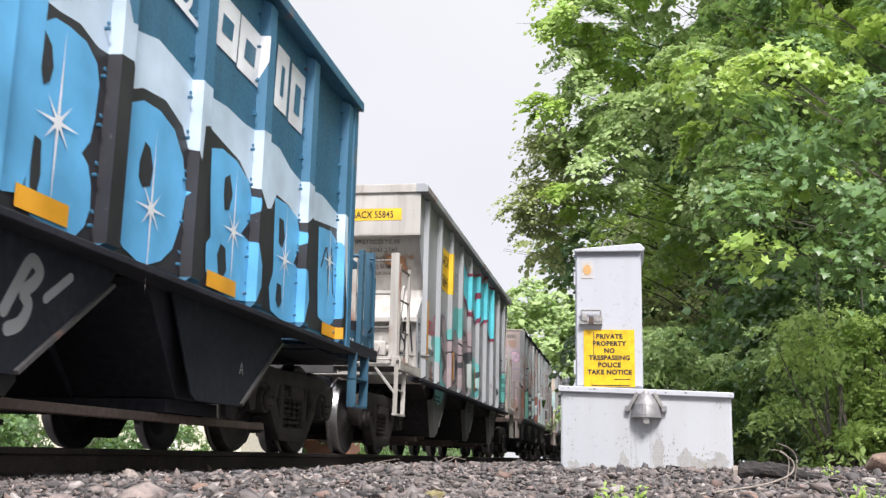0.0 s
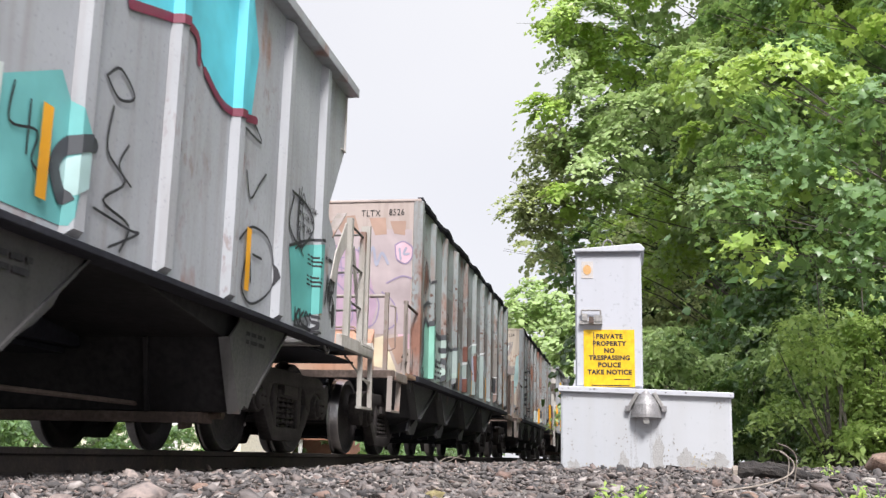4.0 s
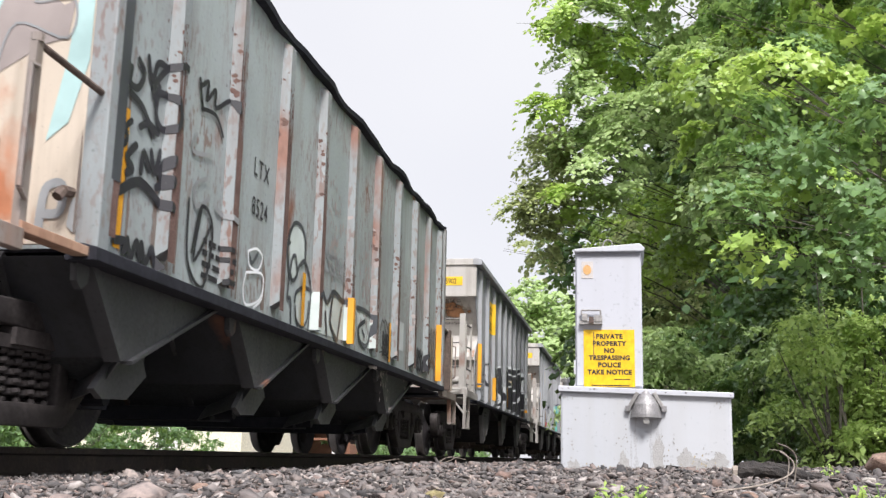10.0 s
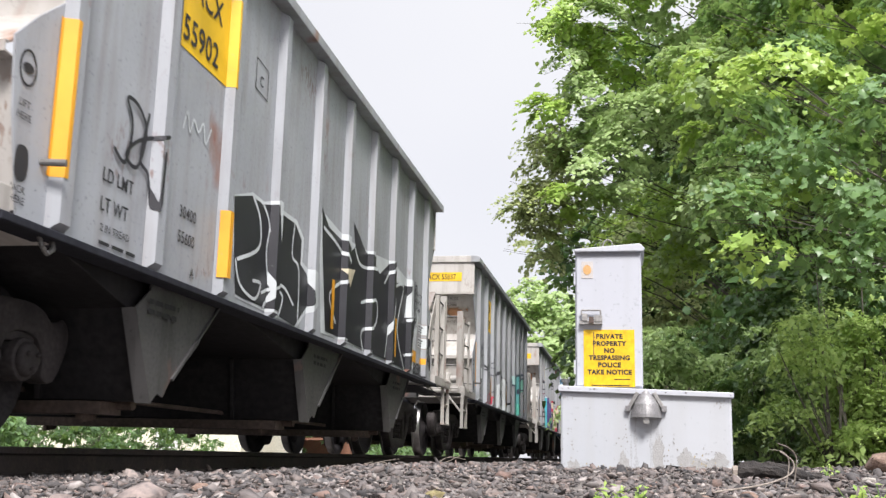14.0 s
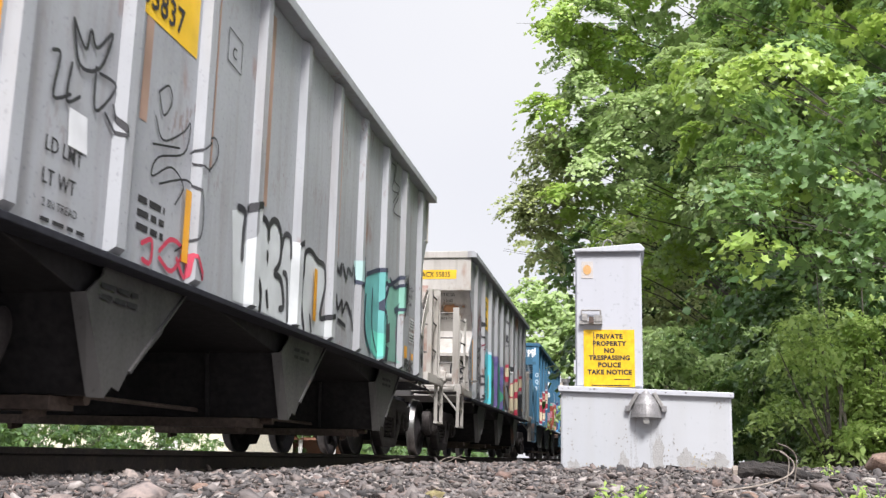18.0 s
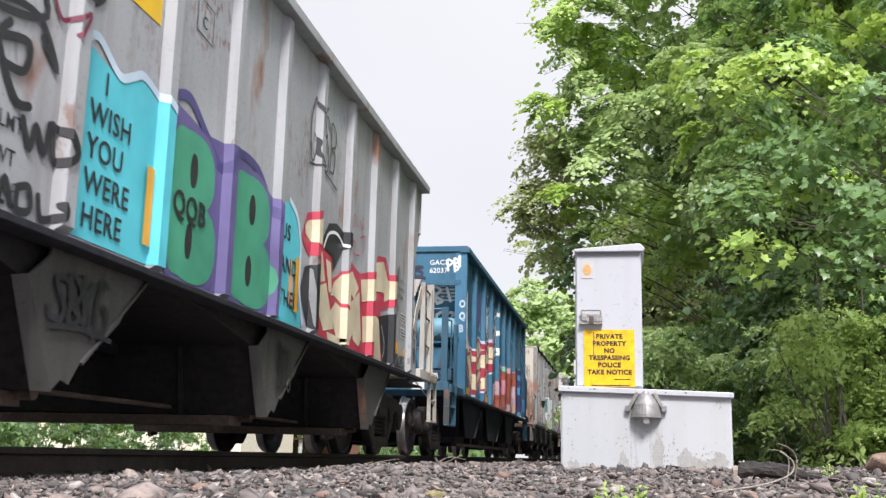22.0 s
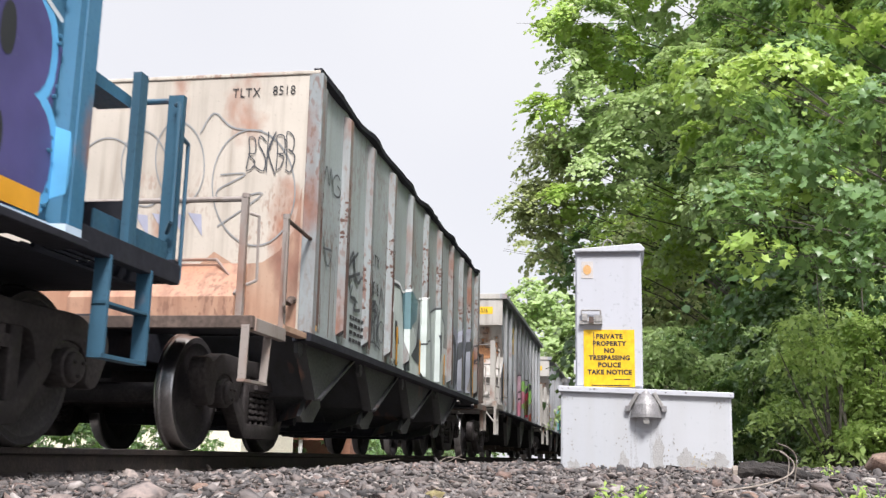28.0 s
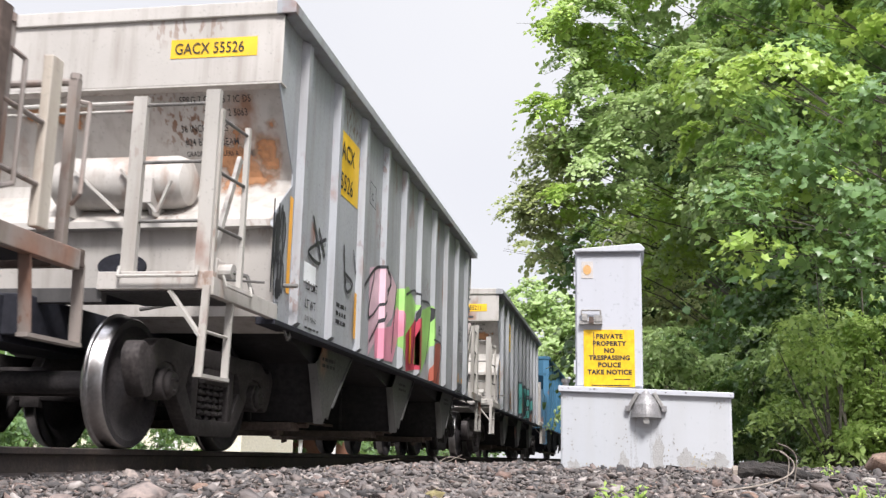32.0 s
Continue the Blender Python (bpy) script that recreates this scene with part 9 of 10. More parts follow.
    w.area([(0.98, 1.84), (1.15, 1.86), (1.30, 1.72), (1.22, 1.65), (1.06, 1.75)], "cream", 0.011)
    w.area([(1.33, 1.78), (1.77, 1.96), (1.87, 2.09), (1.96, 2.07), (2.14, 1.85), (1.94, 1.82), (1.63, 1.69), (1.67, 1.64), (2.00, 1.70), (2.14, 1.64), (1.76, 1.54), (1.86, 1.43), (1.81, 1.28), (1.41, 1.16), (1.34, 1.39), (1.58, 1.52), (1.28, 1.52)], "cream", 0.011)
    w.area([(1.98, 2.10), (2.06, 2.15), (2.46, 2.01), (2.24, 1.89)], "cream", 0.011)
    w.area([(2.17, 1.81), (2.49, 1.93), (2.54, 1.67), (2.31, 1.65), (1.99, 1.57), (2.02, 1.68)], "cream", 0.011)
    w.area([(1.97, 1.53), (2.36, 1.61), (2.38, 1.53), (1.91, 1.32)], "cream", 0.011)
    w.area([(2.35, 1.45), (2.75, 1.56), (2.82, 1.39), (2.43, 1.26)], "cream", 0.011)
    w.area([(2.60, 1.98), (3.20, 2.10), (3.60, 1.93), (3.74, 1.86), (2.78, 1.76), (2.70, 1.87)], "cream", 0.011)
    w.area([(3.26, 2.18), (3.49, 2.20), (3.84, 2.15), (3.94, 1.90), (3.62, 1.95)], "cream", 0.011)
    w.area([(2.95, 1.69), (3.25, 1.71), (3.28, 1.28), (3.02, 1.26)], "cream", 0.011)
    w.area([(1.35, 1.55), (1.59, 1.64), (1.59, 1.52), (1.36, 1.44)], "crimson", 0.014)
    w.area([(2.50, 2.00), (2.76, 2.13), (2.75, 2.03), (2.51, 1.91)], "crimson", 0.014)
    w.area([(2.55, 1.62), (2.81, 1.70), (2.81, 1.60), (2.54, 1.51)], "crimson", 0.014)
    w.line([(0.63, 1.76), (0.95, 1.82)], 0.02, "crimson", 0.014)
    w.line([(1.08, 1.42), (1.22, 1.30), (1.16, 1.44)], 0.02, "crimson", 0.014)
    w.line([(1.11, 1.29), (1.15, 1.22), (1.17, 1.30)], 0.012, "dark", 0.015)
    w.line([(1.88, 1.47), (1.98, 1.39)], 0.012, "dark", 0.015)
    w.line([(3.26, 2.10), (3.40, 1.98), (3.50, 2.14)], 0.012, "dark", 0.015)
    w.area([(4.16, 1.43), (4.79, 1.61), (4.95, 1.86), (5.51, 2.04), (5.72, 1.98), (6.55, 2.04), (7.64, 2.06), (8.71, 2.03), (8.98, 1.07), (6.70, 1.05), (5.08, 1.03), (4.21, 1.07)], "rose", 0.006)
    w.area([(4.76, 1.59), (5.30, 1.96), (5.69, 1.92), (5.66, 1.60), (5.04, 1.49)], "brick", 0.009)
    w.area([(5.73, 1.93), (6.56, 1.97), (6.50, 1.14), (5.87, 1.03), (5.58, 1.36)], "brick", 0.009)
    w.area([(6.72, 1.88), (7.65, 2.05), (8.85, 1.99), (8.76, 1.68), (7.93, 1.70), (7.18, 1.48), (6.97, 1.19), (6.63, 1.52)], "brick", 0.009)
    w.area([(4.26, 1.04), (4.62, 1.32), (4.91, 1.27), (4.92, 1.03)], "brick", 0.009)
    w.area([(4.96, 1.83), (5.32, 1.94), (5.25, 1.79), (4.94, 1.70)], "mint", 0.013)
    w.area([(5.73, 1.93), (6.14, 2.04), (6.04, 1.83)], "mint", 0.013)
    w.area([(4.97, 1.43), (5.38, 1.52), (5.38, 1.41), (4.96, 1.35)], "mint", 0.013)
    w.area([(6.99, 1.57), (7.45, 1.67), (7.47, 1.54), (7.00, 1.47)], "mint", 0.013)
    w.area([(7.03, 1.27), (7.50, 1.34), (7.51, 1.23), (7.05, 1.17)], "mint", 0.013)
    w.area([(8.10, 1.60), (8.76, 1.69), (8.74, 1.55), (8.11, 1.50)], "mint", 0.013)
    w.area([(5.75, 1.67), (6.16, 1.74), (6.15, 1.39), (5.74, 1.36)], "pink", 0.012)
    w.area([(4.98, 1.33), (5.40, 1.39), (5.39, 1.13), (4.99, 1.11)], "pink", 0.012)
    w.area([(8.28, 1.42), (8.76, 1.47), (8.78, 1.06), (8.33, 1.06)], "pink", 0.012)
    w.area([(7.72, 1.18), (8.12, 1.21), (8.14, 1.07), (7.73, 1.06)], "peach", 0.012)
    w.line([(4.76, 1.59), (5.01, 1.49), (5.66, 1.60)], 0.02, "maroon", 0.015)
    w.line([(5.73, 1.91), (5.58, 1.37), (5.91, 1.04)], 0.02, "maroon", 0.015)
    w.line([(6.56, 1.97), (6.50, 1.15)], 0.02, "maroon", 0.015)
    w.line([(6.76, 1.89), (6.77, 1.18)], 0.02, "maroon", 0.015)
    w.line([(7.70, 2.05), (7.93, 1.71), (7.23, 1.49)], 0.02, "maroon", 0.015)
    w.line([(4.91, 1.27), (4.23, 1.04)], 0.02, "maroon", 0.015)
    w.area([(9.35, 2.29), (9.94, 2.30), (10.41, 1.92), (10.32, 1.28), (9.56, 1.06), (9.04, 1.16), (9.02, 2.02)], "violet", 0.009)
    w.area([(9.56, 2.18), (9.90, 2.26), (9.94, 1.09), (9.67, 1.10)], "pale", 0.012)
    w.line([(4.08, 3.26), (4.05, 2.98)], 0.04, "white", 0.01)
    w.line([(4.11, 3.25), (4.36, 3.27), (4.10, 3.11)], 0.04, "white", 0.01)
    w.line([(4.33, 2.83), (4.30, 2.66), (4.61, 2.74), (4.61, 2.95), (4.33, 2.83)], 0.05, "white", 0.01)
    w.line([(4.62, 3.05), (4.68, 3.11), (4.77, 2.98)], 0.05, "white", 0.01)
    w.line([(4.13, 2.57), (4.22, 2.38), (4.57, 2.63), (4.68, 2.73)], 0.05, "white", 0.01)
    w.line([(4.43, 2.55), (4.62, 2.67), (4.76, 2.61), (4.61, 2.41)], 0.05, "white", 0.01)
    w.line([(4.25, 2.36), (4.40, 2.21), (4.67, 2.32), (4.69, 2.44)], 0.05, "white", 0.01)
    w.line([(4.48, 2.20), (4.51, 2.10), (4.77, 2.16), (4.75, 2.27)], 0.05, "white", 0.01)
    w.line([(3.19, 3.24), (3.29, 3.06), (3.39, 3.19), (3.22, 3.16)], 0.035, "white", 0.01)
    w.line([(3.51, 3.29), (3.55, 3.17)], 0.035, "white", 0.01)
    w.line([(3.22, 2.85), (3.43, 2.96), (3.53, 2.83), (3.27, 2.76), (3.22, 2.85)], 0.035, "white", 0.01)
    w.line([(5.51, 3.35), (5.60, 3.15), (5.52, 3.01), (5.67, 2.71)], 0.03, "pale", 0.01)
    w.line([(6.35, 3.33), (6.31, 3.01), (6.68, 2.81), (6.50, 2.34)], 0.03, "pale", 0.01)
    w.line([(7.42, 3.21), (7.74, 3.02), (7.61, 2.85), (7.97, 2.67)], 0.04, "white", 0.01)
    w.line([(8.76, 3.14), (9.09, 2.84), (8.90, 2.65)], 0.04, "white", 0.01)
    # an angular cream piece with a red rim and a pale halo
    w.text("KIS", 0.78, 1.3, 0.11, SPRAY["maroon"], lift=0.018)
    w.text("PB!", 1.62, 1.06, 0.13, SPRAY["white"], lift=0.018, bold=0.02)
    w.bars(0.36, 0.56, 1.28, 1.5, 6, SPRAY["silver"], 360)
    for a, b in ((8.45, 9.36), (9.6, 10.4)):
        w.bubble("B", a, b, 1.06, 2.12, "violet", "sky", rim=0.06)
    w.text("QQB", 8.7, 1.55, 0.2, SPRAY["black"], lift=0.026, bold=0.02)
    w.text("62", 2.08, 2.34, 0.2, SPRAY["white"], bold=0.006)
    w.text("137", 2.9, 2.32, 0.2, SPRAY["white"], bold=0.006)
    w.area(rounded(2.15, 2.75, 0.55, 0.75, 14, 2), "lilac", 0.004)
    for k, (a, b, v0, v1, c) in enumerate(((0.4, 1.0, 2.4, 3.2, "black"), (2.95, 3.2, 2.5, 2.9, "white"), (3.1, 3.4, 2.35, 2.75, "white"), (3.95, 4.2, 1.8, 2.7, "white"), (5.0, 5.3, 1.9, 2.5, "pale"), (6.2, 6.6, 1.9, 2.5, "white"), (7.0, 7.3, 1.9, 2.4, "white"), (8.7, 9.2, 2.3, 3.0, "pale"), (9.6, 10.3, 2.2, 3.2, "silver"))):
        w.tag(a, b, v0, v1, c, 0.035, 8, 90 + k)
    w.line([(9.2, 1.02), (10.6, 1.02)], 0.05, "pale", 0.03, smooth=False)
    w.text("JACK LIFT HERE", 10.54, 1.2, 0.085, SPRAY["white"], lift=0.006, upright=True)
    e.text("GACX", 0.97, 3.22, 0.12, SPRAY["white"], lift=0.006, bold=0.008)
    e.text("62037", 0.97, 3.08, 0.12, SPRAY["white"], lift=0.006, bold=0.008)
    e.line([(1.28, 3.30), (1.30, 3.10), (1.28, 3.30), (1.37, 3.26), (1.30, 3.19)], 0.035, "white", 0.012)
    e.line([(1.40, 3.32), (1.41, 3.10), (1.40, 3.32), (1.47, 3.27), (1.41, 3.22), (1.47, 3.15), (1.41, 3.10)], 0.035, "white", 0.013)
    e.line([(1.49, 3.36), (1.49, 3.18)], 0.05, "white", 0.014)
    e.tag(0.42, 0.85, 3.02, 3.2, "navy", 0.045, 9, 102)
    e.tag(-0.1, 0.2, 3.05, 3.25, "pale", 0.03, 6, 111)
    corner = Wall(root, None, lambda z: -0.012)
    for k, ch in enumerate("BQO"):
        corner.text(ch, 1.50, 2.06 + 0.21 * k, 0.17, SPRAY["pale"], lift=0.006, bold=0.05, squeeze=0.75)
    pe = Wall(root, None, lambda z: float(np.interp(z, [1.45, 1.8, 1.98, 2.02, 2.45, 2.9], [0.02, 0.05, 0.62, 0.62, 0.30, 0.03])))
    pe.tag(0.4, 0.9, 2.05, 2.35, "black", 0.04, 8, 104)
    pe.tag(-0.1, 0.4, 1.65, 1.78, "black", 0.04, 8, 105)
    pe.line([(0.84, 2.86), (0.88, 2.66), (0.86, 2.88), (0.98, 2.82), (0.9, 2.72)], 0.05, "white", 0.012)
    pe.line([(1.02, 2.84), (1.06, 2.60), (1.03, 2.84), (1.16, 2.79), (1.06, 2.70), (1.17, 2.62), (1.07, 2.58)], 0.05, "white", 0.012)
    pe.line([(1.27, 2.82), (1.31, 2.62)], 0.05, "white", 0.012)
    pe.line([(1.06, 2.40), (1.16, 2.44), (1.18, 2.30), (1.06, 2.27), (1.05, 2.40)], 0.045, "white", 0.012)
    pe.line([(1.25, 2.43), (1.35, 2.42), (1.27, 2.28), (1.37, 2.26)], 0.045, "white", 0.012)
    pe.line([(1.43, 2.42), (1.45, 2.22), (1.43, 2.42), (1.53, 2.36), (1.45, 2.32), (1.54, 2.25), (1.46, 2.21)], 0.045, "white", 0.012)
    pe.text("RFW", 0.33, 2.5, 0.15, SPRAY["navy"], lift=0.01, bold=0.012)
    pe.text("2021", 0.36, 2.3, 0.14, SPRAY["navy"], lift=0.01, bold=0.012)
    pe.tag(0.27, 0.82, 2.68, 2.84, "navy", 0.03, 12, 112)
    pe.tag(-0.2, 0.05, 2.4, 2.68, "pale", 0.035, 6, 113)
    pe.tag(-0.2, 0.05, 2.1, 2.3, "pale", 0.035, 6, 114)
    pe.bars(1.15, 1.45, 2.62, 2.9, 5, SPRAY["silver"], 115, lift=0.006)
    pe.text("ATWO", 0.15, 1.82, 0.14, SPRAY["grey"], lift=0.01, bold=0.006)
    w.text("B!", 0.5, 2.85, 0.25, SPRAY["navy"], lift=0.008, bold=0.02)
    w.text("X", 0.52, 2.58, 0.22, SPRAY["navy"], lift=0.008, bold=0.02)
    w.text("QB", 0.46, 2.3, 0.24, SPRAY["navy"], lift=0.008, bold=0.02)
    w.text("X", 2.8, 2.62, 0.14, SPRAY["pale"], lift=0.008, bold=0.02)
    w.text("B!", 2.95, 2.8, 0.2, SPRAY["pale"], lift=0.008, bold=0.02)
    w.text("QB", 4.0, 2.4, 0.22, SPRAY["pale"], lift=0.008, bold=0.02)
    w.tag(0.05, 0.12, 1.9, 2.7, "white", 0.05, 9, 110)
    # rusty end and white block letters
    root, side = train[8]
    w, e = wavy_marks(root, side, "8518", 75)
    w.line([(1.37, 1.90), (1.49, 1.99), (1.60, 1.72)], 0.035, "dark", 0.012)
    w.line([(1.66, 2.02), (1.33, 1.82), (1.40, 1.63)], 0.035, "dark", 0.012)
    w.line([(1.50, 1.91), (1.67, 1.72), (1.84, 1.80)], 0.035, "dark", 0.012)
    w.line([(1.31, 1.71), (1.76, 1.83)], 0.035, "dark", 0.012)
    w.line([(1.48, 1.65), (1.44, 1.54), (1.63, 1.54), (1.58, 1.43), (1.81, 1.45)], 0.035, "dark", 0.012)
    w.line([(1.50, 1.53), (1.70, 1.52)], 0.03, "dark", 0.012)
    w.line([(0.42, 1.93), (0.49, 1.79), (0.59, 1.69), (0.71, 1.81)], 0.02, "dark", 0.012)
    w.line([(0.43, 1.83), (0.71, 1.86)], 0.02, "dark", 0.012)
    w.line([(2.21, 1.80), (2.37, 1.81), (2.28, 1.73), (2.40, 1.73), (2.24, 1.68)], 0.035, "dark", 0.012)
    w.line([(2.26, 1.61), (2.49, 1.64), (2.32, 1.54), (2.55, 1.53), (2.44, 1.43)], 0.035, "dark", 0.012)
    w.line([(2.67, 1.65), (2.73, 1.82), (2.88, 1.63)], 0.03, "dark", 0.012)
    w.line([(2.59, 1.33), (2.75, 1.46), (2.90, 1.40), (2.83, 1.23), (2.64, 1.27)], 0.02, "dark", 0.012)
    w.area([(3.27, 1.96), (3.50, 2.00), (3.81, 1.99), (3.93, 1.71), (4.05, 1.03), (3.38, 1.03), (3.27, 1.56)], "mist", 0.004)
    w.area([(3.10, 1.74), (3.26, 1.85), (3.27, 1.56), (3.06, 1.63)], "white", 0.006)
    w.line([(3.23, 1.94), (3.39, 2.03), (3.70, 2.04), (3.92, 1.98), (4.36, 2.14)], 0.03, "white", 0.01)
    w.line([(3.35, 1.99), (3.73, 2.01), (3.87, 1.94)], 0.035, "dark", 0.009)
    w.area([(3.49, 1.57), (3.61, 1.58), (3.75, 1.32), (3.56, 1.30)], "dark", 0.009)
    w.area([(3.56, 1.51), (3.60, 1.51), (3.66, 1.36), (3.60, 1.35)], "mist", 0.011)
    w.area([(3.86, 2.00), (4.43, 2.10), (4.85, 2.00), (4.79, 1.74), (4.31, 1.56), (3.99, 1.53)], "slate", 0.006)
    w.area([(4.02, 1.54), (4.57, 1.62), (4.94, 1.44), (5.07, 1.03), (4.10, 1.03)], "mist", 0.004)
    w.area([(4.89, 1.66), (4.99, 1.95), (5.08, 1.15), (4.48, 1.25), (4.81, 1.42)], "dark", 0.008)
    w.area([(5.01, 2.04), (5.60, 2.15), (5.79, 1.58), (5.85, 1.04), (5.14, 1.03), (4.95, 1.79)], "mist", 0.006)
    w.line([(4.89, 2.04), (5.67, 2.18)], 0.03, "white", 0.01)
    w.line([(5.10, 1.46), (5.77, 1.58)], 0.025, "dark", 0.01)
    w.area([(5.30, 1.75), (5.47, 1.80), (5.45, 1.68), (5.31, 1.66)], "dark", 0.009)
    w.area([(5.78, 2.00), (6.35, 2.12), (6.93, 1.95), (6.88, 1.63), (6.84, 1.03), (6.05, 1.04)], "mist", 0.005)
    w.line([(5.74, 1.98), (6.35, 2.11), (6.93, 1.92), (6.84, 1.61)], 0.03, "dark", 0.01)
    w.area([(6.19, 1.71), (6.71, 1.82), (6.71, 1.37), (6.25, 1.34)], "dark", 0.009)
    w.area([(6.33, 1.66), (6.55, 1.65), (6.54, 1.43), (6.35, 1.41)], "mist", 0.011)
    w.line([(3.33, 1.08), (3.44, 1.04), (3.50, 1.11), (3.61, 1.04), (3.71, 1.10)], 0.02, "dark", 0.01)
    # three arches in dark grey on a faded lavender ground
    w.area([(7.47, 1.05), (7.45, 1.5), (7.55, 1.9), (7.68, 2.0), (8.0, 1.99), (8.2, 1.92), (8.35, 2.06), (8.6, 2.1), (8.85, 1.98), (8.95, 1.92), (9.1, 2.1), (9.4, 2.18), (9.62, 2.05), (9.7, 1.6), (9.66, 1.09), (8.8, 1.05)], "haze", 0.003)
    w.line([(7.45, 1.5), (7.55, 1.9), (7.68, 2.0), (8.0, 1.99), (8.2, 1.92)], 0.05, "dusk", 0.006)
    w.line([(8.2, 1.92), (8.35, 2.06), (8.6, 2.1), (8.85, 1.98), (8.95, 1.6)], 0.05, "dusk", 0.006)
    w.line([(8.95, 1.92), (9.1, 2.1), (9.4, 2.18), (9.62, 2.05), (9.7, 1.6)], 0.05, "dusk", 0.006)
    w.line([(7.52, 1.5), (7.6, 1.72), (7.78, 1.83), (7.94, 1.76), (7.95, 1.5), (7.88, 1.12)], 0.15, "dark", 0.008)
    w.line([(8.1, 1.2), (8.16, 1.5), (8.3, 1.78), (8.5, 1.86), (8.62, 1.6), (8.58, 1.15)], 0.14, "dark", 0.008)
    w.line([(8.98, 1.1), (9.0, 1.55), (9.12, 1.82), (9.36, 1.92), (9.5, 1.7), (9.46, 1.12)], 0.14, "dark", 0.008)
    w.line([(7.72, 1.15), (7.74, 1.55)], 0.12, "olive_spray", 0.006)
    w.line([(8.34, 1.14), (8.38, 1.55)], 0.12, "olive_spray", 0.006)
    w.line([(9.22, 1.12), (9.26, 1.6)], 0.1, "brown", 0.006)
    w.line([(9.92, 2.19), (9.89, 1.90), (10.21, 2.02), (10.05, 1.65), (10.31, 1.81)], 0.02, "black", 0.01)
    e.put("rust_patch", [[(-1.5, 1.03), (1.48, 1.03), (1.48, 2.3), (1.42, 1.9), (1.3, 1.72), (1.15, 1.62), (0.9, 1.6), (0.7, 1.72), (0.5, 1.55), (0.2, 1.6), (0.0, 1.48), (-0.4, 1.55), (-0.9, 1.5), (-1.5, 1.6)]], M_RUST_WASH, 0.003)
    for cx, cz, ww, hh in ((1.03, 2.3, 0.76, 1.07), (0.32, 2.55, 0.46, 0.78), (-0.02, 2.5, 0.44, 0.72), (-0.38, 2.45, 0.6, 0.7)):
        ring = rounded(cx, cz, ww, hh, 28, 2.0, 0.2)
        e.line(ring + ring[:1], 0.013, "grey", 0.008)
    e.line([(0.5, 2.82), (0.62, 3.0), (0.8, 2.86), (1.08, 2.82)], 0.014, "grey", 0.009)
    e.line([(0.72, 2.42), (0.95, 2.42), (0.7, 2.28), (0.76, 2.18), (1.12, 2.24), (0.72, 1.95)], 0.013, "grey", 0.009)
    e.tag(0.95, 1.4, 2.45, 2.78, "dark", 0.011, 16, 121)
    for k in range(5):
        e.area([(-0.25 + 0.17 * k, 2.08), (-0.12 + 0.17 * k, 2.06), (-0.1 + 0.17 * k, 1.86)], "dusk", 0.006)
    w.tag(0.35, 0.9, 2.4, 2.6, "dark", 0.02, 8, 124)
    w.tag(2.2, 2.7, 1.2, 1.6, "dark", 0.025, 12, 125)
    w.tag(9.5, 10.0, 1.2, 2.0, "black", 0.018, 12, 126)
    w.block(6.85, 7.2, 1.2, 1.6, "silver", lift=0.004)
    # small red and green piece
    root, side = train[9]
    w, e = ribbed_marks(root, side, "55526", 85, 0.04)
    w.area([(3.24, 1.98), (3.64, 2.07), (4.26, 2.10), (4.65, 1.97), (4.40, 1.59), (3.61, 1.24), (3.29, 1.03)], "rose", 0.005)
    w.area([(3.54, 1.35), (4.35, 1.48), (4.62, 1.76), (4.98, 1.67), (4.47, 1.07), (3.59, 1.04)], "pink", 0.006)
    w.area([(4.59, 1.96), (5.30, 2.11), (5.83, 1.93), (5.46, 1.45), (4.90, 1.10), (4.49, 1.60)], "lime", 0.005)
    w.area([(5.18, 1.48), (5.85, 1.79), (6.25, 1.69), (6.17, 1.14), (5.24, 1.03)], "red", 0.006)
    w.area([(5.84, 1.85), (6.82, 2.08), (6.97, 1.62), (6.18, 1.06), (5.71, 1.17)], "lime", 0.006)
    w.area([(6.93, 1.53), (7.69, 1.66), (7.64, 1.03), (6.75, 1.03)], "brick", 0.006)
    w.line([(3.03, 1.75), (3.59, 2.05), (4.27, 2.04), (3.78, 1.51), (3.31, 1.19)], 0.035, "black", 0.01)
    w.line([(3.45, 1.96), (3.27, 1.44), (4.28, 1.96)], 0.03, "black", 0.01)
    w.line([(4.58, 2.01), (4.40, 1.18)], 0.03, "black", 0.01)
    w.line([(5.11, 1.97), (5.81, 2.08), (5.57, 1.16)], 0.03, "black", 0.01)
    w.line([(6.20, 2.06), (6.82, 2.03), (6.51, 1.24)], 0.03, "black", 0.01)
    w.line([(6.84, 1.60), (7.75, 1.61), (7.36, 1.04)], 0.03, "black", 0.01)
    w.line([(1.14, 2.05), (1.40, 1.69), (1.03, 1.72), (1.54, 1.93)], 0.035, "black", 0.012)
    w.line([(1.32, 1.98), (1.53, 1.77)], 0.035, "black", 0.012)
    w.line([(2.17, 2.00), (2.30, 1.58), (2.54, 1.68), (2.23, 1.74)], 0.035, "black", 0.012)
    w.line([(2.53, 2.02), (2.65, 1.81)], 0.03, "black", 0.012)
    w.tag(0.1, 0.4, 1.25, 1.9, "black", 0.03, 12, 133)
    w.block(0.95, 1.3, 1.45, 1.62, "white", lift=0.005)
    w.text("EL", 7.5, 1.75, 0.2, SPRAY["black"])
    # far cars
    root, side = train[10]
    w, e = ribbed_marks(root, side, "55211", 95)
    e.tag(0.0, 0.9, 3.05, 3.4, "dark", 0.05, 9, 141)
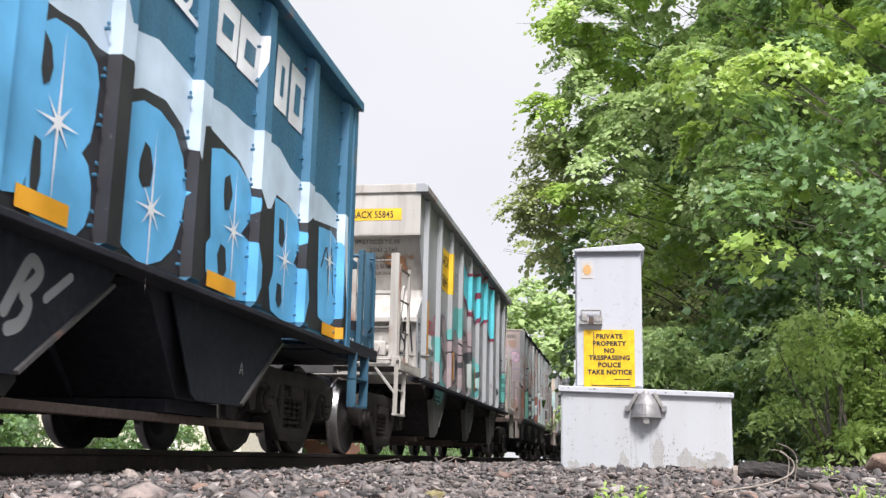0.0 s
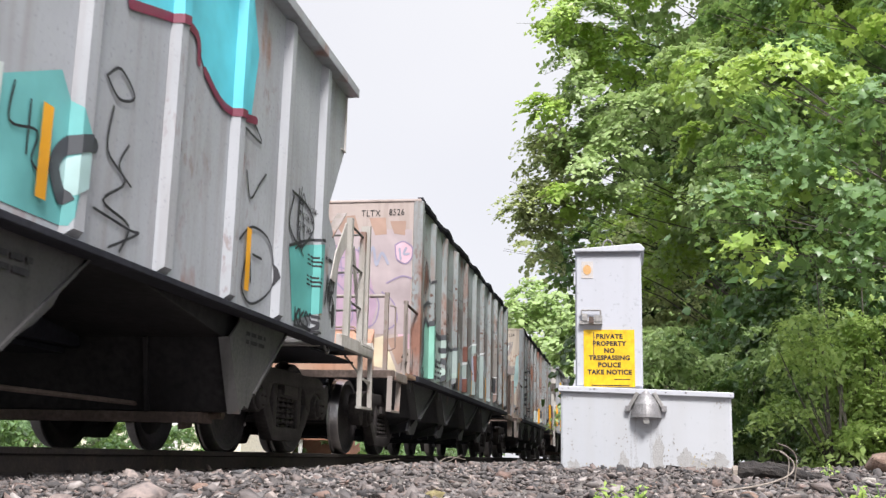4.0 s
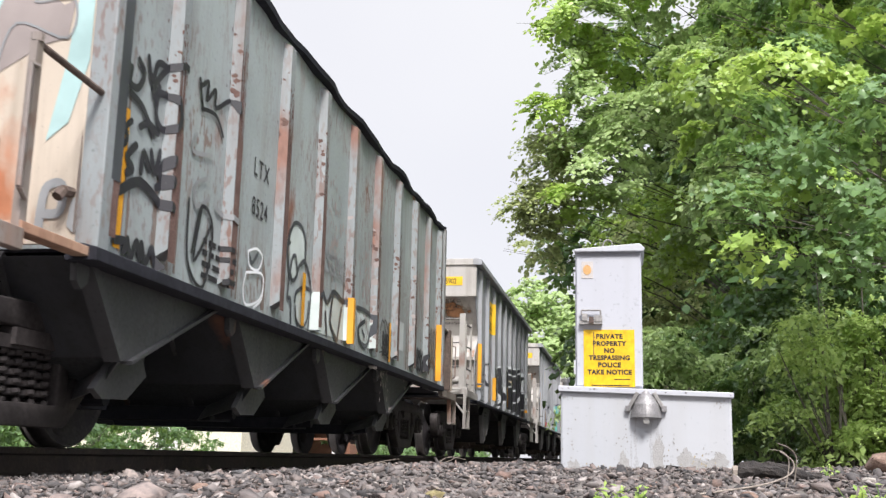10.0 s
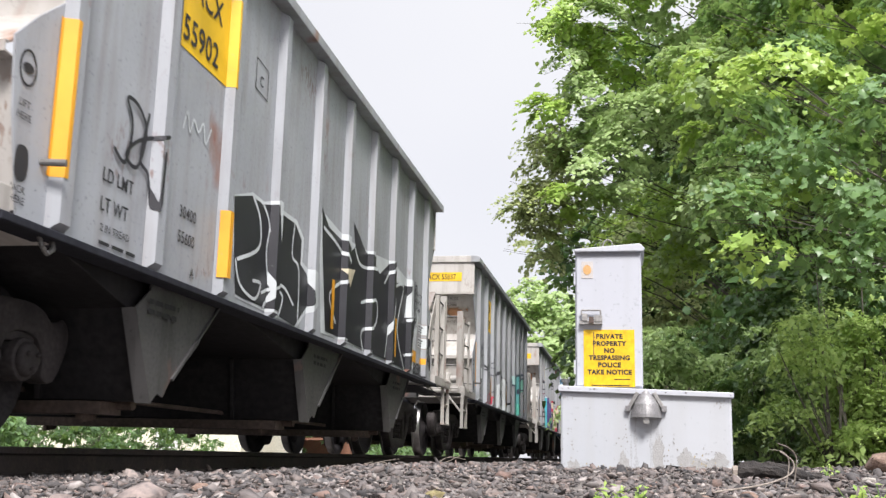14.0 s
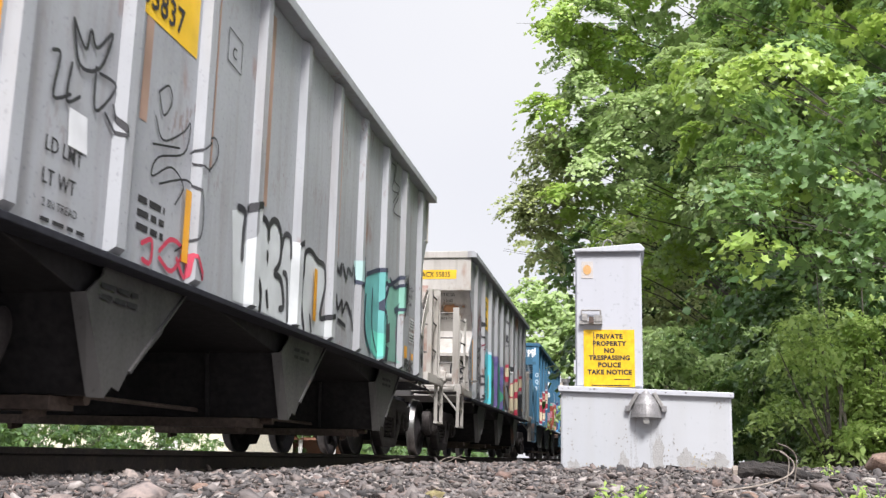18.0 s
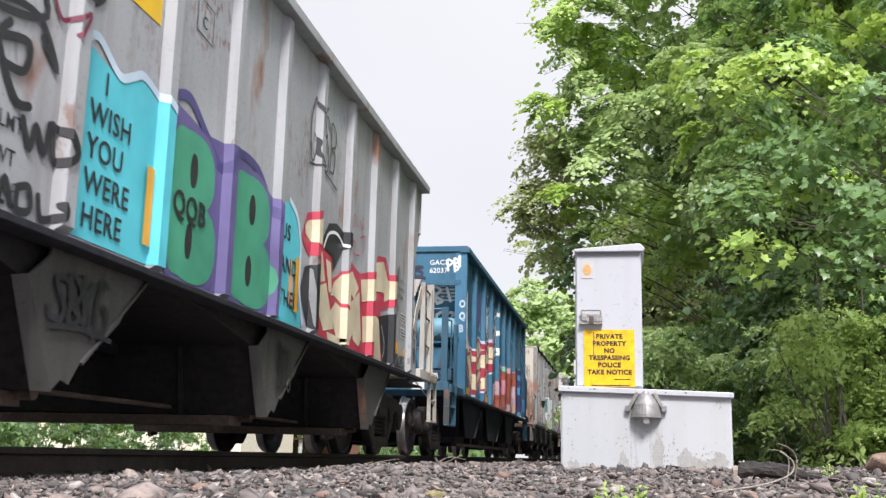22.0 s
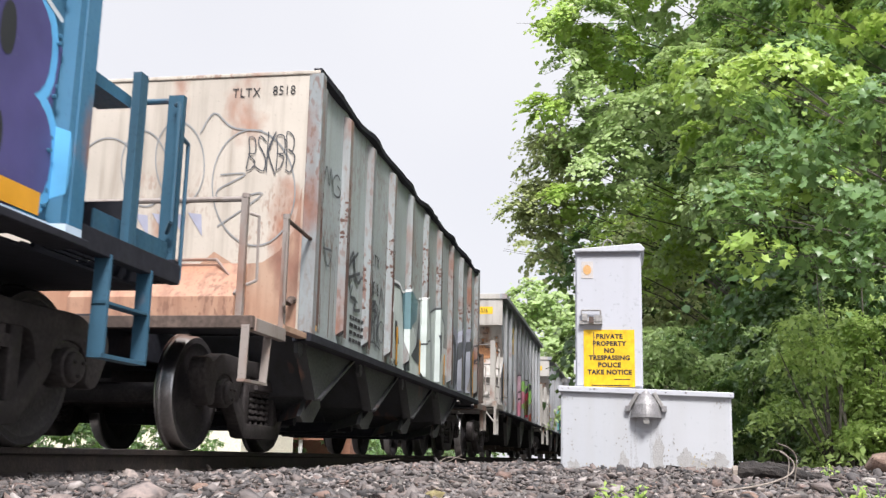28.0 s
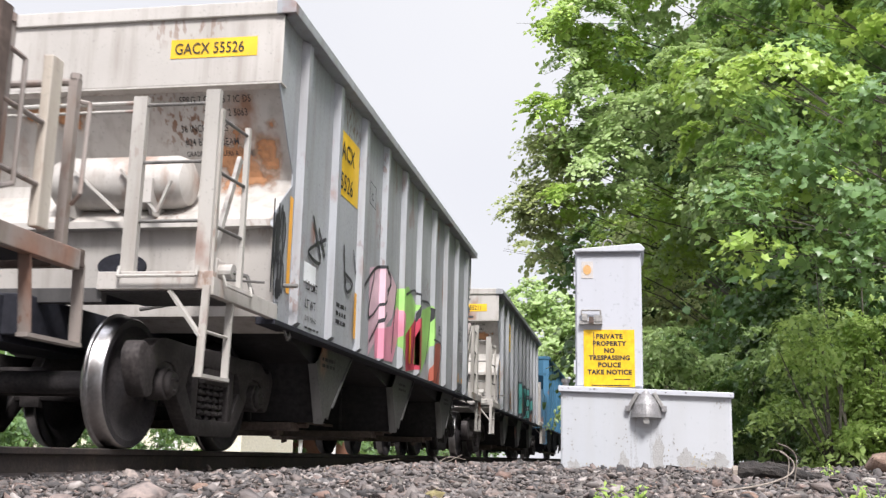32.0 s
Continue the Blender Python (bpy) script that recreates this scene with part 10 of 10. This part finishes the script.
    w.letters("HEX", 4.5, 8.5, 1.05, 1.9, ["teal"], "dark", fat=0.040, edge_fat=0.094, lift=0.008, seed=30)
    boxy_marks(*train[11], 99)
    for i in (1, 4, 5, 9):
        low = Wall(train[i][0], Side(1.507, 1.507, []))
        for y in (1.75, 5.05, 8.3):
            low.bars(y, y + 0.42, 0.78, 0.9, 2, M_INK, i)


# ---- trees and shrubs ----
# Lime and dark leaves are lit and shaded copies: the light is in the colour.
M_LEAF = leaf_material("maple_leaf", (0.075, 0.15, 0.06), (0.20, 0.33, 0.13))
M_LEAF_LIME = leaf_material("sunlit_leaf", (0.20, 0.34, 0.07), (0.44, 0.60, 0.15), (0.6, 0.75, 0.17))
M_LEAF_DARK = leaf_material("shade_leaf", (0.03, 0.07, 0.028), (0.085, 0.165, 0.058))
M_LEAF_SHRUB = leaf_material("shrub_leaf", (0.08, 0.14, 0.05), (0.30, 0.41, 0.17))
# brighter copy of the shrub leaf, with the sun put into its colour
M_LEAF_SHRUB_SUN = leaf_material("sunlit_shrub_leaf", (0.15, 0.25, 0.06), (0.44, 0.57, 0.19), (0.55, 0.7, 0.2))
M_LEAF_GREY = leaf_material("greyish_leaf", (0.20, 0.25, 0.10), (0.42, 0.47, 0.21), (0.55, 0.62, 0.28))
M_BARK = mottled("grey_bark", (0.10, 0.09, 0.075), (0.2, 0.18, 0.15), 9, 0.95, bump=0.8)
LOBED = np.array([(0, 0), (0.22, 0.04), (0.48, 0.02), (0.38, 0.30), (0.64, 0.58), (0.26, 0.57), (0.0, 1.02), (-0.26, 0.57), (-0.64, 0.58), (-0.38, 0.30), (-0.48, 0.02), (-0.22, 0.04)])
LOBED_TRI = [(0, 1, 11), (1, 2, 3), (9, 10, 11), (1, 3, 11), (3, 9, 11), (3, 4, 5), (7, 8, 9), (3, 5, 9), (5, 7, 9), (5, 6, 7)]
OVAL = np.array([(0, 0), (0.24, 0.4), (0, 1.0), (-0.24, 0.4)])
OVAL_TRI = [(0, 1, 3), (1, 2, 3)]
ROUND = np.array([(0, 0), (0.42, 0.35), (0.25, 0.8), (0, 1.0), (-0.25, 0.8), (-0.42, 0.35)])
ROUND_TRI = [(0, 1, 5), (1, 2, 5), (2, 4, 5), (2, 3, 4)]
M_LEAF_OLIVE = leaf_material("olive_leaf", (0.21, 0.31, 0.12), (0.47, 0.60, 0.27), (0.6, 0.75, 0.3))


def leaf_cloud(name, rng, centres, faces_to, size, mat, parent, outline=LOBED, tris=LOBED_TRI, droop=0.35, wild=0.3, at=None):
    """Leaves at the centres, each facing about the way of its spray, hanging a little, in one mesh."""
    n = len(centres)
    face = faces_to + rng.normal(0, wild, (n, 3))
    face /= np.linalg.norm(face, axis=1, keepdims=True)
    tip = rng.normal(0, 0.8, (n, 3)) + np.array((0, 0, -droop * 2))
    tip -= face * (tip * face).sum(1, keepdims=True)
    tip /= np.linalg.norm(tip, axis=1, keepdims=True)
    side = np.cross(tip, face)
    sz = size * np.exp(rng.normal(0, 0.28, n))[:, None, None]
    o = outline
    fold = np.abs(o[:, 0]) * 0.35
    v = centres[:, None] + sz * (side[:, None] * o[None, :, :1] + tip[:, None] * (o[None, :, 1:] - 0.3) + face[:, None] * fold[None, :, None])
    m = len(o)
    faces = (np.array(tris)[None] + (np.arange(n) * m)[:, None, None]).reshape(-1, 3)
    me = bpy.data.meshes.new(name)
    me.vertices.add(n * m)
    me.vertices.foreach_set("co", v.reshape(-1))
    me.loops.add(faces.size)
    me.loops.foreach_set("vertex_index", faces.reshape(-1).astype(np.int32))
    me.polygons.add(len(faces))
    me.polygons.foreach_set("loop_start", np.arange(0, faces.size, 3, dtype=np.int32))
    me.update(calc_edges=True)
    me.materials.append(mat)
    return tagged(part(name, me, None, parent, at=at), kind="stuff")


def spray_points(rng, radius, count, sprays, reach):
    """Leaves in flat, tilted sprays over the outside of a flattened ball: places and ways they face."""
    d = rng.normal(0, 1, (sprays, 3)) + np.array((0, -0.25, 0.15))
    d /= np.linalg.norm(d, axis=1, keepdims=True)
    c = d * (rng.uniform(0.35, 1.0, (sprays, 1)) ** 0.5) * np.array(radius)
    up = d * 0.75 + np.array((0, 0, 0.9)) + rng.normal(0, 0.2, (sprays, 3))
    up /= np.linalg.norm(up, axis=1, keepdims=True)
    k = rng.integers(0, sprays, count)
    q = np.clip(rng.normal(0, 1, (count, 3)), -1.9, 1.9)
    q -= up[k] * (q * up[k]).sum(1, keepdims=True) * 0.82
    r = reach * rng.uniform(0.6, 1.3, sprays)[k][:, None]
    p = c[k] + q * r * 0.6
    p[:, 2] -= 0.35 * (q ** 2).sum(1) * r[:, 0] * 0.3
    return p, up[k]


SWAYING = []


def tree(name, base, height, boughs, leaf, mat, label, seed, count, outline=LOBED, tris=LOBED_TRI, trunk=0.16, spread=0.2, clumps=46, lime=0.0, shade=0.0, lit=99.0):
    """A tapered trunk, a limb to every bough, and boughs of leaves. Boughs: centre and radii in the world."""
    rng = np.random.default_rng(seed)
    root = new(name)
    root.matrix_basis = pose(*base)
    o = np.array(base)
    s = Shape()
    pts = [Vector((0.05 * math.sin(i * 1.3), 0.05 * math.cos(i * 1.9), height * i / 7)) for i in range(8)]
    pts[0] = Vector((0, 0, -0.15))
    for i in range(7):
        s.rod(pts[i], pts[i + 1], trunk * (1 - 0.11 * i), 10, trunk * (1 - 0.11 * (i + 1)))
    part("trunk", s, M_BARK, root, smooth=True)
    for cx, cy, cz, rx, ry, rz in boughs:
        c = np.array((cx, cy, cz)) - o
        start = pts[max(1, min(6, int(7 * max(0.25, (c[2] - 0.8) / height))))]
        s = Shape()
        end = Vector(c)
        mid = start.lerp(end, 0.5) + Vector((0, 0, 0.25))
        s.rod(start, mid, trunk * 0.11, 7, trunk * 0.06)
        s.rod(mid, end, trunk * 0.06, 7, trunk * 0.02)
        for _ in range(5):
            e = end + Vector(rng.normal(0, 0.55, 3) * np.array((rx, ry, rz)))
            s.rod(mid.lerp(end, rng.uniform(0.3, 1)), e, trunk * 0.03, 5, 0.002)
        part("limb", s, M_BARK, root)
        vol = (rx * ry * rz) ** (2 / 3)
        num = int(count * vol)
        p, way = spray_points(rng, (rx, ry, rz), num, max(7, int(clumps * vol)), spread)
        # sunlit leaf colour mostly left of lit, duller leaves right of it
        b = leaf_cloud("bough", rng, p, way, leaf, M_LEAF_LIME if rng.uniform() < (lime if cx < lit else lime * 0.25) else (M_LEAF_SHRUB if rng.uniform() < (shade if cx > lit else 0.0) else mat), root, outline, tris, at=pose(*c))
        SWAYING.append((b, c, rng.uniform(0, 6.28), rng.uniform(0.6, 1.5)))
    return tagged(root, label, "tree")


def random_boughs(seed, box_lo, box_hi, n, r):
    rng = np.random.default_rng(seed)
    c = rng.uniform(box_lo, box_hi, (n, 3))
    rr = rng.uniform(0.75, 1.3, (n, 1)) * np.array(r)
    return [(*a, *b) for a, b in zip(c.tolist(), rr.tolist())]


def build_trees():
    # the near maple, whose boughs reach out over the case
    tree("maple_tree", (4.2, 10.5, -0.1), 8.5,
         random_boughs(2, (1.9, 8.2, 1.7), (3.6, 10.5, 4.6), 20, (0.6, 0.65, 0.26))
         # boughs mostly above the view, added to keep sun off what lies below
         + random_boughs(3, (2.0, 9.8, 4.8), (6.5, 13.0, 8.0), 20, (1.1, 1.1, 0.5))
         + [(0.95, 8.7, 2.2, .35, .4, .16), (1.6, 8.6, 2.3, .4, .5, .2), (2.0, 8.6, 2.0, .4, .5, .2), (1.95, 8.5, 2.6, .5, .5, .22), (0.8, 8.8, 3.3, .42, .5, .2), (0.95, 8.8, 3.9, .5, .55, .24), (1.2, 8.6, 2.6, .5, .5, .2), (1.3, 8.8, 3.4, .5, .55, .22), (1.4, 8.5, 4.0, .5, .5, .22), (1.0, 9.2, 2.9, .45, .5, .22), (1.7, 8.5, 3.0, .5, .5, .2)]
         + [(1.75, 6.9, 2.35, .38, .45, .16), (1.35, 7.0, 2.1, .34, .4, .14), (1.55, 7.0, 1.75, .34, .4, .13), (0.85, 7.1, 1.42, .22, .3, .07), (1.15, 7.0, 1.36, .24, .3, .08), (1.5, 7.0, 1.36, .26, .3, .1), (1.75, 6.9, 1.5, .3, .4, .12), (0.75, 7.2, 1.75, .25, .3, .1), (0.9, 7.2, 2.4, .32, .4, .14), (1.1, 7.2, 2.75, .34, .4, .14)],
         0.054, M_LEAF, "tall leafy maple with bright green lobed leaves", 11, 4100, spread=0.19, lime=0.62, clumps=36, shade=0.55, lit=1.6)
    # its topmost boughs, mostly out of view, are added to darken the crown's inside
    tree("broadleaf_tree", (2.6, 15.5, -0.1), 9.0,
         random_boughs(5, (0.4, 13.0, 3.2), (3.0, 16.5, 7.2), 20, (0.95, 1.0, 0.6)) + random_boughs(6, (0.8, 15.5, 7.2), (4.0, 18.0, 9.5), 9, (1.2, 1.2, 0.7))
         + [(-0.05, 14.2, 5.6, .7, .8, .4), (0.2, 14.6, 5.0, .7, .8, .4), (-0.3, 14.3, 6.5, .7, .8, .4), (-0.5, 14.3, 4.3, .5, .7, .35), (-0.75, 13.8, 6.15, .5, .7, .3), (-0.7, 14.0, 5.55, .45, .6, .3), (-0.95, 14.0, 4.85, .4, .6, .26), (-0.35, 13.8, 6.0, .55, .8, .35), (-0.45, 14, 5.0, .45, .7, .35), (-0.15, 13.5, 3.8, .6, .8, .4), (-0.6, 14.0, 3.5, .5, .6, .35), (0.15, 13.6, 6.7, .6, .8, .4), (0.2, 13.4, 4.5, .6, .7, .4)],
         0.066, M_LEAF_OLIVE, "broad tree with fine olive-green leaves beside the line", 12, 4200, spread=0.2, lime=0.3, clumps=50, outline=ROUND, tris=ROUND_TRI)
    tree("black_locust", (2.4, 18.5, -0.1), 6.0,
         [(-1.15, 14.4, 4.35, .4, .5, .3), (-1.38, 14.5, 3.45, .42, .5, .28), (-1.2, 14.5, 3.8, .35, .5, .25), (-1.2, 14.5, 2.95, .4, .5, .25), (-0.95, 14.4, 4.45, .42, .5, .3), (-1.15, 14.5, 3.62, .45, .5, .28), (-1.0, 14.5, 3.2, .35, .4, .22), (-0.75, 14.5, 4.0, .4, .5, .3), (0.35, 18, 3.6, .9, .9, .7), (0.7, 18, 2.6, .9, .9, .7), (0.9, 18.5, 1.6, .9, .9, .7)],
         0.062, M_LEAF_GREY, "grey-green tree leaning towards the track", 13, 4600, spread=0.2, clumps=70, outline=ROUND, tris=ROUND_TRI)
    tree("far_tree", (0.5, 56, -0.2), 11.0, random_boughs(21, (-1.2, 50, 1.6), (4.0, 58, 9.5), 16, (1.9, 2.0, 1.4)) + [(-3.4, 50, 5.0, 1.2, 1.5, 0.6), (-4.3, 52, 5.4, 1.2, 1.5, 0.6), (-2.2, 49, 4.2, 1.0, 1.5, 0.7), (-3.0, 54, 5.9, 1.6, 1.8, 1.0), (-4.4, 55, 6.6, 1.5, 1.8, 1.0), (-5.6, 55, 7.4, 1.3, 1.6, 0.9), (-3.4, 55, 7.8, 1.8, 1.8, 1.2), (-2.2, 53, 6.8, 1.6, 1.8, 1.1), (-4.8, 56, 8.6, 1.6, 1.8, 1.2)], 0.24, M_LEAF_OLIVE, "tall pale green tree far down the line", 16, 420, spread=0.5, clumps=22, outline=ROUND, tris=ROUND_TRI)
    # trees behind use the shade leaf, so the wood's gloom is in their colour
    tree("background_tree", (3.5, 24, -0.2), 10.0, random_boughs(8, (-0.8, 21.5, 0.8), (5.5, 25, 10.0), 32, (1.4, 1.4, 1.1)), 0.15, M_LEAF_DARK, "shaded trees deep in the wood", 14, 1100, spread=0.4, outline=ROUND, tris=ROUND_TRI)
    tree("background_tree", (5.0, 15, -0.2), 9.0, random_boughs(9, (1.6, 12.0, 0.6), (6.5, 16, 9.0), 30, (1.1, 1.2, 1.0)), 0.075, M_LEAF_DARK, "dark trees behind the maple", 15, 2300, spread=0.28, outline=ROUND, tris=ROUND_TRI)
    # trees added along the line, mostly hidden, to shade the far cars
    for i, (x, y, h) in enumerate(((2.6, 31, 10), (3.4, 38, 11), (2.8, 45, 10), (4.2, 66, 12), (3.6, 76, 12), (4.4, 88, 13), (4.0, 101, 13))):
        tree("shading_tree", (x, y, -0.2), h, random_boughs(200 + i, (x - 1.9, y - 3.2, 1.2), (x + 2.2, y + 3.2, h - 0.5), 16, (1.9, 1.9, 1.4)), 0.28, M_LEAF_DARK, "dark green tree added beside the line to shade the far cars", 210 + i, 260, spread=0.5, clumps=20, outline=ROUND, tris=ROUND_TRI)


def shrub(base, r, leaf, count, mat, seed, label):
    rng = np.random.default_rng(seed)
    root = new("shrub")
    root.matrix_basis = pose(*base)
    s = Shape()
    for i in range(14):
        e = Vector(rng.normal(0, 0.45, 3) * np.array(r)) + Vector((0, 0, r[2] * 0.9))
        s.rod((rng.normal(0, 0.05), rng.normal(0, 0.05), -0.1), e, 0.012, 5, 0.003)
    part("stem", s, M_BARK, root)
    clouds = []
    for k in range(18):
        o = rng.normal(0, 0.55, 3) * np.array(r)
        o[2] = rng.uniform(0.0, 1.5) * r[2]
        small = np.array(r) * rng.uniform(0.2, 0.45) * np.array((1.2, 1.2, 0.6))
        q, w = spray_points(rng, small, count // 18, max(4, int(count / 18 / 60)), 0.13)
        clouds.append((q + o, w))
    for k in range(12):
        # long shoots that stand out of the crown
        foot = rng.normal(0, 0.4, 3) * np.array(r) + np.array((0, 0, r[2] * 1.1))
        tip = foot + rng.normal(0, 0.22, 3) + np.array((0, -0.08, 0.25))
        n = 26
        f = rng.uniform(0, 1, (n, 1))
        q = foot + (tip - foot) * f + rng.normal(0, 0.022, (n, 3))
        q[:, 2] -= 0.12 * f[:, 0] ** 2
        clouds.append((q, np.tile((0.0, -0.4, 0.9), (n, 1))))
    p, way = np.concatenate([c[0] for c in clouds]), np.concatenate([c[1] for c in clouds])
    p[:, 2] = np.maximum(p[:, 2], 0.01)
    b = leaf_cloud("crown", rng, p, way, leaf, mat, root, OVAL, OVAL_TRI, droop=0.5, wild=0.45)
    return tagged(root, label, "shrub", "shrubs at the wood's edge")


def build_shrubs():
    rng = random.Random(3)
    lab = "dense leafy green shrub at the edge of the wood"
    spots = [(2.75, 7.9, .5, .6), (1.5, 7.8, .42, .7), (1.95, 7.9, .45, .62), (2.35, 7.7, .5, .75), (1.75, 8.2, .4, .8), (1.62, 8.8, .5, .85), (2.6, 8.8, .6, .95), (0.66, 11, .75, .66), (2.4, 10.4, 1.1, 1.2), (3.2, 9.5, 1.1, 1.2),
             (0.2, 11.5, .8, .8), (0.4, 13.5, 1.0, 1.1), (1.6, 12.4, 1.1, 1.3), (2.8, 12.2, 1.2, 1.4)]
    for i, (x, y, r, h) in enumerate(spots):
        z = float(ground_height(x, y))
        # middle shrubs take the sunlit colour, those round them the dark shade colour
        shrub((x, y, z), (r, r, h), 0.048 if i < 7 else 0.06, int((15000 if i < 7 else 12000) * r * h) + 1200, (M_LEAF_OLIVE if x < 0.7 else M_LEAF_DARK) if i > 7 else (M_LEAF_SHRUB_SUN if i in (1, 2, 4) else M_LEAF_SHRUB if i in (3, 5) else M_LEAF_DARK), 30 + i, lab)


# ---- beyond the track ----
M_CREAMWALL = mottled("cream_render", (0.80, 0.76, 0.60), (0.84, 0.80, 0.66), 1.5, 0.8, bump=0.1)
M_WHITEWALL = mottled("white_siding", (0.80, 0.80, 0.78), (0.84, 0.84, 0.83), 1.5, 0.8, bump=0.1)
M_BRICK = mottled("red_brown_wall", (0.24, 0.11, 0.07), (0.33, 0.17, 0.11), 3, 0.85)
M_ROOF = mottled("grey_roof", (0.12, 0.12, 0.13), (0.2, 0.2, 0.2), 3, 0.85)


def build_beyond():
    rng = random.Random(9)
    for i in range(13):
        x, y = -10.4 - rng.uniform(0, 0.8), 9.5 + i * 1.18
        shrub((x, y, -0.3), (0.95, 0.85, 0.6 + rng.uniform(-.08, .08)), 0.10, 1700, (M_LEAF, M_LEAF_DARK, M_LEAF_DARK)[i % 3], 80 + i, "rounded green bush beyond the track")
    house = new("house")
    house.matrix_basis = pose(-13.5, 37.2, -0.35)
    part("wall", Shape().box(-9, -0.6, 0, 6.2, 0, 4.6), M_CREAMWALL, house, bevel=0.02)
    part("roof", Shape().prism([(-9.4, 4.6), (-0.2, 4.6), (-4.8, 7.0)], "y", -0.4, 6.6), M_ROOF, house)
    part("door", Shape().box(-4.0, -3.1, -0.03, 0.02, 0.3, 2.4), M_WHITEWALL, house)
    tagged(house, "pale cream-walled house beyond the track", "house")
    porch = new("porch")
    porch.matrix_basis = pose(-14.2, 46.5, -0.35)
    part("roof", Shape().box(-3.5, 1.2, -0.2, 5, 2.3, 2.55), M_BRICK, porch)
    part("wall", Shape().box(-3.5, 1.0, 3, 5, 0, 2.3), M_BRICK, porch)
    for x in (-2.4, -0.7, 0.9):
        part("post", Shape().box(x, x + 0.14, 0.2, 0.34, 0, 2.3), M_WHITEWALL, porch)
    part("beam", Shape().box(-3.4, 1.1, 0.15, 0.4, 0.95, 1.05), M_BRICK, porch)
    tagged(porch, "red-brown porch with white posts beyond the track", "porch")
    for i in range(16):
        x, y = -15.5 - rng.uniform(0, 3), 44 + i * 5.5 + rng.uniform(-1, 1)
        shrub((x, y, -0.4), (2.2, 2.4, 1.5 + rng.uniform(-.3, .6)), 0.22, 2000, M_LEAF, 120 + i, "pale green bush far beyond the track")
    wood = new("far_wood")
    wood.matrix_basis = pose(0, 0, -0.4)
    rr = np.random.default_rng(77)
    n = 26000
    y = rr.uniform(-20, 260, n)
    p = np.stack([-34 - rr.uniform(0, 6, n), y, np.abs(rr.normal(0, 1, n)) * 2.2 + rr.uniform(0, 2.5, n)], 1)
    leaf_cloud("foliage", rr, p, np.tile((0.6, -0.3, 0.7), (n, 1)), 0.85, M_LEAF, wood, wild=0.6)
    tagged(wood, "distant green line of trees beyond the track", "trees", kind="stuff")


def build_train():
    g = paints("ribbed")
    cars = [
        ("boxy", -0.9, paints("boxy"), "blue riveted hopper car covered in light blue bubble lettering", -0.13),
        ("ribbed", 13.2, g, "weathered grey hopper car with teal and pink graffiti", -0.17),
        ("wavy", 27.45, paints("wavy", end=M_PINKEND), "sage grey hopper car with a pink painted end"),
        ("wavy", 41.55, paints("wavy"), "rust-streaked sage hopper car with a cream end", -0.2),
        ("ribbed", 55.4, g, "pale grey hopper car with black and white graffiti", -0.1),
        ("ribbed", 69.87, g, "pale grey hopper car with rusty posts and teal graffiti"),
        ("ribbed", 84.47, g, "pale grey hopper car with cyan, green and cream graffiti"),
        ("boxy", 98.85, paints("boxy"), "blue riveted hopper car with red, cream and orange graffiti"),
        ("wavy", 113.3, paints("wavy", end=M_RUSTEND), "rust-streaked sage hopper car with a rusty cream end"),
        ("ribbed", 127.65, g, "pale grey hopper car with red and green graffiti"),
        ("ribbed", 142.3, g, "grey hopper car with a tagged end"),
        ("boxy", 156.8, paints("boxy"), "blue riveted hopper car"),
    ]
    return [hopper_car(*c) for c in cars]


TRAVEL = [(0, 0), (1, 3.48), (2, 7), (3, 10.6), (3.5, 12.45), (4.5, 16.16), (5.5, 19.9), (6.5, 23.65), (7.5, 27.43), (8.5, 31.2), (9.5, 34.96), (10.5, 38.64), (11.5, 42.33), (12.5, 46.02),
          (13.5, 49.71), (14.5, 53.4), (15.5, 57.13), (16.5, 60.92), (17.5, 64.71), (18.5, 68.46), (19.5, 72.24), (20.5, 75.99), (21.5, 79.8), (22.5, 83.64), (23.5, 87.51), (24.5, 91.34),
          (25.5, 95.17), (26.5, 99.04), (27.5, 102.93), (28.5, 106.8), (29.5, 110.62), (30.5, 114.43), (31.5, 118.3), (32, 120.23)]


def motions():
    for root, front in CARS:
        walk(root, [(t, pose(TRACK_X, front - s, 0)) for t, s in TRAVEL])
    ts = [32.0 * i / 213 for i in range(214)]
    turn = np.interp(ts, [t for t, _ in TRAVEL], [s for _, s in TRAVEL]) / 0.459
    for w in WHEELS:
        y = w.matrix_basis.translation.y
        walk(w, [(t, pose(0, y, 0.457, math.degrees(a))) for t, a in zip(ts, turn)])
    for bough, c, phase, amount in SWAYING:
        rows = [(t, pose(c[0], c[1], c[2], amount * math.sin(1.9 * t + phase), amount * 0.8 * math.cos(1.4 * t + phase * 2), 0)) for t in [i * 0.8 for i in range(41)]]
        walk(bough, rows)


build_ground()
build_track()
rng_stones = np.random.default_rng(21)
stones(rng_stones, 40000, ballast_place, (0.028, 0.42), "ballast", "loose angular grey and brown ballast stones")
stones(rng_stones, 26000, ballast_place, (0.02, 0.4), "ballast_chips", "small broken chips of ballast between the stones")
stones(rng_stones, 9000, near_place, (0.05, 0.35), "trackside_ballast", "loose grey ballast stones around the camera")
stones(rng_stones, 5000, track_place, (0.05, 0.25), "track_ballast", "ballast stones between the rails")
build_relay_case()
build_clutter()
build_trees()
build_shrubs()
build_beyond()
TRAIN = build_train()
decorate_train(TRAIN)
motions()
